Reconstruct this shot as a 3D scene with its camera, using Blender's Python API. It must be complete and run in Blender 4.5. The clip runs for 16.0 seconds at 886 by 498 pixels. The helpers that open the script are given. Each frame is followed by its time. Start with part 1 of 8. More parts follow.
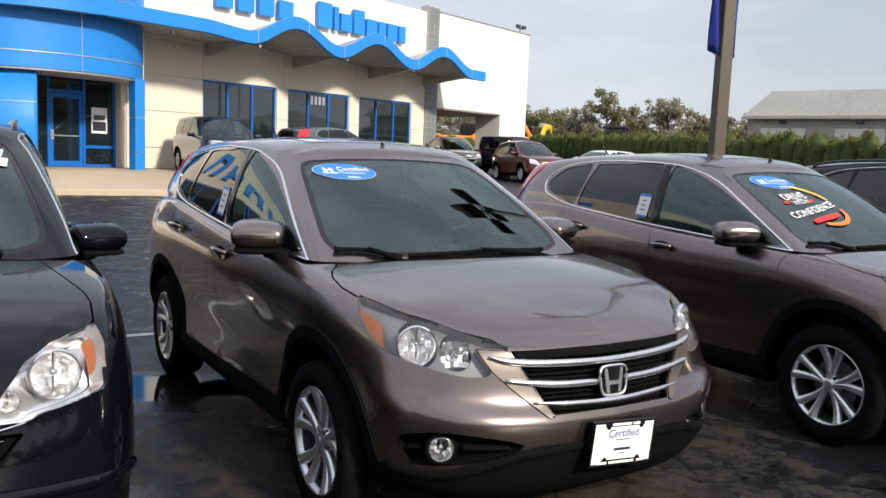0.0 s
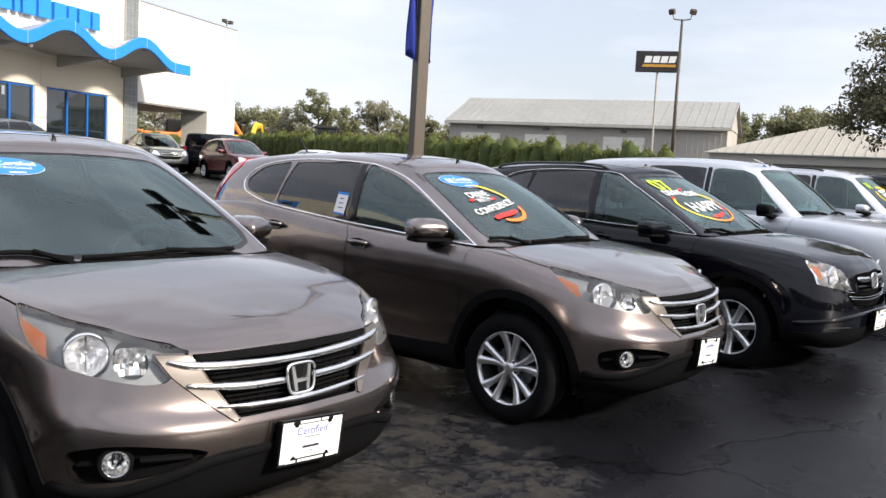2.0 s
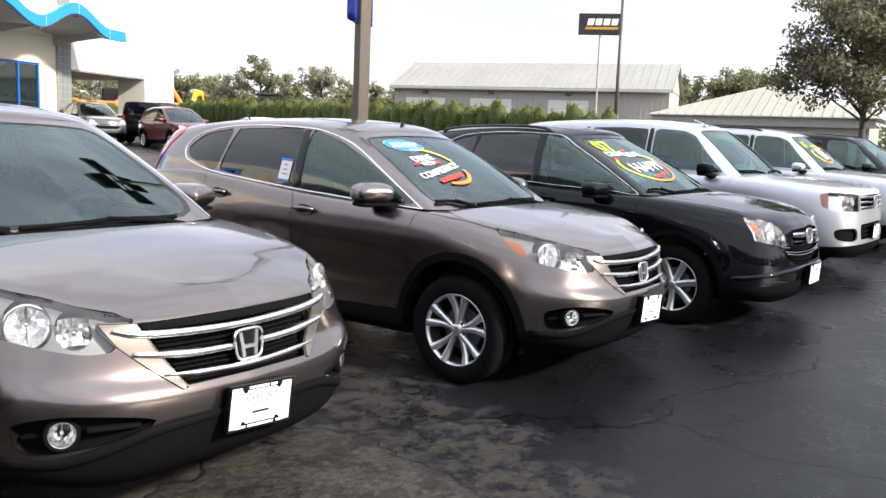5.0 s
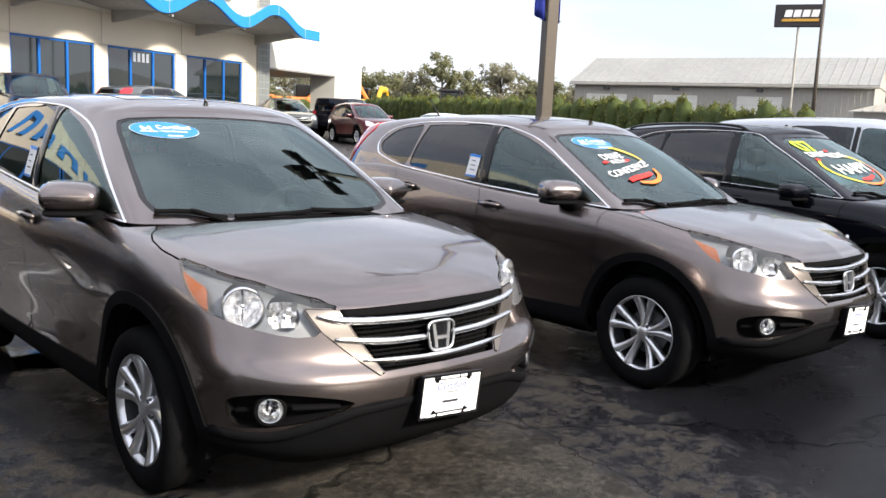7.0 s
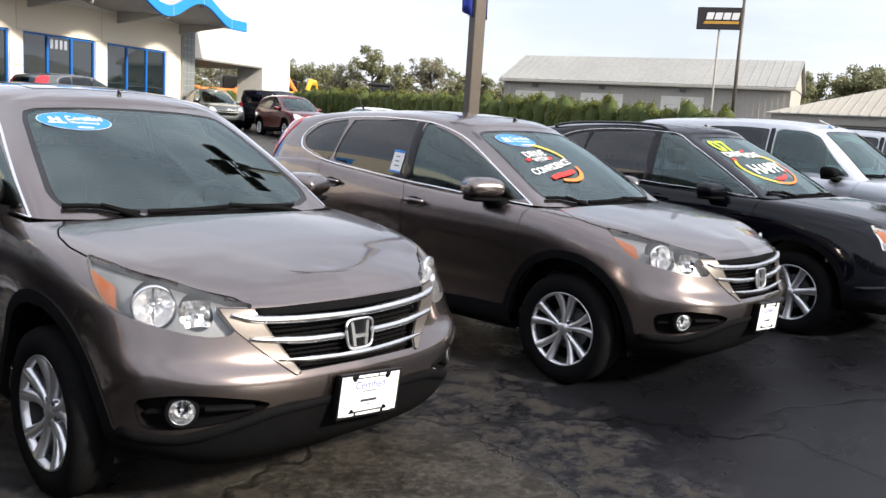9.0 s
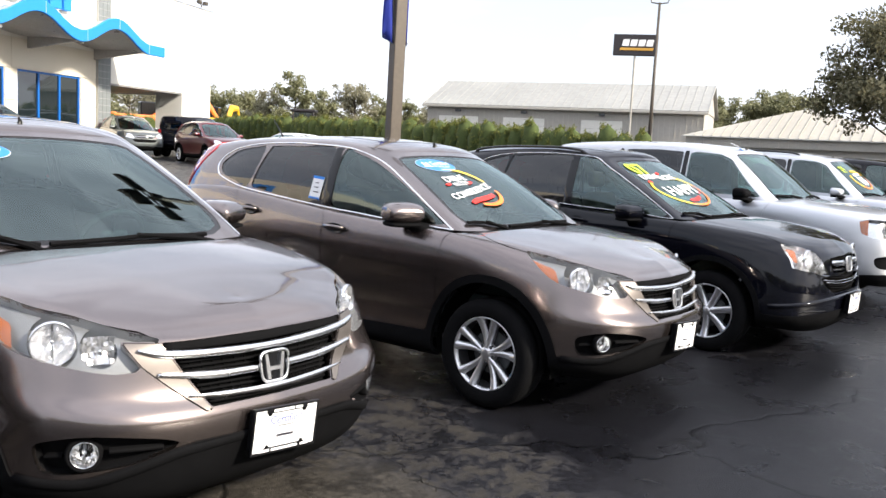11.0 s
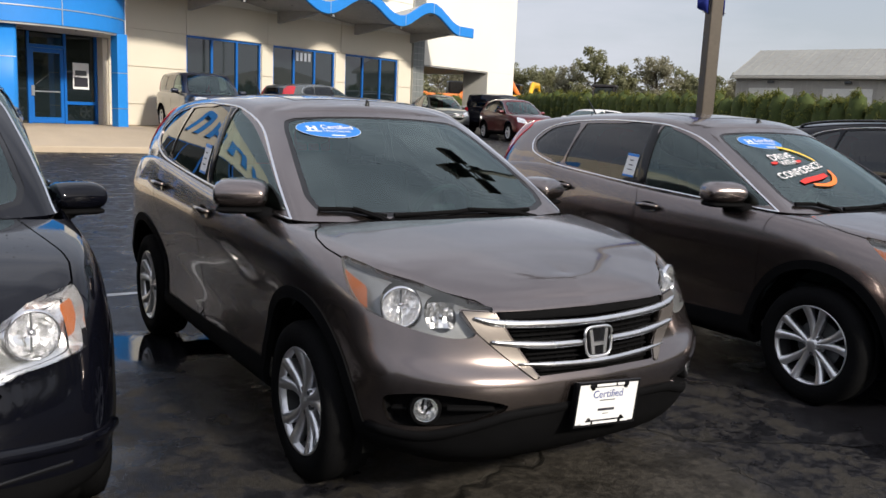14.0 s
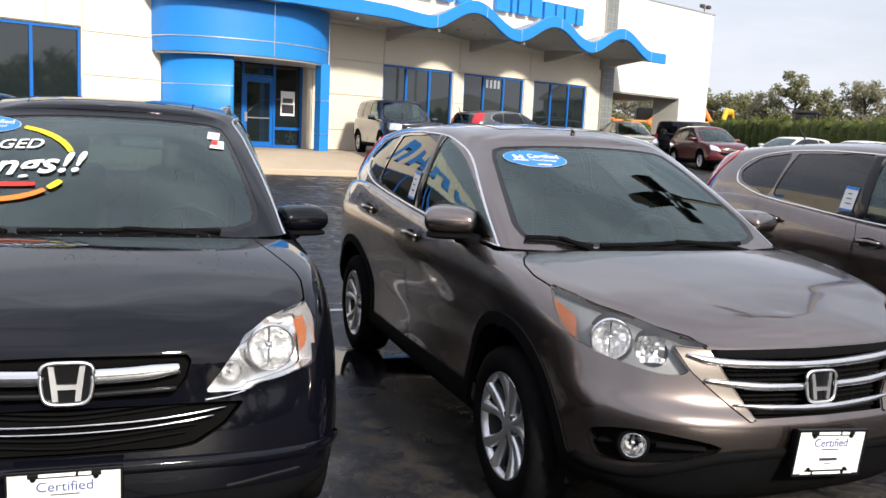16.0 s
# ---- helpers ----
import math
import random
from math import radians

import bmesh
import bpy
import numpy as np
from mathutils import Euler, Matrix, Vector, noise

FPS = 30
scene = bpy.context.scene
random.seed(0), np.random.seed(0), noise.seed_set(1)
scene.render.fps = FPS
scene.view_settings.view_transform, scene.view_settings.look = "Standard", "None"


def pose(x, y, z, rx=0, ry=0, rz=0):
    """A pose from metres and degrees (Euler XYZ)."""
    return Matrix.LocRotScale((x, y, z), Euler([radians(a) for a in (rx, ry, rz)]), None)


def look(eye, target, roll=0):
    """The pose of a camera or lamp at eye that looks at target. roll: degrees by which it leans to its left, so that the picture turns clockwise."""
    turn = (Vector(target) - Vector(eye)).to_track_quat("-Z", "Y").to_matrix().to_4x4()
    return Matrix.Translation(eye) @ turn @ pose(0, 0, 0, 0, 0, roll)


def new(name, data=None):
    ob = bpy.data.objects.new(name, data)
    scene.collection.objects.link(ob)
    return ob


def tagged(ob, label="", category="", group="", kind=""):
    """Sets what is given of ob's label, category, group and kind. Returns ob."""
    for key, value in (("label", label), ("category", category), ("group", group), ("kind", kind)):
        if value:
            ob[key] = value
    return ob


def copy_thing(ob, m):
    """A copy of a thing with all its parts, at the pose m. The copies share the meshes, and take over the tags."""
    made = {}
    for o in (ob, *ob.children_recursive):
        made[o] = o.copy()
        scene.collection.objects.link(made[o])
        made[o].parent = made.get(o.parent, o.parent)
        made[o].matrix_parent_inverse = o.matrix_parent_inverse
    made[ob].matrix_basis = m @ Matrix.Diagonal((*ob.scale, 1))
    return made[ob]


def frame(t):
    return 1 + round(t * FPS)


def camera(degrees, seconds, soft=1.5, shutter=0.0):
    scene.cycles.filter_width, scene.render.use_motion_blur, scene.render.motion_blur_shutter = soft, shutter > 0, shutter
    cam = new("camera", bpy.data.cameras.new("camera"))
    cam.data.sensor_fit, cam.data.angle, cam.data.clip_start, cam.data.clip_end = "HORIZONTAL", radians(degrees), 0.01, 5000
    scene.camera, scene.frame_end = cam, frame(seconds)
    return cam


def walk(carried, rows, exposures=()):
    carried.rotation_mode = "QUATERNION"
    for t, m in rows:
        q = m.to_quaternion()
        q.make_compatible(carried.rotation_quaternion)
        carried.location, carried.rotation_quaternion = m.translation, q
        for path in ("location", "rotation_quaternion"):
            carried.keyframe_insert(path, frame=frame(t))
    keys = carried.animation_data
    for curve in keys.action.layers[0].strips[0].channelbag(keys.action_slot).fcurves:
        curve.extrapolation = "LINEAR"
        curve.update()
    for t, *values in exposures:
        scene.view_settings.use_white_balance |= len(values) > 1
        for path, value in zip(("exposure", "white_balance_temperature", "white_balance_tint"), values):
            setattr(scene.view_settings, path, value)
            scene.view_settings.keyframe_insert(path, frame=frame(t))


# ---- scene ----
cam = camera(54.8, 16.0, soft=1.5)
PATH = [
    (0, (-2.288, -4.587, 1.572), (-1.249, -2.892, 1.353), 2.1),
    (0.5, (-2.246, -4.596, 1.573), (-1.018, -3.029, 1.384), 2.2),
    (1, (-2.221, -4.614, 1.57), (-0.844, -3.174, 1.395), 2.6),
    (1.5, (-2.199, -4.623, 1.566), (-0.725, -3.285, 1.377), 3.0),
    (2, (-2.181, -4.641, 1.565), (-0.645, -3.375, 1.374), 2.9),
    (2.5, (-2.166, -4.653, 1.567), (-0.572, -3.46, 1.374), 3.0),
    (3, (-2.165, -4.646, 1.561), (-0.554, -3.473, 1.387), 2.9),
    (3.5, (-2.163, -4.661, 1.548), (-0.55, -3.501, 1.32), 2.8),
    (3.7, (-2.169, -4.67, 1.552), (-0.55, -3.525, 1.291), 1.9),
    (5.8, (-2.201, -4.646, 1.553), (-0.626, -3.442, 1.289), 3.0),
    (6, (-2.207, -4.64, 1.558), (-0.662, -3.398, 1.294), 3.0),
    (6.5, (-2.23, -4.624, 1.56), (-0.777, -3.276, 1.289), 2.9),
    (7, (-2.252, -4.613, 1.555), (-0.917, -3.153, 1.266), 2.5),
    (7.5, (-2.257, -4.613, 1.557), (-0.977, -3.11, 1.236), 2.3),
    (8, (-2.243, -4.611, 1.554), (-0.942, -3.128, 1.224), 2.7),
    (8.5, (-2.226, -4.618, 1.553), (-0.86, -3.197, 1.217), 2.9),
    (9, (-2.204, -4.624, 1.565), (-0.752, -3.279, 1.272), 3.4),
    (9.2, (-2.192, -4.63, 1.562), (-0.704, -3.324, 1.282), 3.5),
    (11.3, (-2.139, -4.621, 1.573), (-0.573, -3.397, 1.349), 2.9),
    (11.5, (-2.145, -4.622, 1.576), (-0.6, -3.374, 1.349), 2.6),
    (12, (-2.181, -4.61, 1.568), (-0.734, -3.254, 1.311), 2.3),
    (12.5, (-2.199, -4.602, 1.569), (-0.857, -3.146, 1.287), 2.1),
    (13, (-2.22, -4.584, 1.568), (-1.002, -3.029, 1.256), 2.4),
    (13.5, (-2.246, -4.57, 1.571), (-1.122, -2.946, 1.26), 1.9),
    (14, (-2.262, -4.56, 1.573), (-1.201, -2.894, 1.26), 2.4),
    (14.5, (-2.283, -4.554, 1.57), (-1.262, -2.865, 1.247), 3.0),
    (15, (-2.332, -4.543, 1.587), (-1.396, -2.797, 1.308), 3.0),
    (15.5, (-2.373, -4.53, 1.586), (-1.584, -2.713, 1.31), 2.7),
    (16, (-2.387, -4.537, 1.587), (-1.699, -2.679, 1.314), 2.7),
]
walk(cam, [(t, look(eye, target, roll)) for t, eye, target, roll in PATH],
     exposures=[(0.0, 0.17), (0.5, 0.08), (1.0, 0.22), (2.0, 0.60), (3.0, 0.80), (3.7, 0.82), (5.8, 1.06), (6.5, 1.03), (7.0, 0.86), (8.0, 0.52), (9.0, 0.74), (9.2, 0.78), (11.5, 1.02), (12.5, 0.84), (13.5, 0.20), (14.5, -0.03), (15.3, 0.06), (16.0, 0.40)])

# ---- world, sun ----
SUN_EL, SUN_AZ = radians(30), radians(-80)          # height, and direction from +x towards +y, of the sun seen from the ground
world = bpy.data.worlds.new("world")
scene.world = world
world.use_nodes = True
wt = world.node_tree
wt.nodes.clear()
w_out = wt.nodes.new("ShaderNodeOutputWorld")
w_bg = wt.nodes.new("ShaderNodeBackground")
w_sky = wt.nodes.new("ShaderNodeTexSky")
w_sky.sky_type, w_sky.sun_disc = "NISHITA", False
w_sky.sun_elevation, w_sky.sun_rotation = SUN_EL, radians(90) - SUN_AZ
w_sky.air_density, w_sky.dust_density = 1.0, 2.0
w_co = wt.nodes.new("ShaderNodeTexCoord")
w_map = wt.nodes.new("ShaderNodeMapping")
w_map.inputs["Scale"].default_value = (1.0, 1.0, 4.5)
w_no = wt.nodes.new("ShaderNodeTexNoise")
w_no.inputs["Scale"].default_value, w_no.inputs["Detail"].default_value = 1.7, 7.0
w_no.inputs["Roughness"].default_value = 0.55
w_ramp = wt.nodes.new("ShaderNodeValToRGB")
w_ramp.color_ramp.elements[0].position, w_ramp.color_ramp.elements[1].position = 0.38, 0.62
w_mix = wt.nodes.new("ShaderNodeMix")
w_mix.data_type = "RGBA"
w_gain = wt.nodes.new("ShaderNodeMath")
w_gain.operation = "MULTIPLY_ADD"
w_gain.inputs[1].default_value, w_gain.inputs[2].default_value = 0.42, 0.52
wt.links.new(w_co.outputs["Generated"], w_map.inputs["Vector"])
wt.links.new(w_map.outputs["Vector"], w_no.inputs["Vector"])
wt.links.new(w_no.outputs["Fac"], w_ramp.inputs["Fac"])
wt.links.new(w_ramp.outputs["Color"], w_gain.inputs[0])
wt.links.new(w_gain.outputs[0], w_mix.inputs["Factor"])
wt.links.new(w_sky.outputs["Color"], w_mix.inputs["A"])
w_sep = wt.nodes.new("ShaderNodeSeparateXYZ")
w_up = wt.nodes.new("ShaderNodeMapRange")                # thin cloud, brighter overhead
w_up.inputs["From Min"].default_value, w_up.inputs["From Max"].default_value = 0.45, 0.95
w_up.inputs["To Min"].default_value, w_up.inputs["To Max"].default_value = 7.5, 12.0
w_tint = wt.nodes.new("ShaderNodeVectorMath")
w_tint.operation = "SCALE"
w_tint.inputs[0].default_value = (0.94, 0.97, 1.085)
wt.links.new(w_co.outputs["Generated"], w_sep.inputs[0])
wt.links.new(w_sep.outputs["Z"], w_up.inputs["Value"])
wt.links.new(w_up.outputs["Result"], w_tint.inputs["Scale"])
wt.links.new(w_tint.outputs["Vector"], w_mix.inputs["B"])
wt.links.new(w_mix.outputs["Result"], w_bg.inputs["Color"])
w_bg.inputs["Strength"].default_value = 0.1
wt.links.new(w_bg.outputs["Background"], w_out.inputs["Surface"])
sun = new("sun", bpy.data.lights.new("sun", "SUN"))
sun.data.energy, sun.data.angle, sun.data.color = 4.2, radians(5.0), (1.0, 0.92, 0.80)
sun.matrix_world = look((math.cos(SUN_EL) * math.cos(SUN_AZ) * 60, math.cos(SUN_EL) * math.sin(SUN_AZ) * 60, math.sin(SUN_EL) * 60), (0, 0, 0))


# ---- materials ----
def material(name, color, rough=0.5, metal=0.0, coat=0.0, noise_scale=0.0, vary=0.15, bump=0.0, bump_scale=60.0, trans=0.0, ior=1.45, spec=0.5,
             rough_vary=0.0, rough_scale=3.0, emit=0.0, fine=0.0):
    m = bpy.data.materials.new(name)
    m.use_nodes = True
    t = m.node_tree
    p = t.nodes["Principled BSDF"]
    p.inputs["Base Color"].default_value = (*color, 1)
    p.inputs["Roughness"].default_value, p.inputs["Metallic"].default_value = rough, metal
    p.inputs["Coat Weight"].default_value, p.inputs["Coat Roughness"].default_value = coat, 0.03
    p.inputs["Transmission Weight"].default_value, p.inputs["IOR"].default_value = trans, ior
    p.inputs["Specular IOR Level"].default_value = spec
    co = t.nodes.new("ShaderNodeTexCoord")
    if noise_scale:
        n1 = t.nodes.new("ShaderNodeTexNoise")
        n1.inputs["Scale"].default_value, n1.inputs["Detail"].default_value = noise_scale, 6
        n2 = t.nodes.new("ShaderNodeTexNoise")
        n2.inputs["Scale"].default_value, n2.inputs["Detail"].default_value = noise_scale * (fine or 13), 3
        mx = t.nodes.new("ShaderNodeMath")
        mx.operation = "ADD"
        rm = t.nodes.new("ShaderNodeMapRange")
        rm.inputs["From Min"].default_value, rm.inputs["From Max"].default_value = 0.6, 1.4
        rm.inputs["To Min"].default_value, rm.inputs["To Max"].default_value = 1 - vary, 1 + vary
        vm = t.nodes.new("ShaderNodeVectorMath")
        vm.operation = "SCALE"
        vm.inputs[0].default_value = color
        for n in (n1, n2):
            t.links.new(co.outputs["Object"], n.inputs["Vector"])
        t.links.new(n1.outputs["Fac"], mx.inputs[0])
        t.links.new(n2.outputs["Fac"], mx.inputs[1])
        t.links.new(mx.outputs[0], rm.inputs["Value"])
        t.links.new(rm.outputs["Result"], vm.inputs["Scale"])
        t.links.new(vm.outputs["Vector"], p.inputs["Base Color"])
    if rough_vary:
        n3 = t.nodes.new("ShaderNodeTexNoise")
        n3.inputs["Scale"].default_value, n3.inputs["Detail"].default_value = rough_scale, 5
        r3 = t.nodes.new("ShaderNodeMapRange")
        r3.inputs["From Min"].default_value, r3.inputs["From Max"].default_value = 0.3, 0.7
        r3.inputs["To Min"].default_value, r3.inputs["To Max"].default_value = max(0.01, rough - rough_vary), rough + rough_vary
        t.links.new(co.outputs["Object"], n3.inputs["Vector"])
        t.links.new(n3.outputs["Fac"], r3.inputs["Value"])
        t.links.new(r3.outputs["Result"], p.inputs["Roughness"])
    if bump:
        nb = t.nodes.new("ShaderNodeTexNoise")
        nb.inputs["Scale"].default_value, nb.inputs["Detail"].default_value = bump_scale, 4
        b = t.nodes.new("ShaderNodeBump")
        b.inputs["Strength"].default_value, b.inputs["Distance"].default_value = bump, 0.01
        t.links.new(co.outputs["Object"], nb.inputs["Vector"])
        t.links.new(nb.outputs["Fac"], b.inputs["Height"])
        t.links.new(b.outputs["Normal"], p.inputs["Normal"])
    if emit:
        p.inputs["Emission Color"].default_value, p.inputs["Emission Strength"].default_value = (*color, 1), emit
    return m


def paint(name, color, metal=0.55, rough=0.32):
    """Car paint: flakes under a clear coat, with a thin film of dried dust."""
    m = material(name, color, rough, metal, 1.0, noise_scale=2.2, vary=0.10, fine=420)
    t = m.node_tree
    p = t.nodes["Principled BSDF"]
    co = t.nodes.new("ShaderNodeTexCoord")
    n = t.nodes.new("ShaderNodeTexNoise")
    n.inputs["Scale"].default_value, n.inputs["Detail"].default_value = 5, 6
    r = t.nodes.new("ShaderNodeMapRange")
    r.inputs["From Min"].default_value, r.inputs["From Max"].default_value = 0.35, 0.75
    r.inputs["To Min"].default_value, r.inputs["To Max"].default_value = 0.02, 0.09
    t.links.new(co.outputs["Object"], n.inputs["Vector"])
    t.links.new(n.outputs["Fac"], r.inputs["Value"])
    t.links.new(r.outputs["Result"], p.inputs["Coat Roughness"])
    return m


PAINT_TITAN = paint("titanium_paint", (0.200, 0.167, 0.158), 0.96, 0.25)
PAINT_BLACK = paint("black_paint", (0.003, 0.0033, 0.006), 0.0, 0.5)
PAINT_BLACK.node_tree.nodes["Principled BSDF"].inputs["Specular IOR Level"].default_value = 0.0
PAINT_BLACK.node_tree.nodes["Principled BSDF"].inputs["Coat IOR"].default_value = 1.40
PAINT_SILVER = paint("silver_paint", (0.58, 0.595, 0.63), 0.7, 0.38)
PAINT_NAVY = paint("navy_paint", (0.012, 0.016, 0.035), 0.3)
PAINT_RED = paint("dark_red_paint", (0.09, 0.006, 0.010), 0.4)
PAINT_GREY = paint("grey_paint", (0.10, 0.11, 0.11), 0.5)
PAINT_WHITE = paint("white_paint_coat", (0.72, 0.72, 0.70), 0.0)
CHROME = material("chrome", (0.78, 0.78, 0.80), 0.10, 1.0, rough_vary=0.05)
BRIGHT_BAR = material("brushed_bright_bar", (0.74, 0.74, 0.75), 0.26, 1.0, rough_vary=0.06)
EMBLEM_CHROME = material("emblem_chrome", (0.80, 0.80, 0.81), 0.32, 1.0, rough_vary=0.05)
ALLOY = material("alloy", (0.74, 0.74, 0.76), 0.30, 0.9, noise_scale=6, vary=0.06)
# shade inside the wheel put into the barrel's colour; the rim stays bright
BARREL_SHADE = material("shaded_rim_barrel", (0.05, 0.05, 0.052), 0.6, 0.4)
PLASTIC = material("black_plastic", (0.0065, 0.0065, 0.007), 0.62, spec=0.02, noise_scale=9, vary=0.2, bump=0.25, bump_scale=400)
GLOSS_BLACK = material("gloss_black", (0.008, 0.008, 0.009), 0.12)
RUBBER = material("tyre_rubber", (0.0075, 0.0075, 0.008), 0.8, spec=0.03, noise_scale=8, vary=0.25, bump=0.3, bump_scale=90)
LINER = material("dark_liner", (0.006, 0.006, 0.006), 0.9, spec=0.0)
def pane(name, tint, ior, film=(1, 1, 1)):
    """A thin pane: light goes straight through, tinted; both faces mirror by Fresnel's law."""
    m = bpy.data.materials.new(name)
    m.use_nodes = True
    t = m.node_tree
    t.nodes.clear()
    out, mix = t.nodes.new("ShaderNodeOutputMaterial"), t.nodes.new("ShaderNodeMixShader")
    clear, gloss, fres = t.nodes.new("ShaderNodeBsdfTransparent"), t.nodes.new("ShaderNodeBsdfGlossy"), t.nodes.new("ShaderNodeFresnel")
    clear.inputs["Color"].default_value = (*tint, 1)
    gloss.inputs["Color"].default_value, gloss.inputs["Roughness"].default_value = (*film, 1), 0.0
    fres.inputs["IOR"].default_value = ior
    t.links.new(fres.outputs[0], mix.inputs[0])
    t.links.new(clear.outputs[0], mix.inputs[1])
    t.links.new(gloss.outputs[0], mix.inputs[2])
    t.links.new(mix.outputs[0], out.inputs["Surface"])
    return m


GLASS = pane("tinted_glass", (0.42, 0.62, 0.59), 1.92, (0.84, 1.0, 0.98))
GLASS_DARK = pane("privacy_glass", (0.10, 0.115, 0.12), 1.7)
LENS = pane("clear_lens", (0.93, 0.94, 0.95), 1.5)
HEDGE_CORE = material("hedge_inner_growth", (0.055, 0.075, 0.018), 0.9, noise_scale=6, vary=0.4, bump=0.8, bump_scale=30)
AMBER = material("amber_lens", (0.36, 0.105, 0.026), 0.12, coat=1.0)
RED_LENS = material("red_lens", (0.42, 0.012, 0.02), 0.10, coat=1.0)
REFLECTOR = material("lamp_reflector", (0.93, 0.93, 0.94), 0.20, 0.88)
LAMP_SILVER = material("lamp_silver", (0.25, 0.255, 0.26), 0.42, 0.5, noise_scale=14, vary=0.12)
SATIN_SILVER = material("satin_silver", (0.19, 0.168, 0.152), 0.42, 0.85, coat=0.1, noise_scale=3, vary=0.06)
LAMP_GREY = material("lamp_housing", (0.10, 0.105, 0.11), 0.35, 0.3)
SEAT_DARK = material("charcoal_cloth", (0.03, 0.03, 0.032), 0.9, noise_scale=20, bump=0.3, bump_scale=300)
WHEEL_GREY = material("steering_wheel_grey", (0.022, 0.022, 0.023), 0.6, noise_scale=12)
DASH = material("soft_dash_plastic", (0.075, 0.08, 0.08), 0.7, noise_scale=10, vary=0.15, bump=0.2, bump_scale=250)
SEAT_TAN = material("tan_cloth", (0.26, 0.225, 0.165), 0.85, noise_scale=20, bump=0.3, bump_scale=300)
SEAT_GREY = material("grey_cloth", (0.22, 0.22, 0.21), 0.9, noise_scale=20, bump=0.3, bump_scale=300)
LINING = material("cabin_lining", (0.18, 0.18, 0.17), 0.9, noise_scale=14)
STICK_BLUE = material("sticker_blue", (0.015, 0.19, 0.62), 0.35)
STICK_WHITE = material("sticker_white", (0.82, 0.82, 0.82), 0.45)
STICK_YELLOW = material("marker_yellow", (0.85, 0.58, 0.02), 0.5)
STICK_ORANGE = material("marker_orange", (0.85, 0.20, 0.03), 0.5)
STICK_RED = material("marker_red", (0.70, 0.03, 0.02), 0.5)
STICK_LIME = material("marker_lime", (0.55, 0.75, 0.04), 0.5)
INK_BLUE = material("ink_blue", (0.03, 0.06, 0.25), 0.5)
INK_DARK = material("ink_dark", (0.03, 0.03, 0.04), 0.5)
STUCCO = material("cream_stucco", (0.74, 0.68, 0.57), 0.85, noise_scale=0.35, vary=0.07, bump=0.35, bump_scale=110, fine=160)
STUCCO_WHITE = material("white_stucco", (0.80, 0.77, 0.70), 0.85, noise_scale=0.3, vary=0.05, bump=0.3, bump_scale=110, fine=160)
BLUE_PANEL = material("blue_panel", (0.016, 0.225, 0.68), 0.5, 0.0, coat=0.06, noise_scale=0.5, vary=0.06)
BLUE_FRAME = material("blue_frame", (0.010, 0.13, 0.48), 0.35)
SOFFIT = material("soffit_metal", (0.42, 0.41, 0.40), 0.4, 0.3, noise_scale=0.8, vary=0.12, rough_vary=0.15)
SILVER_TRIM = material("silver_trim", (0.65, 0.67, 0.70), 0.3, 0.8)
TILE = material("grey_tile", (0.20, 0.215, 0.215), 0.35, noise_scale=3, vary=0.15)
GROUT = material("grout", (0.42, 0.42, 0.40), 0.9)
WINDOW = material("window_glass", (0.012, 0.018, 0.020), 0.03, spec=0.5, coat=1.0)
WINDOW.node_tree.nodes["Principled BSDF"].inputs["Coat IOR"].default_value = 1.6
CONCRETE = material("concrete", (0.44, 0.36, 0.27), 0.85, noise_scale=0.9, vary=0.16, bump=0.4, bump_scale=120, fine=60)
POLE_BROWN = material("bronze_pole", (0.085, 0.070, 0.055), 0.5, 0.2, noise_scale=1.5, vary=0.15)
FLAG = material("banner_blue", (0.012, 0.025, 0.23), 0.8, noise_scale=3, vary=0.15)
SIDING = material("grey_siding", (0.42, 0.395, 0.35), 0.55, noise_scale=0.4, vary=0.08)
ROOF_METAL = material("weathered_roof", (0.33, 0.325, 0.30), 0.5, 0.25, noise_scale=0.25, vary=0.16)
ROOF_TAN = material("tan_roof", (0.40, 0.37, 0.31), 0.5, 0.1, noise_scale=0.25, vary=0.1)
DOOR_PALE = material("pale_door", (0.74, 0.72, 0.66), 0.6, noise_scale=1)
BARK = material("bark", (0.10, 0.080, 0.062), 0.9, noise_scale=3, vary=0.4, bump=0.6, bump_scale=25)
SIGN_DARK = material("sign_dark", (0.028, 0.024, 0.026), 0.4)
SIGN_GOLD = material("sign_gold", (0.55, 0.30, 0.05), 0.4)
MACHINE_ORANGE = material("machine_orange", (0.70, 0.19, 0.03), 0.45, noise_scale=2)
MACHINE_YELLOW = material("machine_yellow", (0.75, 0.42, 0.02), 0.45, noise_scale=2)
LINE_PAINT = material("worn_line_paint", (0.55, 0.56, 0.56), 0.6, noise_scale=5, vary=0.35)


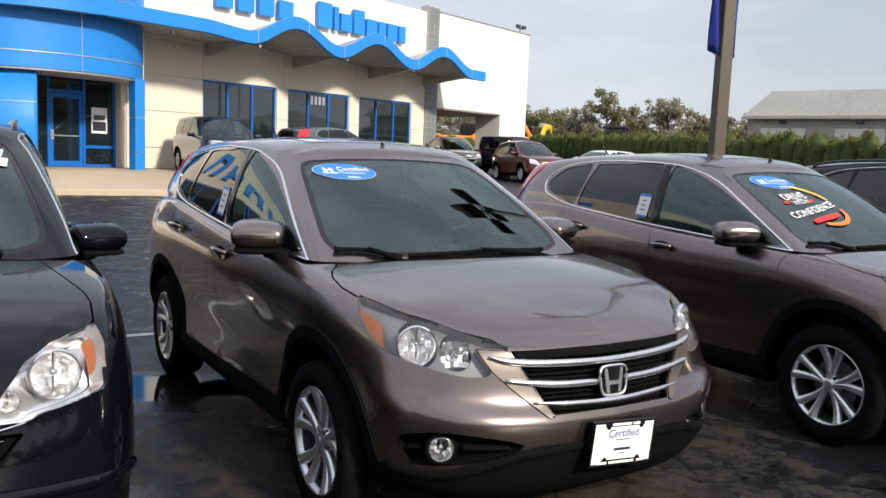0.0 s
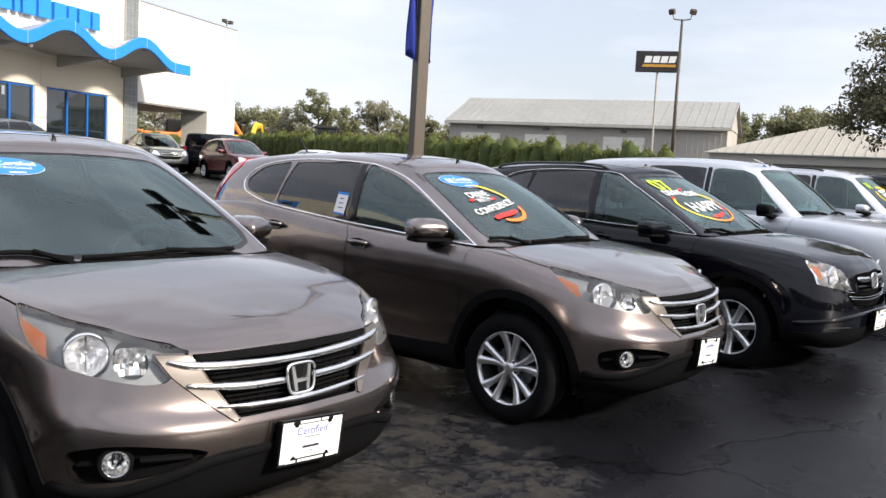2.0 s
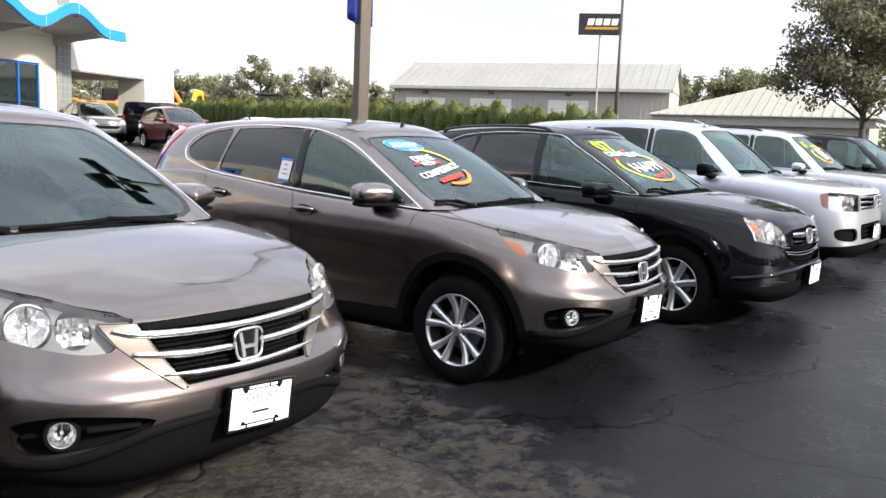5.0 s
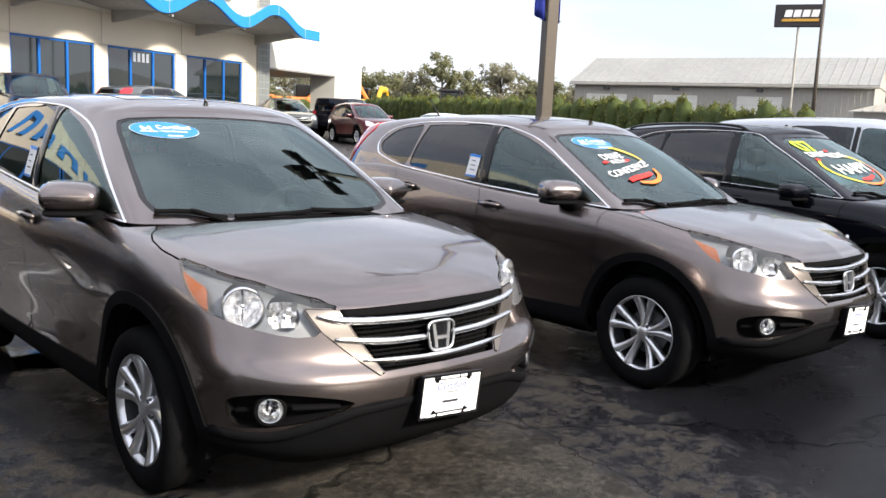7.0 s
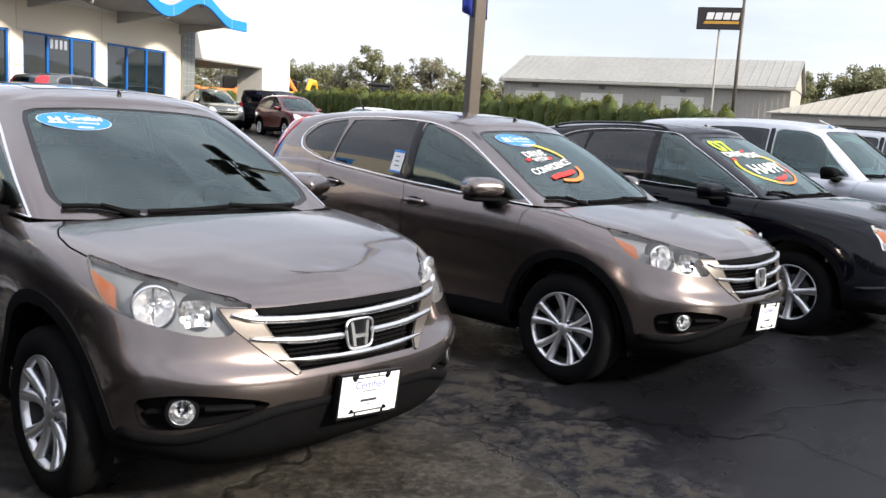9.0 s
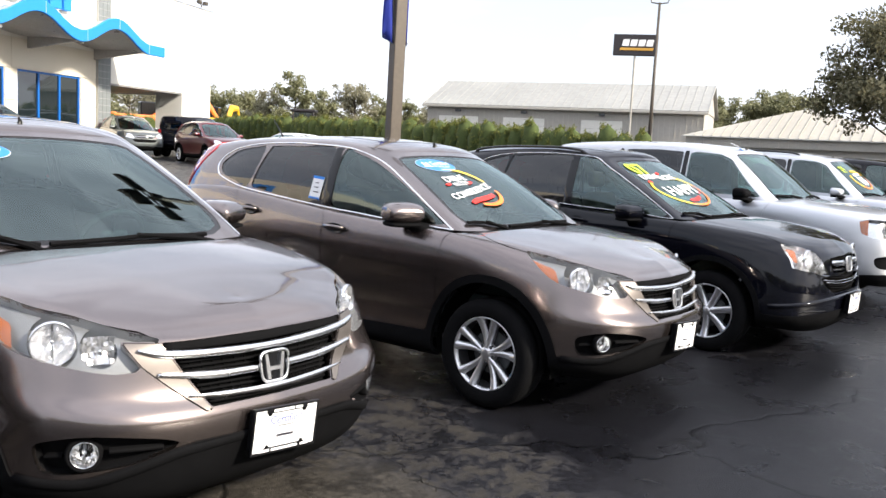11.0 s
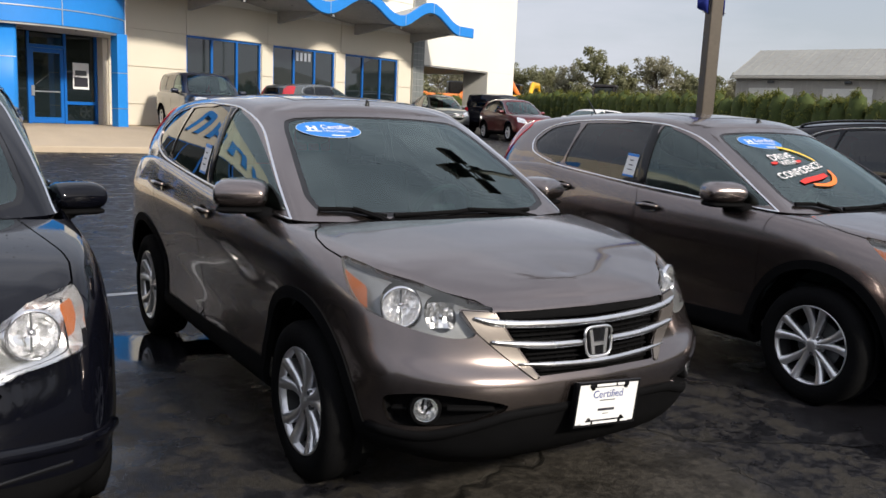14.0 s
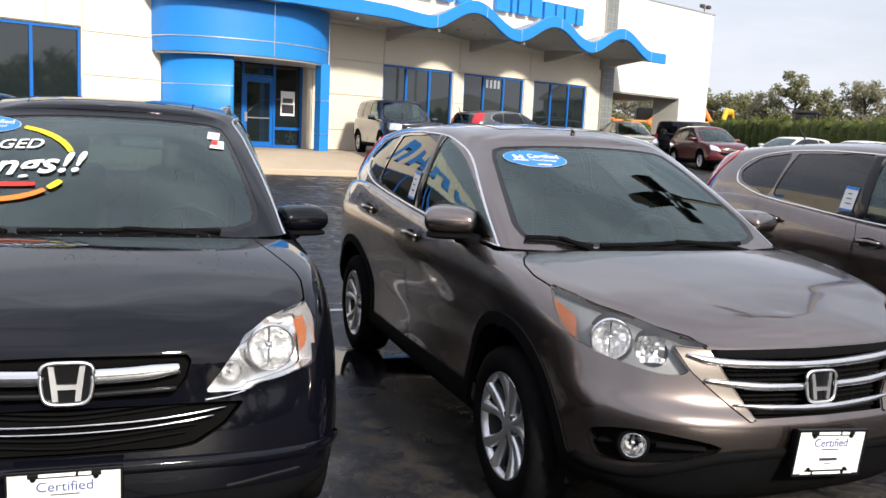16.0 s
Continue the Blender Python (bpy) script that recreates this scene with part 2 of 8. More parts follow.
def leaf_material(name, dark, light, glow=0.4):
    """Leaves of mixed tone; part of the light passes through them."""
    m = material(name, dark, 0.65)
    t = m.node_tree
    g = t.nodes.new("ShaderNodeNewGeometry")
    r = t.nodes.new("ShaderNodeValToRGB")
    r.color_ramp.elements[0].color, r.color_ramp.elements[1].color = (*dark, 1), (*light, 1)
    t.links.new(g.outputs["Random Per Island"], r.inputs["Fac"])
    p = t.nodes["Principled BSDF"]
    thin, mix = t.nodes.new("ShaderNodeBsdfTranslucent"), t.nodes.new("ShaderNodeMixShader")
    mix.inputs[0].default_value = glow
    t.links.new(r.outputs["Color"], p.inputs["Base Color"])
    t.links.new(r.outputs["Color"], thin.inputs["Color"])
    t.links.new(p.outputs[0], mix.inputs[1])
    t.links.new(thin.outputs[0], mix.inputs[2])
    t.links.new(mix.outputs[0], t.nodes["Material Output"].inputs["Surface"])
    return m


LEAF_HEDGE = leaf_material("hedge_leaves", (0.080, 0.100, 0.020), (0.24, 0.24, 0.055))
LEAF_OAK = leaf_material("tree_leaves", (0.085, 0.085, 0.048), (0.21, 0.19, 0.110))
# haze of the distance painted into these leaf colours, hence the pale tone
LEAF_FAR = leaf_material("hazed_wood_leaves", (0.145, 0.155, 0.08), (0.29, 0.28, 0.155))
LEAF_AUTUMN = leaf_material("pale_leaves", (0.19, 0.18, 0.12), (0.33, 0.31, 0.21))


def asphalt():
    """Old sealed asphalt, in parts still wet from rain: dark and glossy there, pale stony grain where it has dried."""
    m = material("asphalt", (0.03, 0.03, 0.03), 0.8)
    t = m.node_tree
    p = t.nodes["Principled BSDF"]
    L = t.links.new
    co = t.nodes.new("ShaderNodeTexCoord")

    def noise_node(scale, detail=5, rough=0.55):
        n = t.nodes.new("ShaderNodeTexNoise")
        n.inputs["Scale"].default_value, n.inputs["Detail"].default_value, n.inputs["Roughness"].default_value = scale, detail, rough
        L(co.outputs["Object"], n.inputs["Vector"])
        return n.outputs["Fac"]

    def ramp(src, a, b, lo=0.0, hi=1.0):
        r = t.nodes.new("ShaderNodeMapRange")
        r.inputs["From Min"].default_value, r.inputs["From Max"].default_value = a, b
        r.inputs["To Min"].default_value, r.inputs["To Max"].default_value = lo, hi
        L(src, r.inputs["Value"])
        return r.outputs["Result"]

    def math_node(op, a, b):
        n = t.nodes.new("ShaderNodeMath")
        n.operation = op
        for k, v in enumerate((a, b)):
            if isinstance(v, float):
                n.inputs[k].default_value = v
            else:
                L(v, n.inputs[k])
        return n.outputs[0]

    sep = t.nodes.new("ShaderNodeSeparateXYZ")
    L(co.outputs["Object"], sep.inputs[0])
    X, Y = sep.outputs["X"], sep.outputs["Y"]
    wander = ramp(noise_node(1.7, 8, 0.62), 0.25, 0.75, -0.75, 0.75)

    def spot(x, y, inner, outer, ragged=1.0):
        """1 within inner metres of (x, y), 0 past outer, with a ragged edge."""
        d = t.nodes.new("ShaderNodeVectorMath")
        d.operation = "DISTANCE"
        L(co.outputs["Object"], d.inputs[0])
        d.inputs[1].default_value = (x, y, 0.0)
        return ramp(math_node("ADD", d.outputs["Value"], math_node("MULTIPLY", wander, ragged)), inner, outer, 1.0, 0.0)

    # a dry, sandy patch, ending at a long crack
    seam = math_node("SUBTRACT", math_node("SUBTRACT", X, math_node("MULTIPLY", Y, 0.23)), 1.452)
    seam = math_node("ADD", seam, math_node("MULTIPLY", ramp(noise_node(5.0, 5, 0.6), 0.3, 0.7, -1.0, 1.0), 0.07))
    dry = math_node("MULTIPLY", spot(0.15, -2.75, 1.15, 1.55, 0.45), ramp(seam, -0.10, 0.06, 1.0, 0.0))
    # worn, scabby surface: strong in some stretches, faint elsewhere
    lanes = math_node("MAXIMUM", spot(1.45, -1.05, 0.7, 1.2, 0.5), spot(-1.25, -0.7, 0.9, 1.5, 0.5))
    lanes = math_node("MAXIMUM", lanes, math_node("MAXIMUM", spot(0.2, -2.3, 1.5, 1.9, 0.5), spot(1.6, -6.0, 1.6, 2.4, 0.6)))
    far_dry = ramp(Y, 2.5, 7.0, 0.0, 0.8)
    lanes = math_node("MAXIMUM", math_node("MAXIMUM", lanes, far_dry), ramp(noise_node(0.5, 5, 0.6), 0.50, 0.68, 0.0, 0.7))
    soaked = spot(3.4, -3.8, 1.9, 2.3, 0.45)          # still wet and smooth
    lanes = math_node("MULTIPLY", lanes, math_node("SUBTRACT", 1.0, math_node("MULTIPLY", soaked, 0.92)))
    scab = math_node("ADD", noise_node(5.0, 10, 0.78), math_node("MULTIPLY", lanes, 0.10))
    worn = math_node("MULTIPLY", ramp(scab, 0.555, 0.64), lanes)
    stain = math_node("MULTIPLY", ramp(noise_node(3.1, 7, 0.7), 0.60, 0.66), 0.85)
    grain = noise_node(120, 2)
    tone = ramp(noise_node(0.9, 6), 0.3, 0.7, 0.004, 0.010)
    tone = math_node("ADD", tone, math_node("MULTIPLY", dry, math_node("MULTIPLY", ramp(noise_node(2.3, 8, 0.7), 0.3, 0.7, 0.010, 0.032), math_node("SUBTRACT", 1.0, stain))))
    tone = math_node("ADD", tone, math_node("MULTIPLY", math_node("MULTIPLY", worn, ramp(grain, 0.35, 0.70, 0.35, 1.0)), 0.042))
    tone = math_node("MULTIPLY", tone, ramp(noise_node(210, 3, 0.7), 0.3, 0.7, 0.35, 1.65))
    tone = math_node("MULTIPLY", tone, ramp(noise_node(26, 5, 0.7), 0.35, 0.65, 0.6, 1.4))
    tone = math_node("ADD", tone, ramp(noise_node(75, 2, 0.4), 0.735, 0.77, 0.0, 0.10))
    sheen = math_node("MAXIMUM", dry, worn)
    pool = math_node("MAXIMUM", spot(-1.0, 0.95, 0.25, 0.55, 0.35), spot(-0.55, 0.85, 0.15, 0.45, 0.35))
    pool = math_node("MAXIMUM", pool, spot(-1.9, -0.9, 0.2, 0.6, 0.5))
    vo = t.nodes.new("ShaderNodeTexVoronoi")
    vo.feature = "DISTANCE_TO_EDGE"
    vo.inputs["Scale"].default_value = 0.26
    wob = t.nodes.new("ShaderNodeVectorMath")
    wob.operation = "ADD"
    nv = t.nodes.new("ShaderNodeTexNoise")
    nv.inputs["Scale"].default_value, nv.inputs["Detail"].default_value = 1.4, 6
    L(co.outputs["Object"], nv.inputs["Vector"])
    L(co.outputs["Object"], wob.inputs[0])
    L(nv.outputs["Color"], wob.inputs[1])
    L(wob.outputs["Vector"], vo.inputs["Vector"])
    crack = ramp(vo.outputs["Distance"], 0.0, 0.007, 1.0, 0.0)
    side = math_node("ABSOLUTE", seam, 0.0)
    crack = math_node("MAXIMUM", crack, math_node("MULTIPLY", ramp(side, 0.0, 0.012, 1.0, 0.0), ramp(Y, -1.35, -1.5)))
    tone = math_node("MULTIPLY", tone, math_node("SUBTRACT", 1.0, math_node("MULTIPLY", crack, 0.75)))
    cm = t.nodes.new("ShaderNodeCombineColor")
    L(tone, cm.inputs[0])
    L(math_node("MULTIPLY", tone, math_node("SUBTRACT", 1.0, math_node("MULTIPLY", sheen, 0.11))), cm.inputs[1])
    # wet parts tinted blue: the sky's reflection put into the base colour
    L(math_node("MULTIPLY", tone, math_node("SUBTRACT", 1.25, math_node("MULTIPLY", sheen, 0.50))), cm.inputs[2])
    p.inputs["Specular IOR Level"].default_value = 0.22
    L(cm.outputs["Color"], p.inputs["Base Color"])
    wet = math_node("SUBTRACT", 1.0, sheen)
    gloss = math_node("ADD", ramp(noise_node(2.5, 5), 0.30, 0.50, 0.16, 0.36), math_node("MULTIPLY", sheen, 0.28))
    L(math_node("ADD", math_node("MULTIPLY", gloss, math_node("SUBTRACT", 1.0, pool)), math_node("MULTIPLY", pool, 0.03)), p.inputs["Roughness"])
    bp = t.nodes.new("ShaderNodeBump")
    bp.inputs["Distance"].default_value = 0.006
    L(math_node("MULTIPLY", ramp(wet, 0.0, 1.0, 0.9, 0.42), math_node("SUBTRACT", 1.0, math_node("MULTIPLY", pool, 0.97))), bp.inputs["Strength"])
    L(math_node("SUBTRACT", math_node("ADD", noise_node(160, 2), math_node("MULTIPLY", noise_node(40, 4), 0.5)), math_node("MULTIPLY", crack, 1.5)), bp.inputs["Height"])
    L(bp.outputs["Normal"], p.inputs["Normal"])
    return m


ASPHALT = asphalt()


# ---- building blocks ----
def mesh_object(name, bm, mat, parent=None, label="", smooth=False, m=None):
    me = bpy.data.meshes.new(name)
    bm.to_mesh(me)
    bm.free()
    me.materials.append(mat)
    if smooth:
        me.shade_smooth()
    ob = new(name, me)
    if parent is not None:
        ob.parent = parent
    if m is not None:
        ob.matrix_basis = m
    if label:
        tagged(ob, label)
    return ob


def part(name, bm, mat, parent, label="", smooth=False):
    return mesh_object(name, bm, mat, parent, label, smooth)


def thing(name, m, label, category, group="", kind=""):
    ob = new(name)
    ob.matrix_basis = m
    ob.empty_display_size = 0.2
    return tagged(ob, label, category, group, kind)


def box(bm, lo, hi, bevel=0.0, m=None):
    r = bmesh.ops.create_cube(bm, size=1)
    vs = r["verts"]
    s = [hi[k] - lo[k] for k in range(3)]
    c = [(hi[k] + lo[k]) / 2 for k in range(3)]
    for v in vs:
        v.co = Vector([v.co[k] * s[k] + c[k] for k in range(3)])
    if bevel:
        es = list({e for v in vs for e in v.link_edges})
        r2 = bmesh.ops.bevel(bm, geom=es, offset=bevel, segments=2, affect="EDGES", profile=0.5)
        vs = list({v for f in r2["faces"] for v in f.verts} | {v for v in vs if v.is_valid})
    if m is not None:
        bmesh.ops.transform(bm, matrix=m, verts=[v for v in vs if v.is_valid])
    return vs


def boxed(lo, hi, bevel=0.0, m=None):
    bm = bmesh.new()
    box(bm, lo, hi, bevel, m)
    return bm


def tube(bm, pts, radius, sides=8, closed=False, flat=None):
    """A round bar along points; radius may be a list. flat: (a, b) for an oval bar."""
    pts = [Vector(p) for p in pts]
    n = len(pts)
    rings = []
    up = Vector((0, 0, 1))
    for i, p in enumerate(pts):
        a = pts[(i - 1) % n] if (i or closed) else p
        b = pts[(i + 1) % n] if (i < n - 1 or closed) else p
        d = (b - a).normalized()
        side = d.cross(up)
        if side.length < 1e-4:
            side = d.cross(Vector((1, 0, 0)))
        side.normalize()
        nor = side.cross(d).normalized()
        r = radius[i] if isinstance(radius, (list, tuple)) else radius
        ra, rb = (r, r) if flat is None else (r * flat[0], r * flat[1])
        rings.append([bm.verts.new(p + side * math.cos(2 * math.pi * k / sides) * ra + nor * math.sin(2 * math.pi * k / sides) * rb) for k in range(sides)])
    for i in range(n if closed else n - 1):
        A, B = rings[i], rings[(i + 1) % n]
        for k in range(sides):
            bm.faces.new((A[k], A[(k + 1) % sides], B[(k + 1) % sides], B[k]))
    if not closed:
        bm.faces.new(list(reversed(rings[0])))
        bm.faces.new(rings[-1])
    return bm


def prism(bm, poly, depth, m=None):
    """A flat polygon (x, y) made depth thick along z."""
    lo = [bm.verts.new((x, y, 0)) for x, y in poly]
    hi = [bm.verts.new((x, y, depth)) for x, y in poly]
    n = len(poly)
    bm.faces.new(list(reversed(lo)))
    bm.faces.new(hi)
    for k in range(n):
        bm.faces.new((lo[k], lo[(k + 1) % n], hi[(k + 1) % n], hi[k]))
    if m is not None:
        bmesh.ops.transform(bm, matrix=m, verts=lo + hi)
    bmesh.ops.recalc_face_normals(bm, faces=list({f for v in lo + hi for f in v.link_faces}))
    return lo + hi


def spin(profile, sides=32, axis="y"):
    """A turned body from (radius, along) pairs."""
    bm = bmesh.new()
    rings = []
    for r, a in profile:
        ring = []
        for k in range(sides):
            w = 2 * math.pi * k / sides
            c, s = r * math.cos(w), r * math.sin(w)
            ring.append(bm.verts.new((c, a, s) if axis == "y" else (c, s, a)))
        rings.append(ring)
    for A, B in zip(rings, rings[1:]):
        for k in range(sides):
            bm.faces.new((A[k], A[(k + 1) % sides], B[(k + 1) % sides], B[k]))
    bmesh.ops.remove_doubles(bm, verts=bm.verts, dist=1e-5)
    bmesh.ops.recalc_face_normals(bm, faces=bm.faces)
    return bm


def spline(points, count, closed=False):
    """Catmull-Rom through points of any dimension."""
    P = np.array(points, float)
    n = len(P)
    out = []
    for q in np.linspace(0, n if closed else n - 1, count, endpoint=not closed):
        i = min(int(q), n - 1 if closed else n - 2)
        f = q - i
        if closed:
            a, b, c, d = P[(i - 1) % n], P[i % n], P[(i + 1) % n], P[(i + 2) % n]
        else:
            b, c = P[i], P[i + 1]
            a = P[i - 1] if i else 2 * b - c
            d = P[i + 2] if i + 2 < n else 2 * c - b
        out.append(0.5 * (2 * b + (c - a) * f + (2 * a - 5 * b + 4 * c - d) * f * f + (3 * b - a - 3 * c + d) * f ** 3))
    return np.array(out)


def lettering(name, text, size, mat, parent, m, extrude=0.001, bold=0.0, shear=0.0, label=""):
    """Writing in the built-in font, turned into a mesh."""
    cu = bpy.data.curves.new(name, "FONT")
    cu.body, cu.size, cu.extrude, cu.offset, cu.shear = text, size, extrude, bold, shear
    cu.align_x, cu.align_y = "CENTER", "CENTER"
    cu.resolution_u = 3
    tmp = bpy.data.objects.new(name, cu)
    me = bpy.data.meshes.new_from_object(tmp)
    bpy.data.objects.remove(tmp)
    bpy.data.curves.remove(cu)
    me.name = name
    me.materials.clear()
    me.materials.append(mat)
    ob = new(name, me)
    ob.parent, ob.matrix_basis = parent, m
    if label:
        tagged(ob, label)
    return ob


def frame_from(origin, x_axis, normal):
    """A pose with its x along x_axis and z along normal."""
    z = Vector(normal).normalized()
    x = Vector(x_axis)
    x = (x - z * x.dot(z)).normalized()
    y = z.cross(x)
    return Matrix.Translation(origin) @ Matrix((x, y, z)).transposed().to_4x4()


# ---- ground ----
def smooth(a, b, x):
    f = min(1.0, max(0.0, (x - a) / (b - a)))
    return f * f * (3 - 2 * f)


def ground_z(x, y):
    """The lot is level under the row of cars and rises gently towards the buildings behind."""
    return 0.12 * smooth(6.0, 20.0, y) + 0.42 * smooth(20.0, 40.0, y) + 0.42 * smooth(7.0, 15.0, x) * smooth(7.0, 23.0, y)


# ---- car shells: surfaces woven from plan outlines and upright profiles, then cut along drawn lines ----
class Sheet:
    """Triangles with normals and drawing coordinates (u along the outline from the nose, and which weave they come from)."""

    def __init__(self, V, N, U, F):
        self.V, self.N, self.U, self.F = V, N, U, F

    def cut(self, f):
        """The part where f < 0 and the rest, cut along f = 0."""
        V, N, U, F = self.V, self.N, self.U, self.F
        neg = f < 0
        c = neg[F].sum(1)
        ins, outs = [F[c == 3]], [F[c == 0]]
        newV, newN, newU, made = [], [], [], {}
        base = len(V)

        def mid(a, b):
            k = (a, b) if a < b else (b, a)
            if k not in made:
                t = f[k[0]] / (f[k[0]] - f[k[1]])
                made[k] = base + len(newV)
                newV.append(V[k[0]] * (1 - t) + V[k[1]] * t)
                nn = N[k[0]] * (1 - t) + N[k[1]] * t
                newN.append(nn / max(1e-9, np.linalg.norm(nn)))
                newU.append(U[k[0]] * (1 - t) + U[k[1]] * t)
            return made[k]

        li, lo = [], []
        for tri in F[(c == 1) | (c == 2)]:
            a, b, d = (int(q) for q in tri)
            for _ in range(3):
                if neg[a] != neg[b] and neg[a] != neg[d]:
                    break
                a, b, d = b, d, a
            p, q = mid(a, b), mid(a, d)
            one, two = (li, lo) if neg[a] else (lo, li)
            one.append((a, p, q))
            two.append((p, b, d))
            two.append((p, d, q))
        if newV:
            V2, N2, U2 = np.vstack([V, newV]), np.vstack([N, newN]), np.vstack([U, newU])
        else:
            V2, N2, U2 = V, N, U
        pick = lambda parts, extra: Sheet(V2, N2, U2, np.vstack([parts[0], np.array(extra, int).reshape(-1, 3)])).tidy()
        return pick(ins, li), pick(outs, lo)

    def tidy(self):
        used = np.unique(self.F)
        remap = np.full(len(self.V), -1)
        remap[used] = np.arange(len(used))
        return Sheet(self.V[used], self.N[used], self.U[used], remap[self.F] if len(self.F) else self.F.reshape(0, 3))

    def moved(self, d):
        return Sheet(self.V + self.N * d, self.N, self.U, self.F)

    def mirrored(self):
        s = np.array([1.0, -1.0, 1.0])
        return Sheet(self.V * s, self.N * s, self.U, self.F[:, ::-1])

    def plus(self, other):
        return Sheet(np.vstack([self.V, other.V]), np.vstack([self.N, other.N]), np.vstack([self.U, other.U]), np.vstack([self.F, other.F + len(self.V)]))

    def both(self):
        """Joined with its mirror image, sharing the middle line."""
        s = self.plus(self.mirrored())
        n = len(self.V)
        on = np.where(np.abs(self.V[:, 1]) < 1e-5)[0]
        to = np.arange(2 * n)
        to[on + n] = on
        return Sheet(s.V, s.N, s.U, to[s.F]).tidy()

    def pieces(self):
        """Its connected pieces, the largest first; scraps are left out."""
        lab = np.arange(len(self.V))
        while True:
            m = lab[self.F].min(1)
            was = lab.copy()
            for k in range(3):
                np.minimum.at(lab, self.F[:, k], m)
            lab = lab[lab]
            if (lab == was).all():
                break
        fl = lab[self.F[:, 0]]
        ids, cnt = np.unique(fl, return_counts=True)
        return [Sheet(self.V, self.N, self.U, self.F[fl == i]).tidy() for i in ids[np.argsort(-cnt)] if (fl == i).sum() > 12]

    def rim(self):
        """Edges that belong to one triangle only, in the direction of that triangle."""
        e = np.vstack([self.F[:, [0, 1]], self.F[:, [1, 2]], self.F[:, [2, 0]]])
        key = np.sort(e, 1)
        _, inv, cnt = np.unique(key, axis=0, return_inverse=True, return_counts=True)
        return e[cnt[inv.ravel()] == 1]

    def thick(self, d):
        """Turned in at its rim by d, so that edges show a folded lip."""
        r = self.rim()
        if not len(r):
            return self
        ids = np.unique(r)
        at = {int(v): k for k, v in enumerate(ids)}
        n = len(self.V)
        V = np.vstack([self.V, self.V[ids], self.V[ids] - self.N[ids] * d])
        flat = []
        F = [self.F]
        side = np.zeros((len(ids), 3))
        for a, b in r:
            e = self.V[b] - self.V[a]
            o = np.cross(e, self.N[a])
            side[at[int(a)]] += o
            side[at[int(b)]] += o
            ia, ib = at[int(a)], at[int(b)]
            m = len(ids)
            flat.append((n + ib, n + ia, n + m + ia))
            flat.append((n + ib, n + m + ia, n + m + ib))
        side /= np.maximum(1e-9, np.linalg.norm(side, axis=1))[:, None]
        N = np.vstack([self.N, side, side])
        U = np.vstack([self.U, self.U[ids], self.U[ids]])
        return Sheet(V, N, U, np.vstack([self.F, np.array(flat)]))

    def build(self, name, mat, parent, label=""):
        me = bpy.data.meshes.new(name)
        me.from_pydata(self.V.tolist(), [], self.F.tolist())
        me.materials.append(mat)
        me.shade_smooth()
        me.normals_split_custom_set_from_vertices(self.N.tolist())
        ob = new(name, me)
        ob.parent = parent
        if label:
            tagged(ob, label)
        return ob


def ring_distance(P, poly):
    """Signed distance of points to a closed line in the plane: negative inside."""
    Q = np.asarray(poly, float)
    A, B = Q, np.roll(Q, -1, 0)
    best = np.full(len(P), 1e9)
    inside = np.zeros(len(P), bool)
    for a, b in zip(A, B):
        ab, ap = b - a, P - a
        t = np.clip((ap @ ab) / max(1e-12, ab @ ab), 0, 1)
        best = np.minimum(best, ((ap - t[:, None] * ab) ** 2).sum(1))
        cross = (a[1] > P[:, 1]) != (b[1] > P[:, 1])
        with np.errstate(divide="ignore", invalid="ignore"):
            xs = (b[0] - a[0]) * (P[:, 1] - a[1]) / (b[1] - a[1]) + a[0]
        inside ^= cross & (P[:, 0] < xs)
    d = np.sqrt(best)
    return np.where(inside, -d, d)


def line_distance(P, pts):
    Q = np.asarray(pts, float)
    best = np.full(len(P), 1e9)
    for a, b in zip(Q, Q[1:]):
        ab, ap = b - a, P - a
        t = np.clip((ap @ ab) / max(1e-12, ab @ ab), 0, 1)
        best = np.minimum(best, ((ap - t[:, None] * ab) ** 2).sum(1))
    return np.sqrt(best)


def rounded(poly, count=60):
    return spline(poly, count, True)


def eased(poly, cut=0.03, steps=5):
    """A polygon with small rounded corners."""
    Q = np.asarray(poly, float)
    out = []
    for a, b, c in zip(np.roll(Q, 1, 0), Q, np.roll(Q, -1, 0)):
        p = b + (a - b) * min(0.45, cut / np.linalg.norm(a - b))
        q = b + (c - b) * min(0.45, cut / np.linalg.norm(c - b))
        for k in range(steps):
            f = k / (steps - 1)
            out.append((1 - f) ** 2 * p + 2 * f * (1 - f) * b + f * f * q)
    return np.array(out)


def curve_at(keys, q):
    """Smooth values through (place, value) pairs, with no overshoot."""
    k = np.array(keys, float)
    x, y = k[:, 0], k[:, 1]
    h = np.diff(x)
    s = np.diff(y) / h
    m = np.zeros(len(x))
    for i in range(1, len(x) - 1):
        if s[i - 1] * s[i] > 0:
            w1, w2 = 2 * h[i] + h[i - 1], h[i] + 2 * h[i - 1]
            m[i] = (w1 + w2) / (w1 / s[i - 1] + w2 / s[i])
    m[0], m[-1] = s[0], s[-1]
    q = np.clip(np.asarray(q, float), x[0], x[-1])
    i = np.clip(np.searchsorted(x, q, side="right") - 1, 0, len(x) - 2)
    t = (q - x[i]) / h[i]
    return ((2 * t ** 3 - 3 * t ** 2 + 1) * y[i] + (t ** 3 - 2 * t ** 2 + t) * h[i] * m[i]
            + (-2 * t ** 3 + 3 * t ** 2) * y[i + 1] + (t ** 3 - t ** 2) * h[i] * m[i + 1])


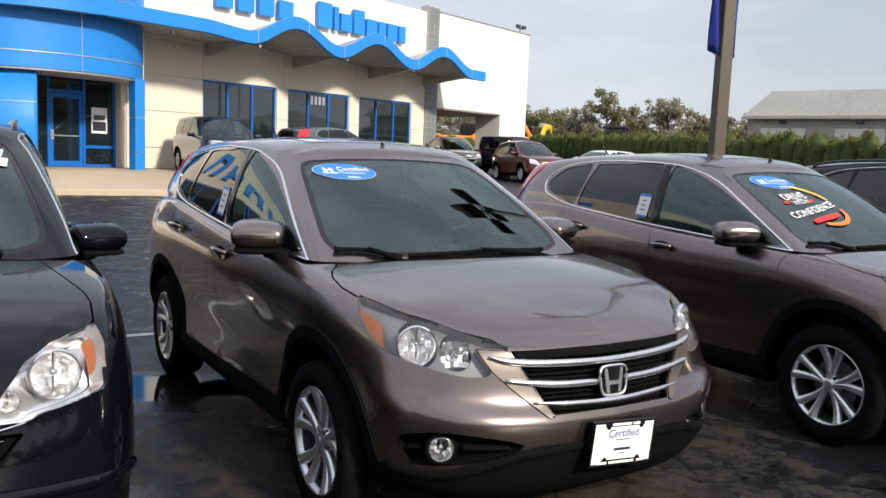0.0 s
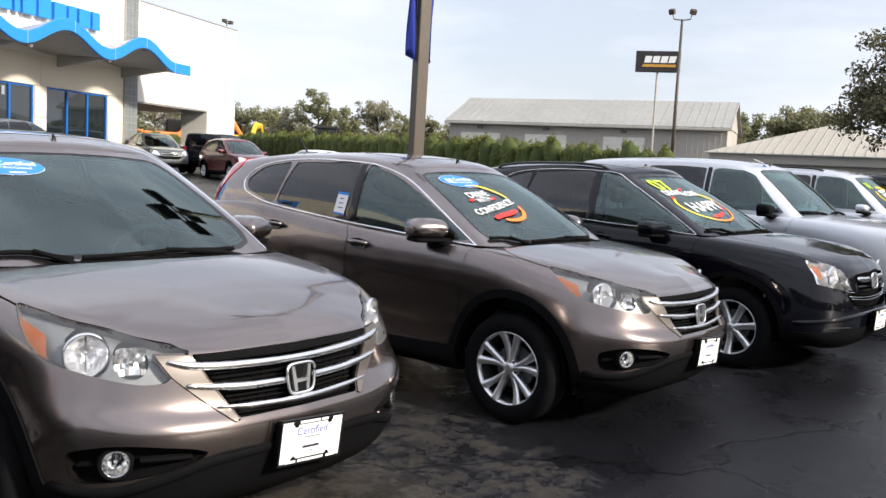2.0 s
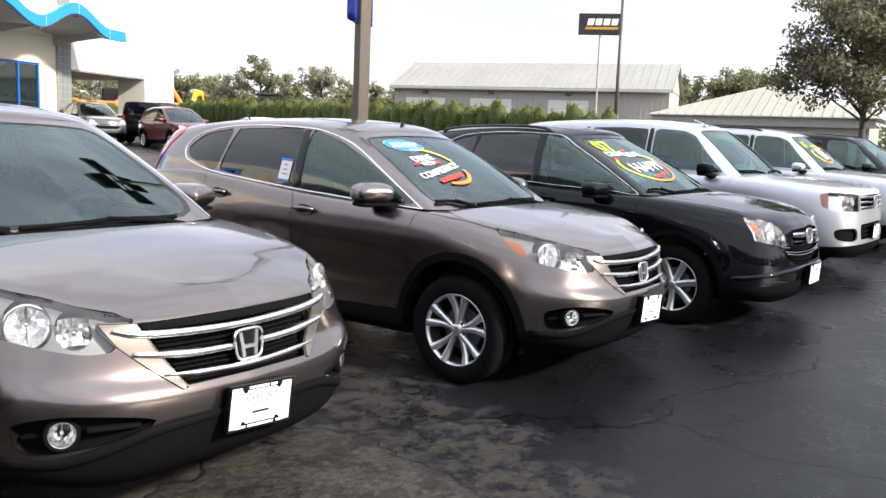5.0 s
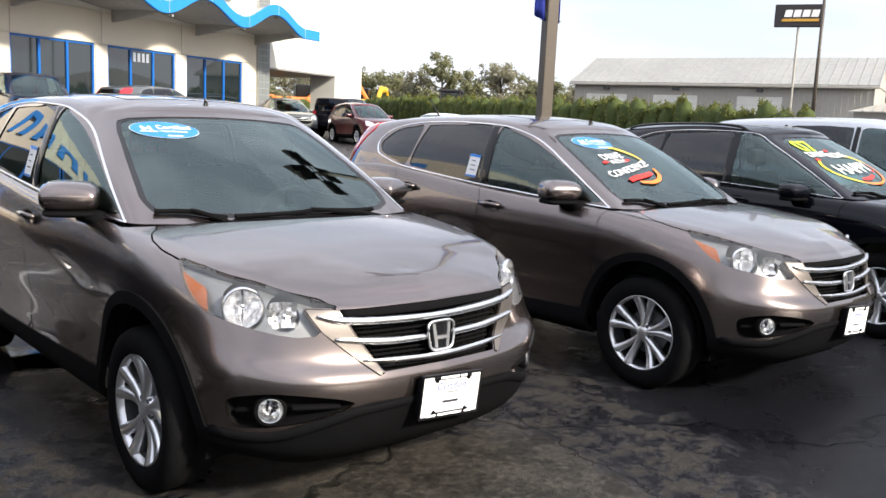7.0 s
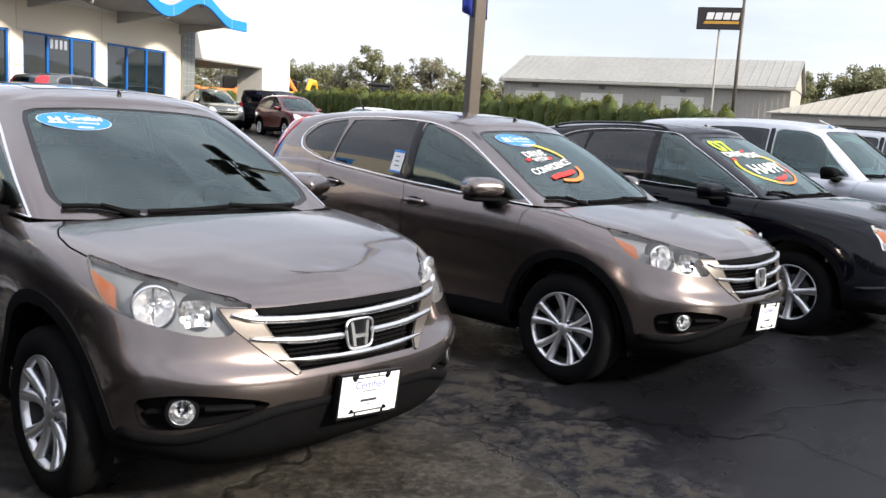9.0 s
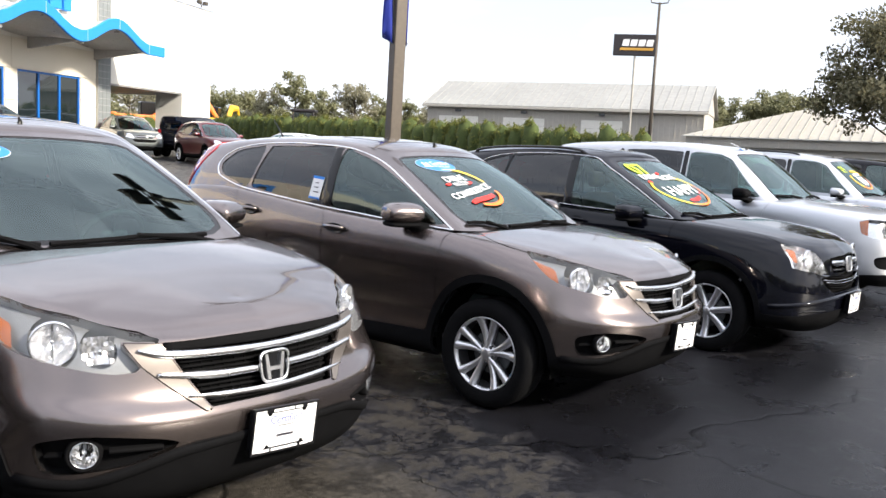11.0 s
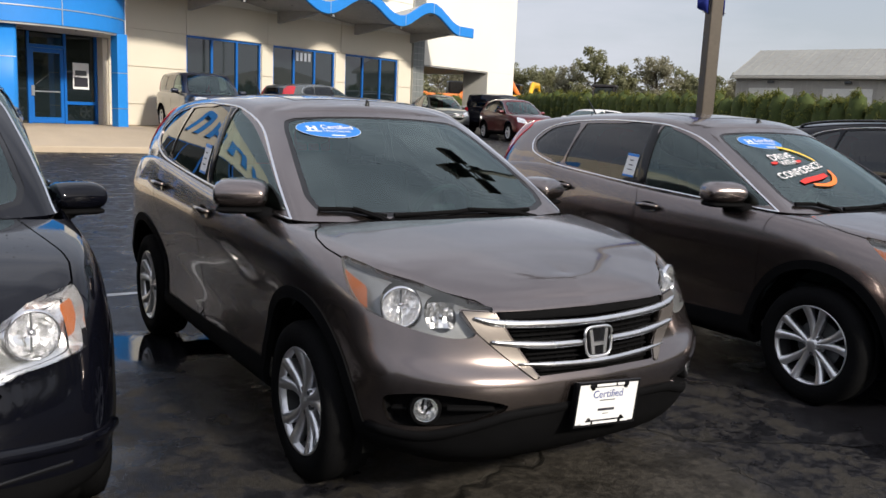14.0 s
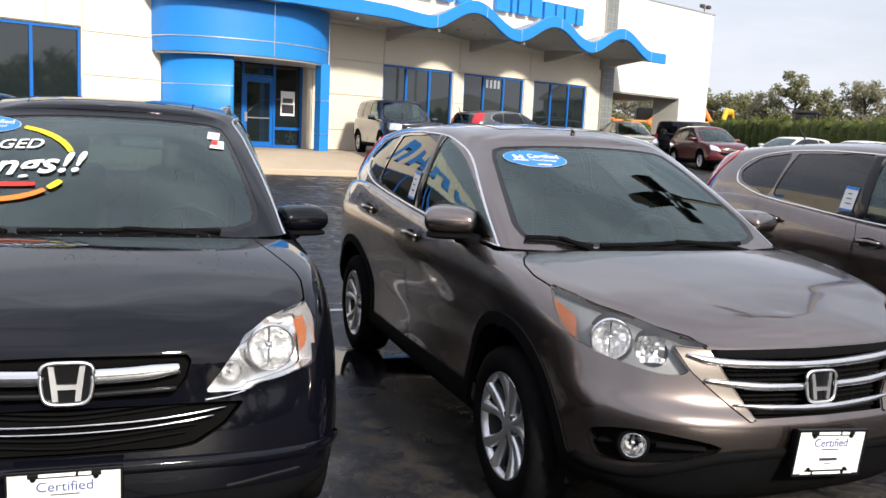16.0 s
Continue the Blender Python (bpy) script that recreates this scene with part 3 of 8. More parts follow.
def weave(rows, ncol, nrow):
    """Rows of control points (each k x 3), made into a dense grid and its triangles. The rows run from the nose to the tail."""
    dense = []
    for r in rows:
        dense.append(spline(r, ncol))
    dense = np.array(dense)                                   # row, col, 3
    grid = np.stack([spline(dense[:, c], nrow) for c in range(ncol)], 1)
    return grid


def grid_sheet(grid, tag):
    nr, nc = grid.shape[:2]
    du = np.gradient(grid, axis=1)
    dv = np.gradient(grid, axis=0)
    N = np.cross(du, dv)
    N /= np.maximum(1e-9, np.linalg.norm(N, axis=2))[:, :, None]
    # at the middle line of the car the normal lies in the plane y = 0
    for c in (0, nc - 1):
        if abs(grid[nr // 2, c, 1]) < 1e-6:
            N[:, c, 1] = 0
    N /= np.maximum(1e-9, np.linalg.norm(N, axis=2))[:, :, None]
    ref = grid[min(nr - 1, nr // 3)]
    arc = np.concatenate([[0], np.cumsum(np.linalg.norm(np.diff(ref[:, :2], axis=0), axis=1))])
    U = np.stack([np.tile(arc, (nr, 1)), np.tile(np.linspace(0, 1, nr)[:, None], (1, nc)), np.tile(np.linspace(0, 1, nc), (nr, 1))], 2)
    idx = np.arange(nr * nc).reshape(nr, nc)
    a, b, c, d = idx[:-1, :-1].ravel(), idx[:-1, 1:].ravel(), idx[1:, 1:].ravel(), idx[1:, :-1].ravel()
    F = np.vstack([np.stack([a, b, c], 1), np.stack([a, c, d], 1)])
    V = grid.reshape(-1, 3)
    area = np.linalg.norm(np.cross(V[F[:, 1]] - V[F[:, 0]], V[F[:, 2]] - V[F[:, 0]]), axis=1)
    F = F[area > 1e-9]
    return Sheet(V, N.reshape(-1, 3), U.reshape(-1, 3), F)


def plan_normals(X, Y):
    dx, dy = np.gradient(X), np.gradient(Y)
    n = np.stack([dy, -dx], 1)
    n = n / np.linalg.norm(n, axis=1)[:, None]
    n[0], n[-1] = (1, 0), (-1, 0)
    return n


def lower_sheet(S, ncol, nrow):
    """The lower body: bumpers, wings and doors, then the rolled edge and the bonnet up to the middle line."""
    X, Y = np.array(S["plan"]).T
    n = plan_normals(X, Y)
    rows = []
    for z, inset in S["rows"]:
        z, inset = np.array(z), np.array(inset)
        p = np.stack([X - n[:, 0] * inset, np.maximum(0, Y - n[:, 1] * inset), z], 1)
        p[0, 1] = p[-1, 1] = 0
        rows.append(p)
    edge = rows[-1]
    cx = np.clip(edge[:, 0] * S["deck_pull"][0] + S["deck_pull"][1], S["deck_x"][0], S["deck_x"][1])
    cz = curve_at(S["deck"], cx)
    for f, h in S["crown"]:
        p = edge.copy()
        p[:, 0] = edge[:, 0] + (cx - edge[:, 0]) * f
        p[:, 1] = edge[:, 1] * (1 - f)
        p[:, 2] = edge[:, 2] + (cz - edge[:, 2]) * h
        rows.append(p)
    return grid_sheet(weave(rows, ncol, nrow), 0)


def upper_sheet(S, ncol, nrow):
    """Windscreen, pillars, side glass, tail and roof."""
    lo, hi = np.array(S["belt"]), np.array(S["rail"])
    rows = []
    for f in (0.0, 0.25, 0.5, 0.75, 0.94):
        p = lo + (hi - lo) * f
        q = np.stack([lo[:, 0], lo[:, 1]], 1)
        n = plan_normals(q[:, 0], q[:, 1])
        b = np.array(S["bulge"]) * 4 * f * (1 - f)
        p[:, 0] += n[:, 0] * b
        p[:, 1] += n[:, 1] * b * (p[:, 1] > 1e-6)
        p[:, 2] += b * 0.4
        rows.append(p)
    edge = hi
    cx = np.clip(edge[:, 0] * 0.94 - 0.03, S["roof_x"][0], S["roof_x"][1])
    cz = curve_at(S["roof"], cx)
    for f, h in ((0.05, 0.16), (0.16, 0.42), (0.35, 0.72), (0.6, 0.92), (0.8, 0.985), (1.0, 1.0)):
        p = edge.copy()
        p[:, 0] = edge[:, 0] + (cx - edge[:, 0]) * f
        p[:, 1] = edge[:, 1] * (1 - f)
        p[:, 2] = edge[:, 2] + (cz - edge[:, 2]) * h
        rows.append(p)
    return grid_sheet(weave(rows, ncol, nrow), 1)


# ---- wheels ----
def wheel(parent, x, y, radius, rim_r, width, style, side):
    """Tyre and alloy rim; side: -1 for the car's right."""
    hub = new("wheel")
    hub.parent = parent
    hub.matrix_basis = pose(x, y, radius)
    w = width / 2
    o = side
    prof = [(rim_r * 0.97, -w * 0.8), (rim_r * 1.02, -w * 0.95), (radius * 0.86, -w), (radius * 0.965, -w * 0.86), (radius, -w * 0.62), (radius, -w * 0.08),
            (radius * 0.992, -w * 0.06), (radius * 0.992, w * 0.06), (radius, w * 0.08), (radius, w * 0.62), (radius * 0.965, w * 0.86), (radius * 0.86, w), (rim_r * 1.06, w * 0.97), (rim_r * 0.99, w * 0.84), (rim_r * 0.97, w * 0.7)]
    part("tyre", spin([(r, a * o) for r, a in prof], 56), RUBBER, hub, smooth=True)
    bm = spin([(rim_r * 0.995, 0.86 * w * o), (rim_r * 0.985, 0.90 * w * o), (rim_r * 0.955, 0.88 * w * o), (rim_r * 0.925, 0.62 * w * o)], 56)
    part("rim", bm, ALLOY, hub, smooth=True)
    # inner part of the rim, coloured dark for the shade behind the spokes
    part("barrel", spin([(rim_r * 0.924, 0.62 * w * o), (rim_r * 0.90, -0.7 * w * o)], 40), BARREL_SHADE, hub, smooth=True)
    part("brake_disc", spin([(0.0, 0.05 * w * o), (rim_r * 0.6, 0.05 * w * o), (rim_r * 0.6, -0.1 * w * o), (0, -0.1 * w * o)], 24), LAMP_GREY, hub)
    # added black disc that stands for the shade between the spokes
    part("inner_barrel", spin([(rim_r * 0.91, -0.2 * w * o), (0.0, -0.2 * w * o)], 24), LINER, hub)

    def blade(ang, twist, w0, w1):
        b = bmesh.new()
        n = 7
        ring = []
        for k in range(n):
            f = k / (n - 1)
            r = rim_r * (0.13 + 0.83 * f)
            a = ang + twist * f
            half = (w0 + (w1 - w0) * f ** 1.4) / 2
            face = w * (0.66 + 0.20 * f ** 1.5 - 0.10 * math.sin(math.pi * f))
            c, s = math.cos(a), math.sin(a)
            tx, tz = -s, c
            pts = []
            for e, d in ((-1, -0.012), (-0.55, 0.006), (0.55, 0.006), (1, -0.012), (0.8, -0.045), (-0.8, -0.045)):
                pts.append(b.verts.new((r * c + tx * half * e, (face + d) * o, r * s + tz * half * e)))
            ring.append(pts)
        for A, B in zip(ring, ring[1:]):
            for k in range(6):
                b.faces.new((A[k], A[(k + 1) % 6], B[(k + 1) % 6], B[k]))
        bmesh.ops.recalc_face_normals(b, faces=b.faces)
        part("spoke", b, ALLOY, hub, smooth=True)

    if style == "split":
        for k in range(5):
            a = 2 * math.pi * k / 5 + 0.3
            blade(a - 0.11, -0.15, rim_r * 0.14, rim_r * 0.26)
            blade(a + 0.11, 0.15, rim_r * 0.14, rim_r * 0.26)
    else:
        for k in range(7 if style == "seven" else 5):
            blade(2 * math.pi * k / (7 if style == "seven" else 5) + 0.2, 0.0, rim_r * 0.24, rim_r * (0.30 if style == "seven" else 0.42))
    part("hub_cap", spin([(0.0, 0.76 * w * o), (rim_r * 0.13, 0.75 * w * o), (rim_r * 0.17, 0.66 * w * o), (rim_r * 0.26, 0.60 * w * o), (rim_r * 0.27, 0.3 * w * o)], 24), ALLOY, hub, smooth=True)
    for k in range(5):
        a = 2 * math.pi * k / 5 + 0.3 + math.pi / 5
        bm = spin([(0.0, 0.66 * w * o), (0.011, 0.655 * w * o), (0.013, 0.5 * w * o)], 8)
        bmesh.ops.translate(bm, verts=bm.verts, vec=(rim_r * 0.22 * math.cos(a), 0, rim_r * 0.22 * math.sin(a)))
        part("wheel_nut", bm, LAMP_GREY, hub)
    return hub


def strip_along(points, normals, width, height, name, mat, parent, closed=False, label=""):
    """A moulding with a rounded section, laid along points of a surface."""
    P, Nn = np.asarray(points, float), np.asarray(normals, float)
    bm = bmesh.new()
    n = len(P)
    rings = []
    for i in range(n):
        a, b = P[(i - 1) % n if closed else max(0, i - 1)], P[(i + 1) % n if closed else min(n - 1, i + 1)]
        d = Vector(b - a).normalized()
        up = Vector(Nn[i]).normalized()
        s = d.cross(up).normalized()
        rings.append([bm.verts.new(Vector(P[i]) + s * width / 2 * e + up * height * h) for e, h in ((-1, -0.3), (-0.8, 0.6), (-0.3, 1.0), (0.3, 1.0), (0.8, 0.6), (1, -0.3))])
    for i in range(n if closed else n - 1):
        A, B = rings[i], rings[(i + 1) % n]
        for k in range(5):
            bm.faces.new((A[k], A[k + 1], B[k + 1], B[k]))
    bmesh.ops.recalc_face_normals(bm, faces=bm.faces)
    return part(name, bm, mat, parent, label, smooth=True)


class Lookup:
    """Finds places of a sheet by two of its coordinates."""

    def __init__(self, sheet, axes):
        self.s = sheet
        self.Q = np.stack([sheet.V[:, a] if a < 3 else sheet.U[:, a - 3] for a in axes], 1)

    def __call__(self, a, b):
        d = ((self.Q - (a, b)) ** 2).sum(1)
        k = np.argpartition(d, 6)[:6]
        w = 1 / (d[k] + 1e-6)
        w /= w.sum()
        # plane through the nearest point
        j = k[np.argmin(d[k])]
        return (self.s.V[k] * w[:, None]).sum(0), (self.s.N[k] * w[:, None]).sum(0), j


def seat(parent, x, y, z, mat, headrest=True):
    s = new("front_seat" if x > -0.3 else "rear_seat")
    s.parent = parent
    s.matrix_basis = pose(x, y, z)
    part("seat_cushion", boxed((-0.25, -0.25, 0), (0.27, 0.25, 0.16), 0.05), mat, s, smooth=True)
    part("backrest", boxed((-0.09, -0.25, 0), (0.09, 0.25, 0.60), 0.06, pose(-0.24, 0, 0.08, 0, -18, 0)), mat, s, smooth=True)
    if headrest:
        part("headrest", boxed((-0.05, -0.13, 0), (0.05, 0.13, 0.17), 0.045, pose(-0.44, 0, 0.71, 0, -12, 0)), mat, s, smooth=True)
        for k in (-0.05, 0.05):
            part("headrest_post", tube(bmesh.new(), [(-0.41, k, 0.60), (-0.44, k, 0.76)], 0.006, 6), PLASTIC, s)
    return s


def cabin(parent, S, cloth):
    """Floor, dashboard, steering wheel and seats, seen dimly through the glass."""
    part("cabin_floor", boxed((-2.0, -0.74, 0.34), (1.1, 0.74, 0.38)), SEAT_DARK, parent)
    bm = bmesh.new()
    prof = spline([(0.98, 0.98), (0.86, 1.035), (0.62, 1.045), (0.50, 1.0), (0.46, 0.85), (0.52, 0.70)], 16)
    left = [bm.verts.new((x, 0.70, z + S["cabin_lift"])) for x, z in prof]
    right = [bm.verts.new((x, -0.70, z + S["cabin_lift"])) for x, z in prof]
    for k in range(len(prof) - 1):
        bm.faces.new((left[k], left[k + 1], right[k + 1], right[k]))
    part("dashboard", bm, DASH, parent, smooth=True)
    st = new("steering_wheel")
    st.parent = parent
    st.matrix_basis = pose(0.38, 0.37, 1.0 + S["cabin_lift"], 0, -62, 0)
    part("rim", tube(bmesh.new(), [(0.185 * math.cos(a), 0.185 * math.sin(a), 0) for a in np.linspace(0, 2 * math.pi, 32, endpoint=False)], 0.016, 8, True), WHEEL_GREY, st, smooth=True)
    part("boss", boxed((-0.07, -0.08, -0.03), (0.07, 0.08, 0.015), 0.02), WHEEL_GREY, st, smooth=True)
    for a in (0.15, math.pi - 0.15, -math.pi / 2):
        part("wheel_spoke", tube(bmesh.new(), [(0, 0, -0.01), (0.18 * math.sin(a + math.pi / 2), 0.18 * math.cos(a + math.pi / 2), 0)], 0.013, 6), PLASTIC, st)
    for y in (-0.37, 0.37):
        seat(parent, -0.12, y, 0.56 + S["cabin_lift"], cloth)
        seat(parent, -1.02, y, 0.60 + S["cabin_lift"], cloth)
    for y in (-0.735, 0.735):
        part("door_lining", boxed((-1.4, min(y, y * 0.985), 0.4), (0.85, max(y, y * 0.985), S["belt_z"] - 0.03), 0.005), cloth, parent)


def car(S, name, m, label, paint_mat, cloth, group="", detail=1.0, interior=True, category="car"):
    """A car out of its shape table S, facing +x of its own frame, standing at the pose m."""
    root = thing(name, m, label, category, group)
    nc, nr = int(150 * detail), int(84 * detail)
    low = lower_sheet(S, nc, nr)
    up = upper_sheet(S, int(130 * detail), int(60 * detail))

    # --- lower body ---
    P = lambda s: np.stack([s.V[:, 0], s.V[:, 2]], 1)
    W = lambda s: np.stack([s.U[:, 0], s.V[:, 2]], 1)
    T = lambda s: np.stack([s.V[:, 0], s.V[:, 1]], 1)
    R = S["arch_r"]
    for ax in S["axles"]:
        near = lambda s: np.hypot(s.V[:, 0] - ax, (s.V[:, 2] - S["axle_z"]) * S.get("arch_squash", 1.0)) - R + 10.0 * (np.abs(s.V[:, 1]) < 0.55)
        _, low = low.cut(near(low))
    # cabin opening: no deck behind the cowl line
    deck = low.U[:, 1] - S["edge_v"]
    cowl = low.V[:, 0] - (S["cowl"][0] - S["cowl"][1] * np.abs(low.V[:, 1]) ** 2.4)
    scuttle, low = low.cut(np.maximum(cowl, -deck))
    # grille opening, lamps, lower cladding
    holes = {}
    for key, poly in S["front_cuts"].items():
        f = ring_distance(W(low), rounded(poly, 72) if key in S["round"] else np.array(poly))
        f = f + 10.0 * (low.U[:, 1] > S["edge_v"] + 0.25)
        holes[key], low = low.cut(f)
    scuttle = scuttle.cut(0.93 - scuttle.V[:, 0])[0]
    scuttle.moved(-0.016).both().build("scuttle_panel", PLASTIC, root, "black plastic panel below the windscreen")
    liner = low.moved(-0.022)
    clad = None
    if "clad_z" in S:
        zc = curve_at(S["clad_z"], low.U[:, 0])
        f = low.V[:, 2] - zc
        for ax in S["axles"]:
            ring = np.hypot(low.V[:, 0] - ax, (low.V[:, 2] - S["axle_z"]) * S.get("arch_squash", 1.0)) - R - S["clad_w"]
            f = np.minimum(f, ring + 10.0 * (np.abs(low.V[:, 1]) < 0.6))
        f = np.maximum(f, low.U[:, 1] - S["edge_v"])
        clad, low = low.cut(f)
    # bonnet
    hood_f = ring_distance(T(low), np.array(S["hood"] + [(x, -y) for x, y in reversed(S["hood"])]))
    hood_f = np.maximum(hood_f, S["hood_v"] - low.U[:, 1])
    hood, low = low.cut(hood_f + 0.0035)
    gap, low = low.cut(np.where(np.abs(low.V[:, 0]) < 9, ring_distance(T(low), np.array(S["hood"] + [(x, -y) for x, y in reversed(S["hood"])])), 1) - 0.0035 + 10.0 * (low.U[:, 1] < S["hood_v"]))
    # doors
    doors = []
    for key, poly in S["doors"]:
        f = ring_distance(P(low), rounded(poly, 60)) + 10.0 * (np.abs(low.V[:, 1]) < 0.5) + 10.0 * (low.U[:, 1] > S["edge_v"] + 0.12)
        d, low = low.cut(f + 0.0025)
        f = ring_distance(P(low), rounded(poly, 60)) + 10.0 * (np.abs(low.V[:, 1]) < 0.5) + 10.0 * (low.U[:, 1] > S["edge_v"] + 0.12)
        _, low = low.cut(f - 0.0025)
        doors.append((key, d))
    if "bumper_line" in S:
        ln = S["bumper_line"]
        f = line_distance(W(low), ln) - 0.0022
        _, low = low.cut(f)
    front, rear = low.cut(0.35 - low.V[:, 0])
    for nm, panel in (("front_body", front), ("rear_body", rear)):
        for k, piece in enumerate(panel.both().pieces()):
            piece.thick(0.018).build(nm if k == 0 else "body_panel", paint_mat, root)
    hood.thick(0.02).both().build("bonnet", paint_mat, root)
    for key, d in doors:
        d = d.thick(0.018)
        d.build(key, paint_mat, root)
        d.mirrored().build(key, paint_mat, root)
    if clad is not None:
        clad.moved(0.007).thick(0.03).both().build("cladding", PLASTIC if S.get("clad_plastic", True) else paint_mat, root, "matt black plastic cladding round arches and sills" if S.get("clad_plastic", True) else "")
    liner.both().build("inner_panel", LINER, root)
    part("underbody", boxed((S["axles"][1] - 0.55, -0.62, S["floor_z"]), (S["axles"][0] + 0.42, 0.62, S["floor_z"] + 0.10), 0.03), LINER, root)
    for ax in S["axles"]:
        for sd in (-1, 1):
            bm = bmesh.new()
            rings = []
            for k in range(15):
                a = math.pi * (k / 14) * 1.16 - 0.25
                c, s = math.cos(a) * (R + 0.015), math.sin(a) * (R + 0.015)
                rings.append([bm.verts.new((ax + c, sd * yy, S["axle_z"] + s)) for yy in (0.80, 0.55)])
            for A, B in zip(rings, rings[1:]):
                bm.faces.new((A[0], A[1], B[1], B[0]))
            part("wheel_arch_liner", bm, LINER, root)

    # --- upper body ---
    sides = []
    for key, poly, mat in S["side_glass"]:
        f = np.maximum(ring_distance(P(up), eased(poly) if S.get("square_windows") else rounded(poly, 70)) + 10.0 * (np.abs(up.V[:, 1]) < 0.45), S["side_u"] - up.U[:, 0])
        g, up = up.cut(f)
        sides.append((key, g, mat))
    Q = lambda s: np.stack([s.U[:, 0], s.U[:, 1] * 1.5], 1)
    scr = np.array(S["screen"]) * (1, 1.5)
    wf = ring_distance(Q(up), scr)
    screen, up = up.cut(wf)
    rf = ring_distance(np.stack([np.abs(up.V[:, 1]), up.V[:, 2]], 1), np.array(S["tail_glass"])) + 10.0 * (up.V[:, 0] > S["tail_x"])
    tail, up = up.cut(rf)
    if "pillar_lamp" in S:
        f = ring_distance(P(up), rounded(S["pillar_lamp"], 40)) + 10.0 * (np.abs(up.V[:, 1]) < 0.45)
        lamp, up = up.cut(f)
        lamp = lamp.moved(0.006).thick(0.02)
        lamp.build("upper_tail_lamp", RED_LENS, root, "tall red tail lamp")
        lamp.mirrored().build("upper_tail_lamp", RED_LENS, root, "tall red tail lamp")
    if "sunroof" in S:
        f = ring_distance(T(up), np.array(S["sunroof"])) + 10.0 * (up.V[:, 2] < 1.45)
        sun_panel, up = up.cut(f + 0.003)
        _, up = up.cut(ring_distance(T(up), np.array(S["sunroof"])) - 0.003 + 10.0 * (up.V[:, 2] < 1.45))
        sun_panel.moved(0.002).both().build("sunroof", GLOSS_BLACK if S.get("sunroof_dark") else paint_mat, root)
    band = ring_distance(Q(up), scr)
    seal, up = up.cut(band - 0.023)
    for k, piece in enumerate(up.both().pieces()):
        piece.thick(0.03).build("roof" if k == 0 else "body_side_panel", paint_mat, root)
    seal.moved(-0.003).both().build("screen_seal", GLOSS_BLACK, root)
    up.moved(-0.035).both().build("cabin_lining", LINING, root)
    screen.moved(-0.004).both().build("windscreen", GLASS, root, "clear windscreen with a faint green tint")
    tail.moved(-0.004).both().build("tail_glass", GLASS_DARK, root)
    for key, g, mat in sides:
        g = g.moved(-0.006)
        g.build(key, mat, root)
        g.mirrored().build(key, mat, root)
    side_up = Lookup(upper_sheet(S, int(130 * detail), int(60 * detail)), (0, 2))
    keep = (np.abs(side_up.s.V[:, 1]) > 0.45) & (side_up.s.U[:, 0] > S["side_u"] - 0.012)
    side_up.Q = np.where(keep[:, None], side_up.Q, 99.0)
    if "chrome_line" in S:
        P3 = [side_up(x, z)[:2] for x, z in rounded(S["chrome_line"], 120)]
        pts, nor = np.array([p for p, n in P3]), np.array([n for p, n in P3])
        for _ in range(5):
            pts = (np.roll(pts, 1, 0) + 2 * pts + np.roll(pts, -1, 0)) / 4
            nor = (np.roll(nor, 1, 0) + 2 * nor + np.roll(nor, -1, 0)) / 4
        for sd in (1, -1):
            s = np.array([1, sd, 1])
            strip_along(pts * s, nor * s, S.get("trim_w", 0.015), 0.006, "window_trim", CHROME if S.get("chrome", True) else GLOSS_BLACK, root, True, "chrome window surround" if S.get("chrome", True) else "")
    for xa, za, xb, zb, wd in S["pillars"]:
        pts, nor = [], []
        for f in np.linspace(0, 1, 14):
            x, z = xa + (xb - xa) * f, za + (zb - za) * f
            p, n, _ = side_up(x, z)
            pts.append((x, p[1], z))
            nor.append(n)
        for sd in (1, -1):
            s = np.array([1, sd, 1])
            strip_along(np.array(pts) * s, np.array(nor) * s, wd, 0.003, "pillar_cover", GLOSS_BLACK, root)
    if interior:
        cabin(root, S, cloth)
    else:
        part("cabin_floor", boxed((-1.8, -0.7, 0.5), (0.8, 0.7, S["belt_z"] - 0.1), 0.05), SEAT_DARK, root)
    # --- wheels ---
    for ax in S["axles"]:
        for sd in (-1, 1):
            wheel(root, ax, sd * S["track"], S["tyre_r"], S["rim_r"], S["tyre_w"], S["wheel_style"], sd)
    S["dress"](root, S, low, holes, up, paint_mat, detail)
    return root


# ---- car parts shared by several models ----
def on_nose(S, detail):
    s = lower_sheet(S, int(150 * detail), int(84 * detail))
    look_up = Lookup(s, (3, 2))
    bad = (s.U[:, 1] > S["edge_v"] + 0.02)
    look_up.Q = np.where(bad[:, None], 99.0, look_up.Q)
    return look_up


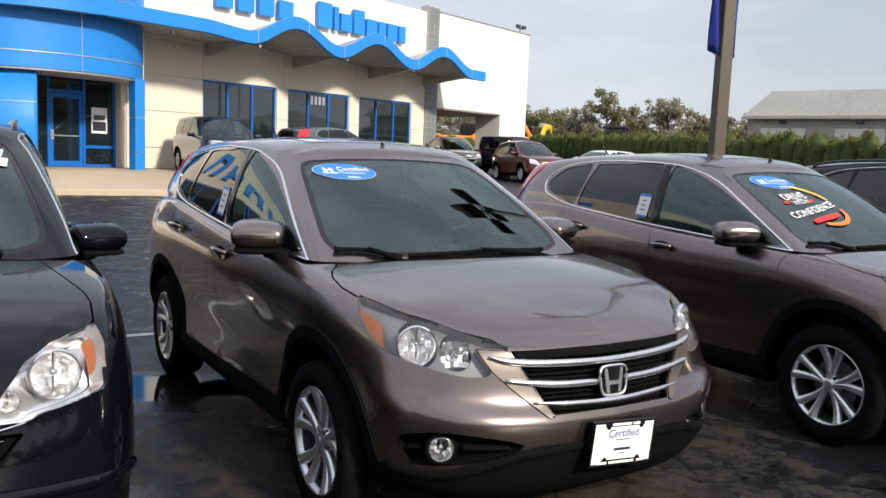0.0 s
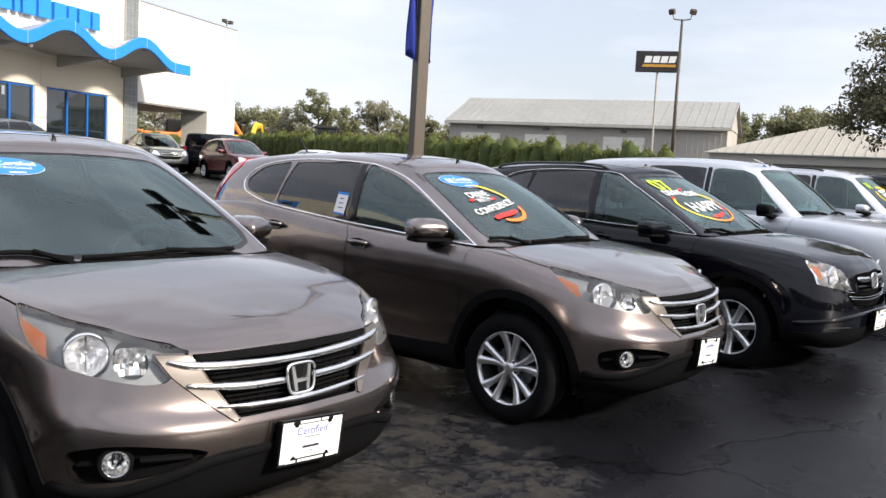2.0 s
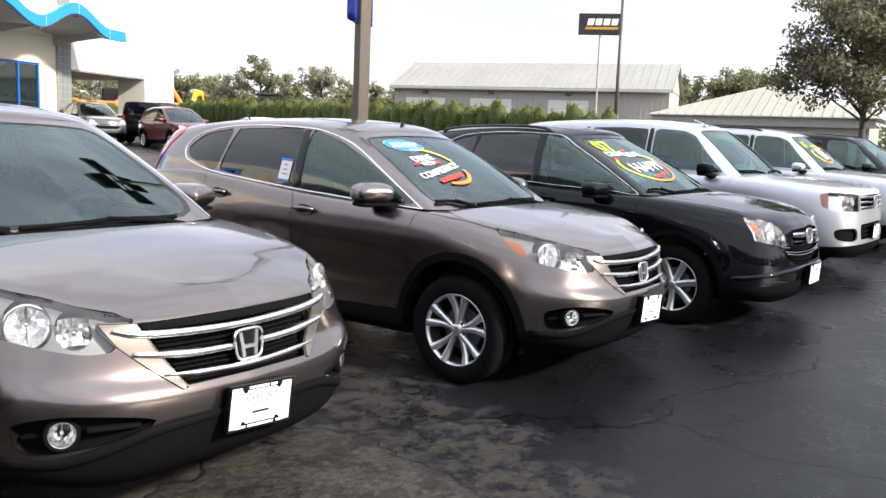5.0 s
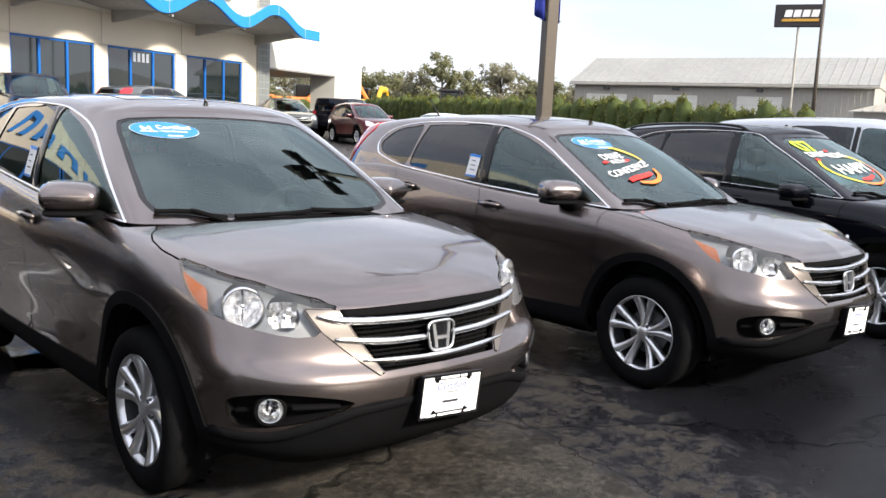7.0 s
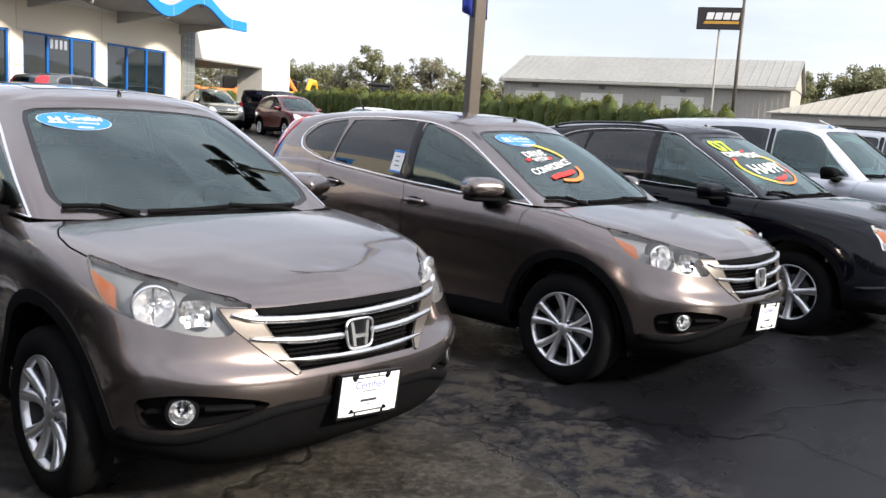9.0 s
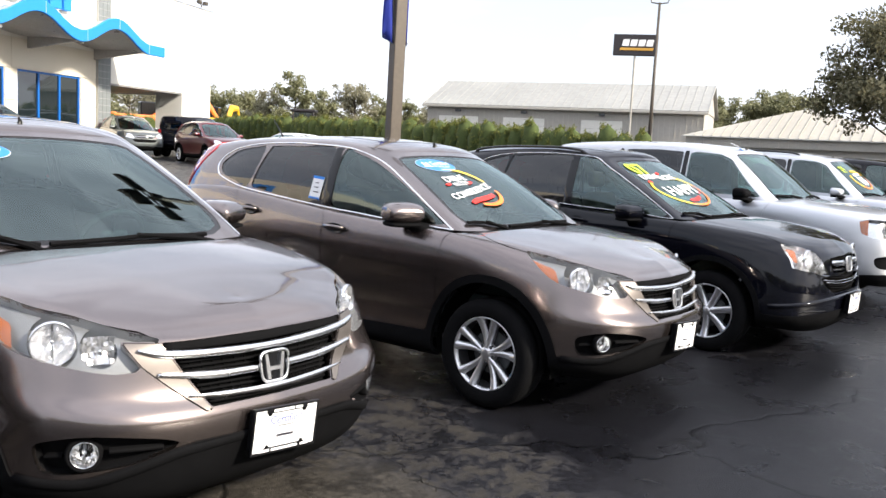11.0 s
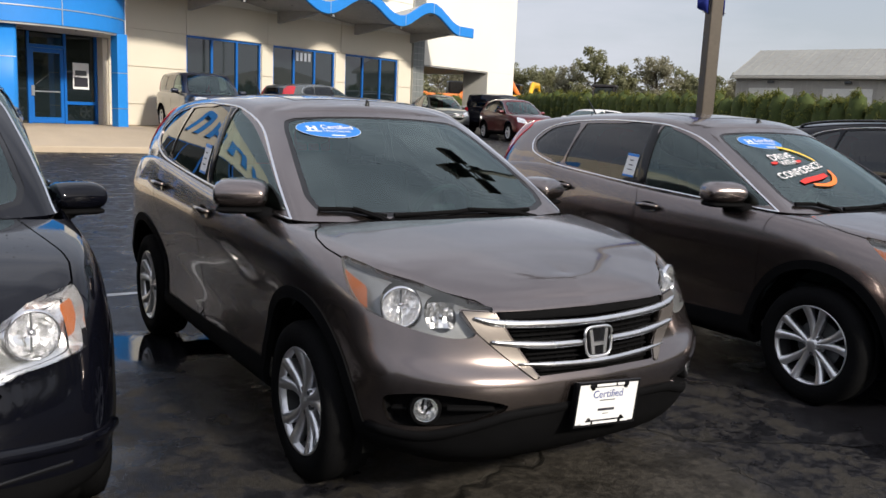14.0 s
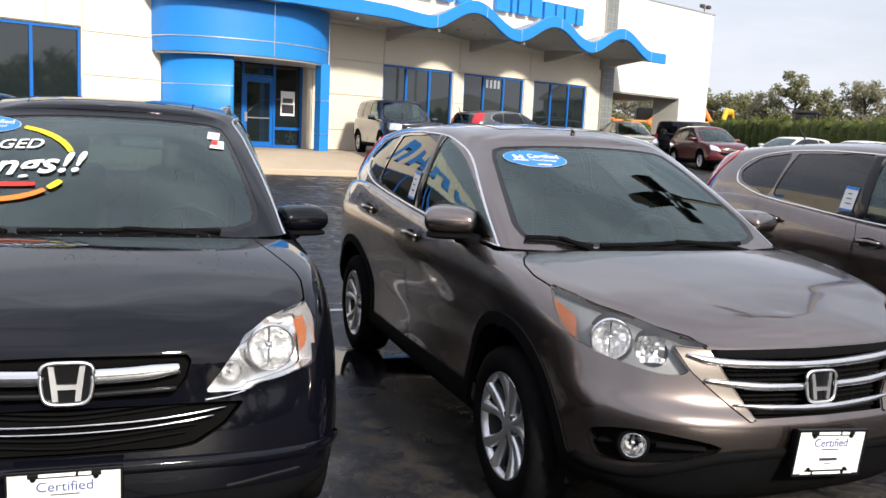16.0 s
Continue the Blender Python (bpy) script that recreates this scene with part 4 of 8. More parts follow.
def ribbon(L, pts, width, depth, name, mat, parent, sink=0.0, both=True, label="", grow=None):
    """A bar lying on the nose along (u, z) points, with a rounded face; it may run over the middle line. grow: width factors."""
    Q = spline(pts, 28)
    P, Nn = [], []
    for u, z in Q:
        p, n, _ = L(abs(u), z)
        s = 1 if u >= 0 else -1
        P.append((p[0] - sink * n[0], s * (p[1] - sink * n[1]), z))
        Nn.append((n[0], s * n[1], n[2]))
    P, Nn = np.array(P), np.array(Nn)
    for k in range(2):
        P[1:-1] = (P[:-2] + 2 * P[1:-1] + P[2:]) / 4
    bm = bmesh.new()
    rings = []
    n = len(P)
    for i in range(n):
        d = Vector(P[min(n - 1, i + 1)] - P[max(0, i - 1)]).normalized()
        up = Vector(Nn[i]).normalized()
        s = d.cross(up).normalized()
        w = width * (1 if grow is None else np.interp(i / (n - 1), np.linspace(0, 1, len(grow)), grow))
        rings.append([bm.verts.new(Vector(P[i]) + s * w / 2 * e + up * depth * h) for e, h in ((-1, -0.8), (-1, 0.2), (-0.7, 0.85), (0, 1.0), (0.7, 0.85), (1, 0.2), (1, -0.8))])
    for A, B in zip(rings, rings[1:]):
        for k in range(6):
            bm.faces.new((A[k], A[k + 1], B[k + 1], B[k]))
    bm.faces.new(rings[0])
    bm.faces.new(list(reversed(rings[-1])))
    bmesh.ops.recalc_face_normals(bm, faces=bm.faces)
    obs = [part(name, bm, mat, parent, label, smooth=True)]
    if both:
        o = obs[0].copy()
        o.data = obs[0].data.copy()
        o.data.transform(Matrix.Diagonal((1, -1, 1, 1)))
        o.data.flip_normals()
        scene.collection.objects.link(o)
        obs.append(o)
    return obs


def emblem(parent, x, z, tilt, size=0.11):
    """A rounded chrome frame with two uprights and a bar."""
    e = new("emblem")
    e.parent = parent
    e.matrix_basis = pose(x, 0, z, 0, tilt, 0)
    w, h = size * 0.52, size * 0.45
    ring = []
    for a in np.linspace(0, 2 * math.pi, 40, endpoint=False):
        c, s = math.cos(a), math.sin(a)
        k = 1 / (abs(c) ** 4.5 + abs(s) ** 4.5) ** (1 / 4.5)
        ring.append((0.012, w * k * c * (1 + 0.10 * s), h * k * s))
    part("surround", tube(bmesh.new(), ring, 0.006, 8, True), EMBLEM_CHROME, e, smooth=True)
    part("backing", prism_x([(y * 0.97, zz * 0.97) for _, y, zz in ring], 0.004), GLOSS_BLACK, e)
    for s in (-1, 1):
        part("upright", prism_x([(s * w * 0.72, h * 0.84), (s * w * 0.50, h * 0.84), (s * w * 0.38, -h * 0.04), (s * w * 0.32, -h * 0.84), (s * w * 0.54, -h * 0.84)], 0.016), EMBLEM_CHROME, e)
    part("crossbar", prism_x([(-w * 0.4, -h * 0.04), (w * 0.4, -h * 0.04), (w * 0.37, -h * 0.28), (-w * 0.37, -h * 0.28)], 0.015), EMBLEM_CHROME, e)
    return e


def prism_x(poly, depth):
    """A polygon in (y, z), depth thick along x."""
    bm = bmesh.new()
    a = [bm.verts.new((0, y, z)) for y, z in poly]
    b = [bm.verts.new((depth, y, z)) for y, z in poly]
    n = len(poly)
    bm.faces.new(a)
    bm.faces.new(b)
    for k in range(n):
        bm.faces.new((a[k], a[(k + 1) % n], b[(k + 1) % n], b[k]))
    bmesh.ops.recalc_face_normals(bm, faces=bm.faces)
    return bm


def dealer_plate(parent, x, z, tilt=0, y=0, lean=0):
    """The dealer's white card in a black plate frame."""
    p = new("dealer_plate")
    p.parent = parent
    p.matrix_basis = pose(x, y, z, lean, tilt, 0)
    part("plate_mount", boxed((-0.03, -0.150, -0.08), (0.004, 0.150, 0.08), 0.006), PLASTIC, p)
    part("card", boxed((0.004, -0.156, -0.082), (0.009, 0.156, 0.082)), STICK_WHITE, p, "white printed card")
    bm = bmesh.new()
    for lo, hi in (((0.0, -0.160, 0.080), (0.014, 0.160, 0.090)), ((0.0, -0.160, -0.090), (0.014, 0.160, -0.080)), ((0.0, -0.160, -0.0795), (0.014, -0.153, 0.0795)), ((0.0, 0.153, -0.0795), (0.014, 0.160, 0.0795)), ((0.0, -0.10, 0.066), (0.0138, 0.10, 0.0797)), ((0.0, -0.10, -0.0797), (0.0138, 0.10, -0.066))):
        box(bm, lo, hi, 0.002)
    part("plate_frame", bm, GLOSS_BLACK, p, "black plate frame with white writing")
    rot = Matrix(((0, 0, 1, 0), (1, 0, 0, 0), (0, 1, 0, 0), (0, 0, 0, 1)))
    lettering("card_writing", "Certified", 0.044, INK_BLUE, p, Matrix.Translation((0.0095, 0, 0.036)) @ rot, 0.0005)
    for zz, w, h, mm in ((0.012, 0.08, 0.004, LAMP_GREY), (-0.026, 0.085, 0.010, INK_DARK), (-0.043, 0.03, 0.003, LAMP_GREY)):
        part("printed_bar", boxed((0.0088, -w / 2, zz - h / 2), (0.0098, w / 2, zz + h / 2)), mm, p)
    for zz in (0.0755, -0.0755):
        for yy, w in ((-0.02, 0.10), (0.055, 0.035)) if zz > 0 else ((-0.10, 0.05), (0.0, 0.13), (0.10, 0.04)):
            part("printed_bar", boxed((0.0135, yy - w / 2, zz - 0.005), (0.0146, yy + w / 2, zz + 0.005)), STICK_WHITE, p)
    for yy in (-0.085, 0.085):
        for zz in (-0.064, 0.064):
            part("screw_cap", spin([(0.0, 0.018), (0.006, 0.017), (0.008, 0.012), (0.008, 0.0)], 10, "z"), PLASTIC, p).matrix_basis = Matrix.Translation((0.0, yy, zz)) @ pose(0, 0, 0, 0, 90, 0)
    return p


def round_lamp(parent, pos, radius, normal, name="headlamp_bowl", ring=True):
    """A bright bowl of many small mirror facets round a shielded bulb."""
    b = new(name)
    b.parent = parent
    b.matrix_basis = frame_from(pos, (0, 1, 0), normal)
    rng = random.Random(int(radius * 1e4))
    bm = bmesh.new()
    prof = [(1.0, 0.008), (0.86, -0.022), (0.68, -0.042), (0.48, -0.058), (0.28, -0.068)]
    n = 18
    rings = []
    for i, (r, z) in enumerate(prof):
        rings.append([(radius * r * math.cos(2 * math.pi * (k + 0.5 * (i % 2)) / n), radius * r * math.sin(2 * math.pi * (k + 0.5 * (i % 2)) / n), z * radius / 0.07 + rng.uniform(-0.006, 0.006)) for k in range(n)])
    for A, B in zip(rings, rings[1:]):
        for k in range(n):
            q = [bm.verts.new(p) for p in (A[k], A[(k + 1) % n], B[(k + 1) % n], B[k])]
            bm.faces.new(q)
    bm.faces.new([bm.verts.new(p) for p in rings[-1]])
    part("reflector", bm, REFLECTOR, b)
    if ring:
        part("bezel", spin([(radius * 1.12, -0.004), (radius * 1.10, 0.012), (radius * 1.02, 0.012), (radius * 0.98, 0.0)], 36, "z"), CHROME, b, smooth=True)
    part("bulb_shield", spin([(0.0, -0.016), (radius * 0.17, -0.019), (radius * 0.20, -0.03), (radius * 0.15, -0.07)], 18, "z"), CHROME, b, smooth=True)
    part("shield_stay", boxed((-0.003, -radius * 0.95, -0.030), (0.003, radius * 0.95, -0.024)), LAMP_GREY, b)
    return b


def beam_block(parent, pos, half_w, half_h, normal):
    """The inner high-beam reflector: stepped rows of bright facets in an oblong cup."""
    b = new("inner_beam")
    b.parent = parent
    b.matrix_basis = frame_from(pos, (0, 1, 0), normal)
    rng = random.Random(9)
    bm = bmesh.new()
    nx, ny = 6, 5
    for i in range(nx):
        for j in range(ny):
            x0, x1 = -half_w + 2 * half_w * i / nx, -half_w + 2 * half_w * (i + 1) / nx
            y0, y1 = -half_h + 2 * half_h * j / ny, -half_h + 2 * half_h * (j + 1) / ny
            dish = lambda x, y: -0.05 + 0.045 * ((x / half_w) ** 2 + (y / half_h) ** 2) / 2
            k = rng.uniform(-0.006, 0.006)
            t = rng.uniform(-0.006, 0.006)
            bm.faces.new([bm.verts.new(p) for p in ((x0, y0, dish(x0, y0) + k), (x1, y0, dish(x1, y0) + t), (x1, y1, dish(x1, y1) - k), (x0, y1, dish(x0, y1) - t))])
    part("reflector", bm, REFLECTOR, b)
    part("beam_bulb", spin([(0.0, 0.004), (0.010, 0.0), (0.012, -0.03)], 14, "z"), CHROME, b, smooth=True)
    return b


def door_mirror(parent, x, y, z, paint_mat, side, fold=0.0, size=1.0):
    mi = new("door_mirror")
    mi.parent = parent
    mi.matrix_basis = pose(x, y * side, z, 0, 0, fold * side) @ Matrix.Diagonal((size, size, size, 1))
    s = side
    for nm, z0, z1, mt, grow in (("mirror_shell", -0.046, 0.085, paint_mat, 1.0), ("mirror_base", -0.064, -0.026, PLASTIC, 0.90)):
        bm = bmesh.new()
        rings = []
        prof = [(-0.055, 0.90), (-0.04, 1.0), (0.02, 0.97), (0.06, 0.86), (0.088, 0.62), (0.10, 0.25)]
        for xx, sc in prof:
            ring = []
            for a in np.linspace(0, 2 * math.pi, 28, endpoint=False):
                c, q = math.cos(a), math.sin(a)
                k = 1 / (abs(c) ** 3.4 + abs(q) ** 3.4) ** (1 / 3.4)
                yy = 0.115 * k * c * (0.75 + 0.25 * sc) * grow
                zz = (z0 + z1) / 2 + (z1 - z0) / 2 * k * q * sc
                ring.append(bm.verts.new((xx * grow + 0.03 * (yy < 0) * 0, s * (0.115 + yy), zz)))
            rings.append(ring)
        for A, B in zip(rings, rings[1:]):
            for k in range(28):
                bm.faces.new((A[k], A[(k + 1) % 28], B[(k + 1) % 28], B[k]))
        bm.faces.new(rings[0])
        bm.faces.new(rings[-1])
        bmesh.ops.recalc_face_normals(bm, faces=bm.faces)
        part(nm, bm, mt, mi, smooth=True)
    part("mirror_glass", boxed((-0.058, min(s * 0.02, s * 0.21), -0.03), (-0.054, max(s * 0.02, s * 0.21), 0.07), 0.001), CHROME, mi)
    part("mirror_arm", tube(bmesh.new(), [(0.03, s * 0.08, -0.045), (0.05, s * 0.0, -0.065), (0.07, -s * 0.07, -0.075)], [0.040, 0.046, 0.052], 10, flat=(1, 0.75)), PLASTIC, mi, smooth=True)
    return mi


def door_handle(parent, x, y, z, mat, side):
    h = new("door_handle")
    h.parent = parent
    h.matrix_basis = pose(x, y * side, z)
    s = side
    part("grip", tube(bmesh.new(), [(-0.10, s * 0.004, 0.0), (-0.075, s * 0.030, 0.003), (0.0, s * 0.036, 0.005), (0.075, s * 0.030, 0.003), (0.10, s * 0.004, 0.0)], [0.010, 0.014, 0.015, 0.014, 0.010], 8, flat=(0.7, 1.1)), mat, h, smooth=True)
    bm = bmesh.new()
    n = 24
    c = bm.verts.new((0.0, s * -0.012, -0.004))
    ring = [bm.verts.new((0.085 * math.cos(2 * math.pi * k / n), s * 0.0035, -0.006 + 0.036 * math.sin(2 * math.pi * k / n))) for k in range(n)]
    for k in range(n):
        bm.faces.new((c, ring[k], ring[(k + 1) % n]))
    part("recess", bm, GLOSS_BLACK, h, smooth=True)
    return h


def wipers(parent, up, S, spans):
    up = upper_sheet(S, 130, 60)
    L = Lookup(up, (1, 2))
    bad = up.V[:, 0] < 0.1
    L.Q = np.where(bad[:, None], 99.0, np.stack([np.abs(up.V[:, 1]), up.V[:, 2]], 1))
    for y0, z0, y1, z1 in spans:
        w = new("wiper")
        w.parent = parent
        P = []
        for f in np.linspace(0, 1, 9):
            y, z = y0 + (y1 - y0) * f, z0 + (z1 - z0) * f + 0.012 * math.sin(math.pi * f)
            p, n, _ = L(abs(y), z)
            P.append((p[0] + 0.014 * n[0], y, p[2] + 0.014 * n[2]))
        part("wiper_blade", tube(bmesh.new(), P, 0.012, 6), PLASTIC, w)
        mid = P[4]
        part("wiper_arm", tube(bmesh.new(), [(P[0][0] + 0.06, P[0][1], P[0][2] - 0.035), (P[1][0] + 0.03, P[1][1], P[1][2] - 0.01), (mid[0] + 0.006, mid[1], mid[2] + 0.010)], [0.019, 0.015, 0.010], 6), PLASTIC, w)


def roof_fin(parent, x, z):
    part("aerial", tube(bmesh.new(), [(x, 0, z - 0.01), (x - 0.03, 0, z + 0.02), (x - 0.16, 0, z + 0.17)], [0.02, 0.008, 0.003], 6), GLOSS_BLACK, parent)


# ---- compact crossover, later model ----
def dress_late(root, S, low, holes, up, paint_mat, detail):
    L = on_nose(S, detail)
    # grille: a dark recess, three bright bars, fine black slats, side plates
    g = holes["grille"]
    gr = new("grille")
    gr.parent = root
    g.moved(-0.045).both().build("grille_mesh", LINER, gr)
    ribbon(L, [(-0.44, 0.848), (-0.22, 0.843), (0, 0.840), (0.22, 0.843), (0.44, 0.848)], 0.046, 0.008, "top_band", PLASTIC, gr, 0.016, both=False)
    for zz, w in ((0.778, 0.38), (0.760, 0.37), (0.742, 0.36), (0.705, 0.33), (0.688, 0.32), (0.672, 0.31), (0.632, 0.28)):
        ribbon(L, [(-w, zz), (0, zz - 0.006), (w, zz)], 0.010, 0.006, "slat", PLASTIC, gr, 0.030, both=False)
    ribbon(L, [(-0.545, 0.832), (-0.40, 0.812), (0, 0.797), (0.40, 0.812), (0.545, 0.832)], 0.031, 0.020, "chrome_bar", BRIGHT_BAR, gr, 0.0, both=False, grow=(0.45, 1, 1, 1, 1, 1, 0.45))
    ribbon(L, [(0.065, 0.720), (0.25, 0.726), (0.475, 0.750)], 0.031, 0.020, "chrome_bar", BRIGHT_BAR, gr, 0.0, grow=(1, 1, 1, 0.45))
    ribbon(L, [(-0.37, 0.664), (-0.2, 0.651), (0, 0.645), (0.2, 0.651), (0.37, 0.664)], 0.026, 0.020, "chrome_bar", BRIGHT_BAR, gr, 0.0, both=False, grow=(0.3, 1, 1, 1, 1, 0.3))
    for k in range(-8, 9):
        u = k * 0.05
        ribbon(L, [(u * 0.8, 0.630), (u * 0.9, 0.72), (u * 1.0, 0.81)], 0.004, 0.003, "mesh_bar", PLASTIC, gr, 0.040, both=False)
    side = holes["grille_side"]
    side.moved(-0.02).both().build("plate_gap", LINER, gr)
    side = side.cut(ring_distance(np.stack([side.U[:, 0], side.V[:, 2]], 1), np.array(S["front_cuts"]["grille_side"])) + 0.0035)[0]
    side.moved(0.004).thick(0.03).build("side_plate", SATIN_SILVER, gr, "satin silver plate beside the grille")
    side.mirrored().moved(0.004).thick(0.03).build("side_plate", SATIN_SILVER, gr, "satin silver plate beside the grille")
    p, n, _ = L(0.0, 0.722)
    emblem(root, p[0] + 0.008, 0.722, -6, 0.128)
    # headlamps
    h = holes["headlamp"]
    for s in (1, -1):
        hl = new("headlamp")
        hl.parent = root
        sh = h if s == 1 else h.mirrored()
        sh.moved(-0.118).build("housing", LAMP_SILVER, hl)
        p, n, _ = L(0.868, 0.876)
        face = h.moved(-0.042)
        face = face.cut(0.078 - np.linalg.norm(np.cross(face.V - (p - n * 0.04), np.array((n[0] + 0.35, n[1] * 0.8, 0)) / np.hypot(n[0] + 0.35, n[1] * 0.8)), axis=1))[0]
        p, n, _ = L(0.685, 0.846)
        face = face.cut(0.058 - np.linalg.norm(np.cross(face.V - (p - n * 0.03), np.array((n[0] + 0.35, n[1] * 0.8, 0)) / np.hypot(n[0] + 0.35, n[1] * 0.8)), axis=1))[0]
        (face if s == 1 else face.mirrored()).build("lamp_mask", LAMP_SILVER, hl, "grey mask round the reflectors")
        inner = h.cut(ring_distance(np.stack([h.U[:, 0], h.V[:, 2]], 1), np.array(S["front_cuts"]["headlamp"])) + 0.004)[0]
        (inner if s == 1 else inner.mirrored()).moved(0.001).build("lens", LENS, hl, "clear curved headlamp lens").visible_shadow = False
        p, n, _ = L(0.868, 0.876)
        q = p - n * 0.040
        round_lamp(hl, (q[0], s * q[1], q[2]), 0.070, (n[0] + 0.35, s * n[1] * 0.8, 0), "main_bowl")
        p, n, _ = L(0.685, 0.846)
        q = p - n * 0.030
        beam_block(hl, (q[0], s * q[1], q[2]), 0.052, 0.050, (n[0] + 0.35, s * n[1] * 0.8, 0))
        am = h.cut(ring_distance(np.stack([h.U[:, 0], h.V[:, 2]], 1), np.array([(1.225, 0.972), (1.043, 0.922), (1.004, 0.840), (1.05, 0.856), (1.13, 0.906)])))[0].moved(-0.02)
        (am if s == 1 else am.mirrored()).build("turn_signal", AMBER, hl, "amber turn signal")
        lip = h.thick(0.118)
        rim_only = Sheet(lip.V, lip.N, lip.U, lip.F[len(h.F):]).tidy()
        rim_only.N *= -1
        rim_only.F = rim_only.F[:, ::-1]
        (rim_only if s == 1 else rim_only.mirrored()).build("bezel", LAMP_SILVER, hl)
    # fog lamps in dark pockets
    fg = holes["fog"]
    for s in (1, -1):
        fo = new("fog_lamp")
        fo.parent = root
        sh = fg if s == 1 else fg.mirrored()
        sh.moved(-0.05).build("pocket", PLASTIC, fo)
        lip = fg.thick(0.05)
        rim_only = Sheet(lip.V, -lip.N, lip.U, lip.F[len(fg.F):, ::-1]).tidy()
        (rim_only if s == 1 else rim_only.mirrored()).build("pocket_edge", PLASTIC, fo)
        p, n, _ = L(0.72, 0.498)
        q = p - n * 0.02
        round_lamp(fo, (q[0], s * q[1], q[2]), 0.042, (n[0] + 0.4, s * n[1], 0), "fog_bowl")
        p2 = p - n * 0.012
        part("fog_lens", spin([(0.0, 0.012), (0.03, 0.009), (0.045, 0.0)], 24, "z"), LENS, fo, smooth=True).matrix_basis = frame_from((p2[0], s * p2[1], p2[2]), (0, 1, 0), (n[0] + 0.4, s * n[1], 0))
        part("fog_ring", spin([(0.062, -0.03), (0.058, 0.0), (0.048, 0.004), (0.046, -0.02)], 26, "z"), PLASTIC, fo, smooth=True).matrix_basis = frame_from((p2[0], s * p2[1], p2[2]), (0, 1, 0), (n[0] + 0.4, s * n[1], 0))
    for s in (1,):
        ribbon(L, [(0.46, 0.505), (0.56, 0.508), (0.64, 0.508)], 0.018, 0.012, "pocket_fin", PLASTIC, root, 0.03)
        ribbon(L, [(0.79, 0.495), (0.83, 0.49), (0.86, 0.485)], 0.014, 0.012, "pocket_fin", PLASTIC, root, 0.03)
    # lower lip with its lighter edge
    ribbon(L, [(-0.97, 0.395), (-0.74, 0.388), (-0.60, 0.424), (-0.45, 0.468), (-0.33, 0.490), (0.33, 0.490), (0.45, 0.468), (0.60, 0.424), (0.74, 0.388), (0.97, 0.395)], 0.040, 0.012, "bumper_lip", PLASTIC, root, -0.007, both=False)
    dealer_plate(root, S["plate"][0], S["plate"][1], S["plate"][2], lean=-4.0)
    for s in (1, -1):
        door_mirror(root, S["mirror"][0], S["mirror"][1], S["mirror"][2], paint_mat, s, 24, 1.12)
        door_handle(root, -0.01, 0.895, 1.005, paint_mat, s)
        door_handle(root, -0.93, 0.897, 1.065, paint_mat, s)
    wipers(root, up, S, ((-0.36, 1.074, -0.66, 1.104), (0.50, 1.084, -0.32, 1.078)))
    roof_fin(root, -1.55, 1.61)
    # tail lamps
    t = holes["tail_lamp"]
    t.moved(0.012).thick(0.03).build("tail_lamp", RED_LENS, root, "red tail lamp")
    t.mirrored().moved(0.012).thick(0.03).build("tail_lamp", RED_LENS, root, "red tail lamp")


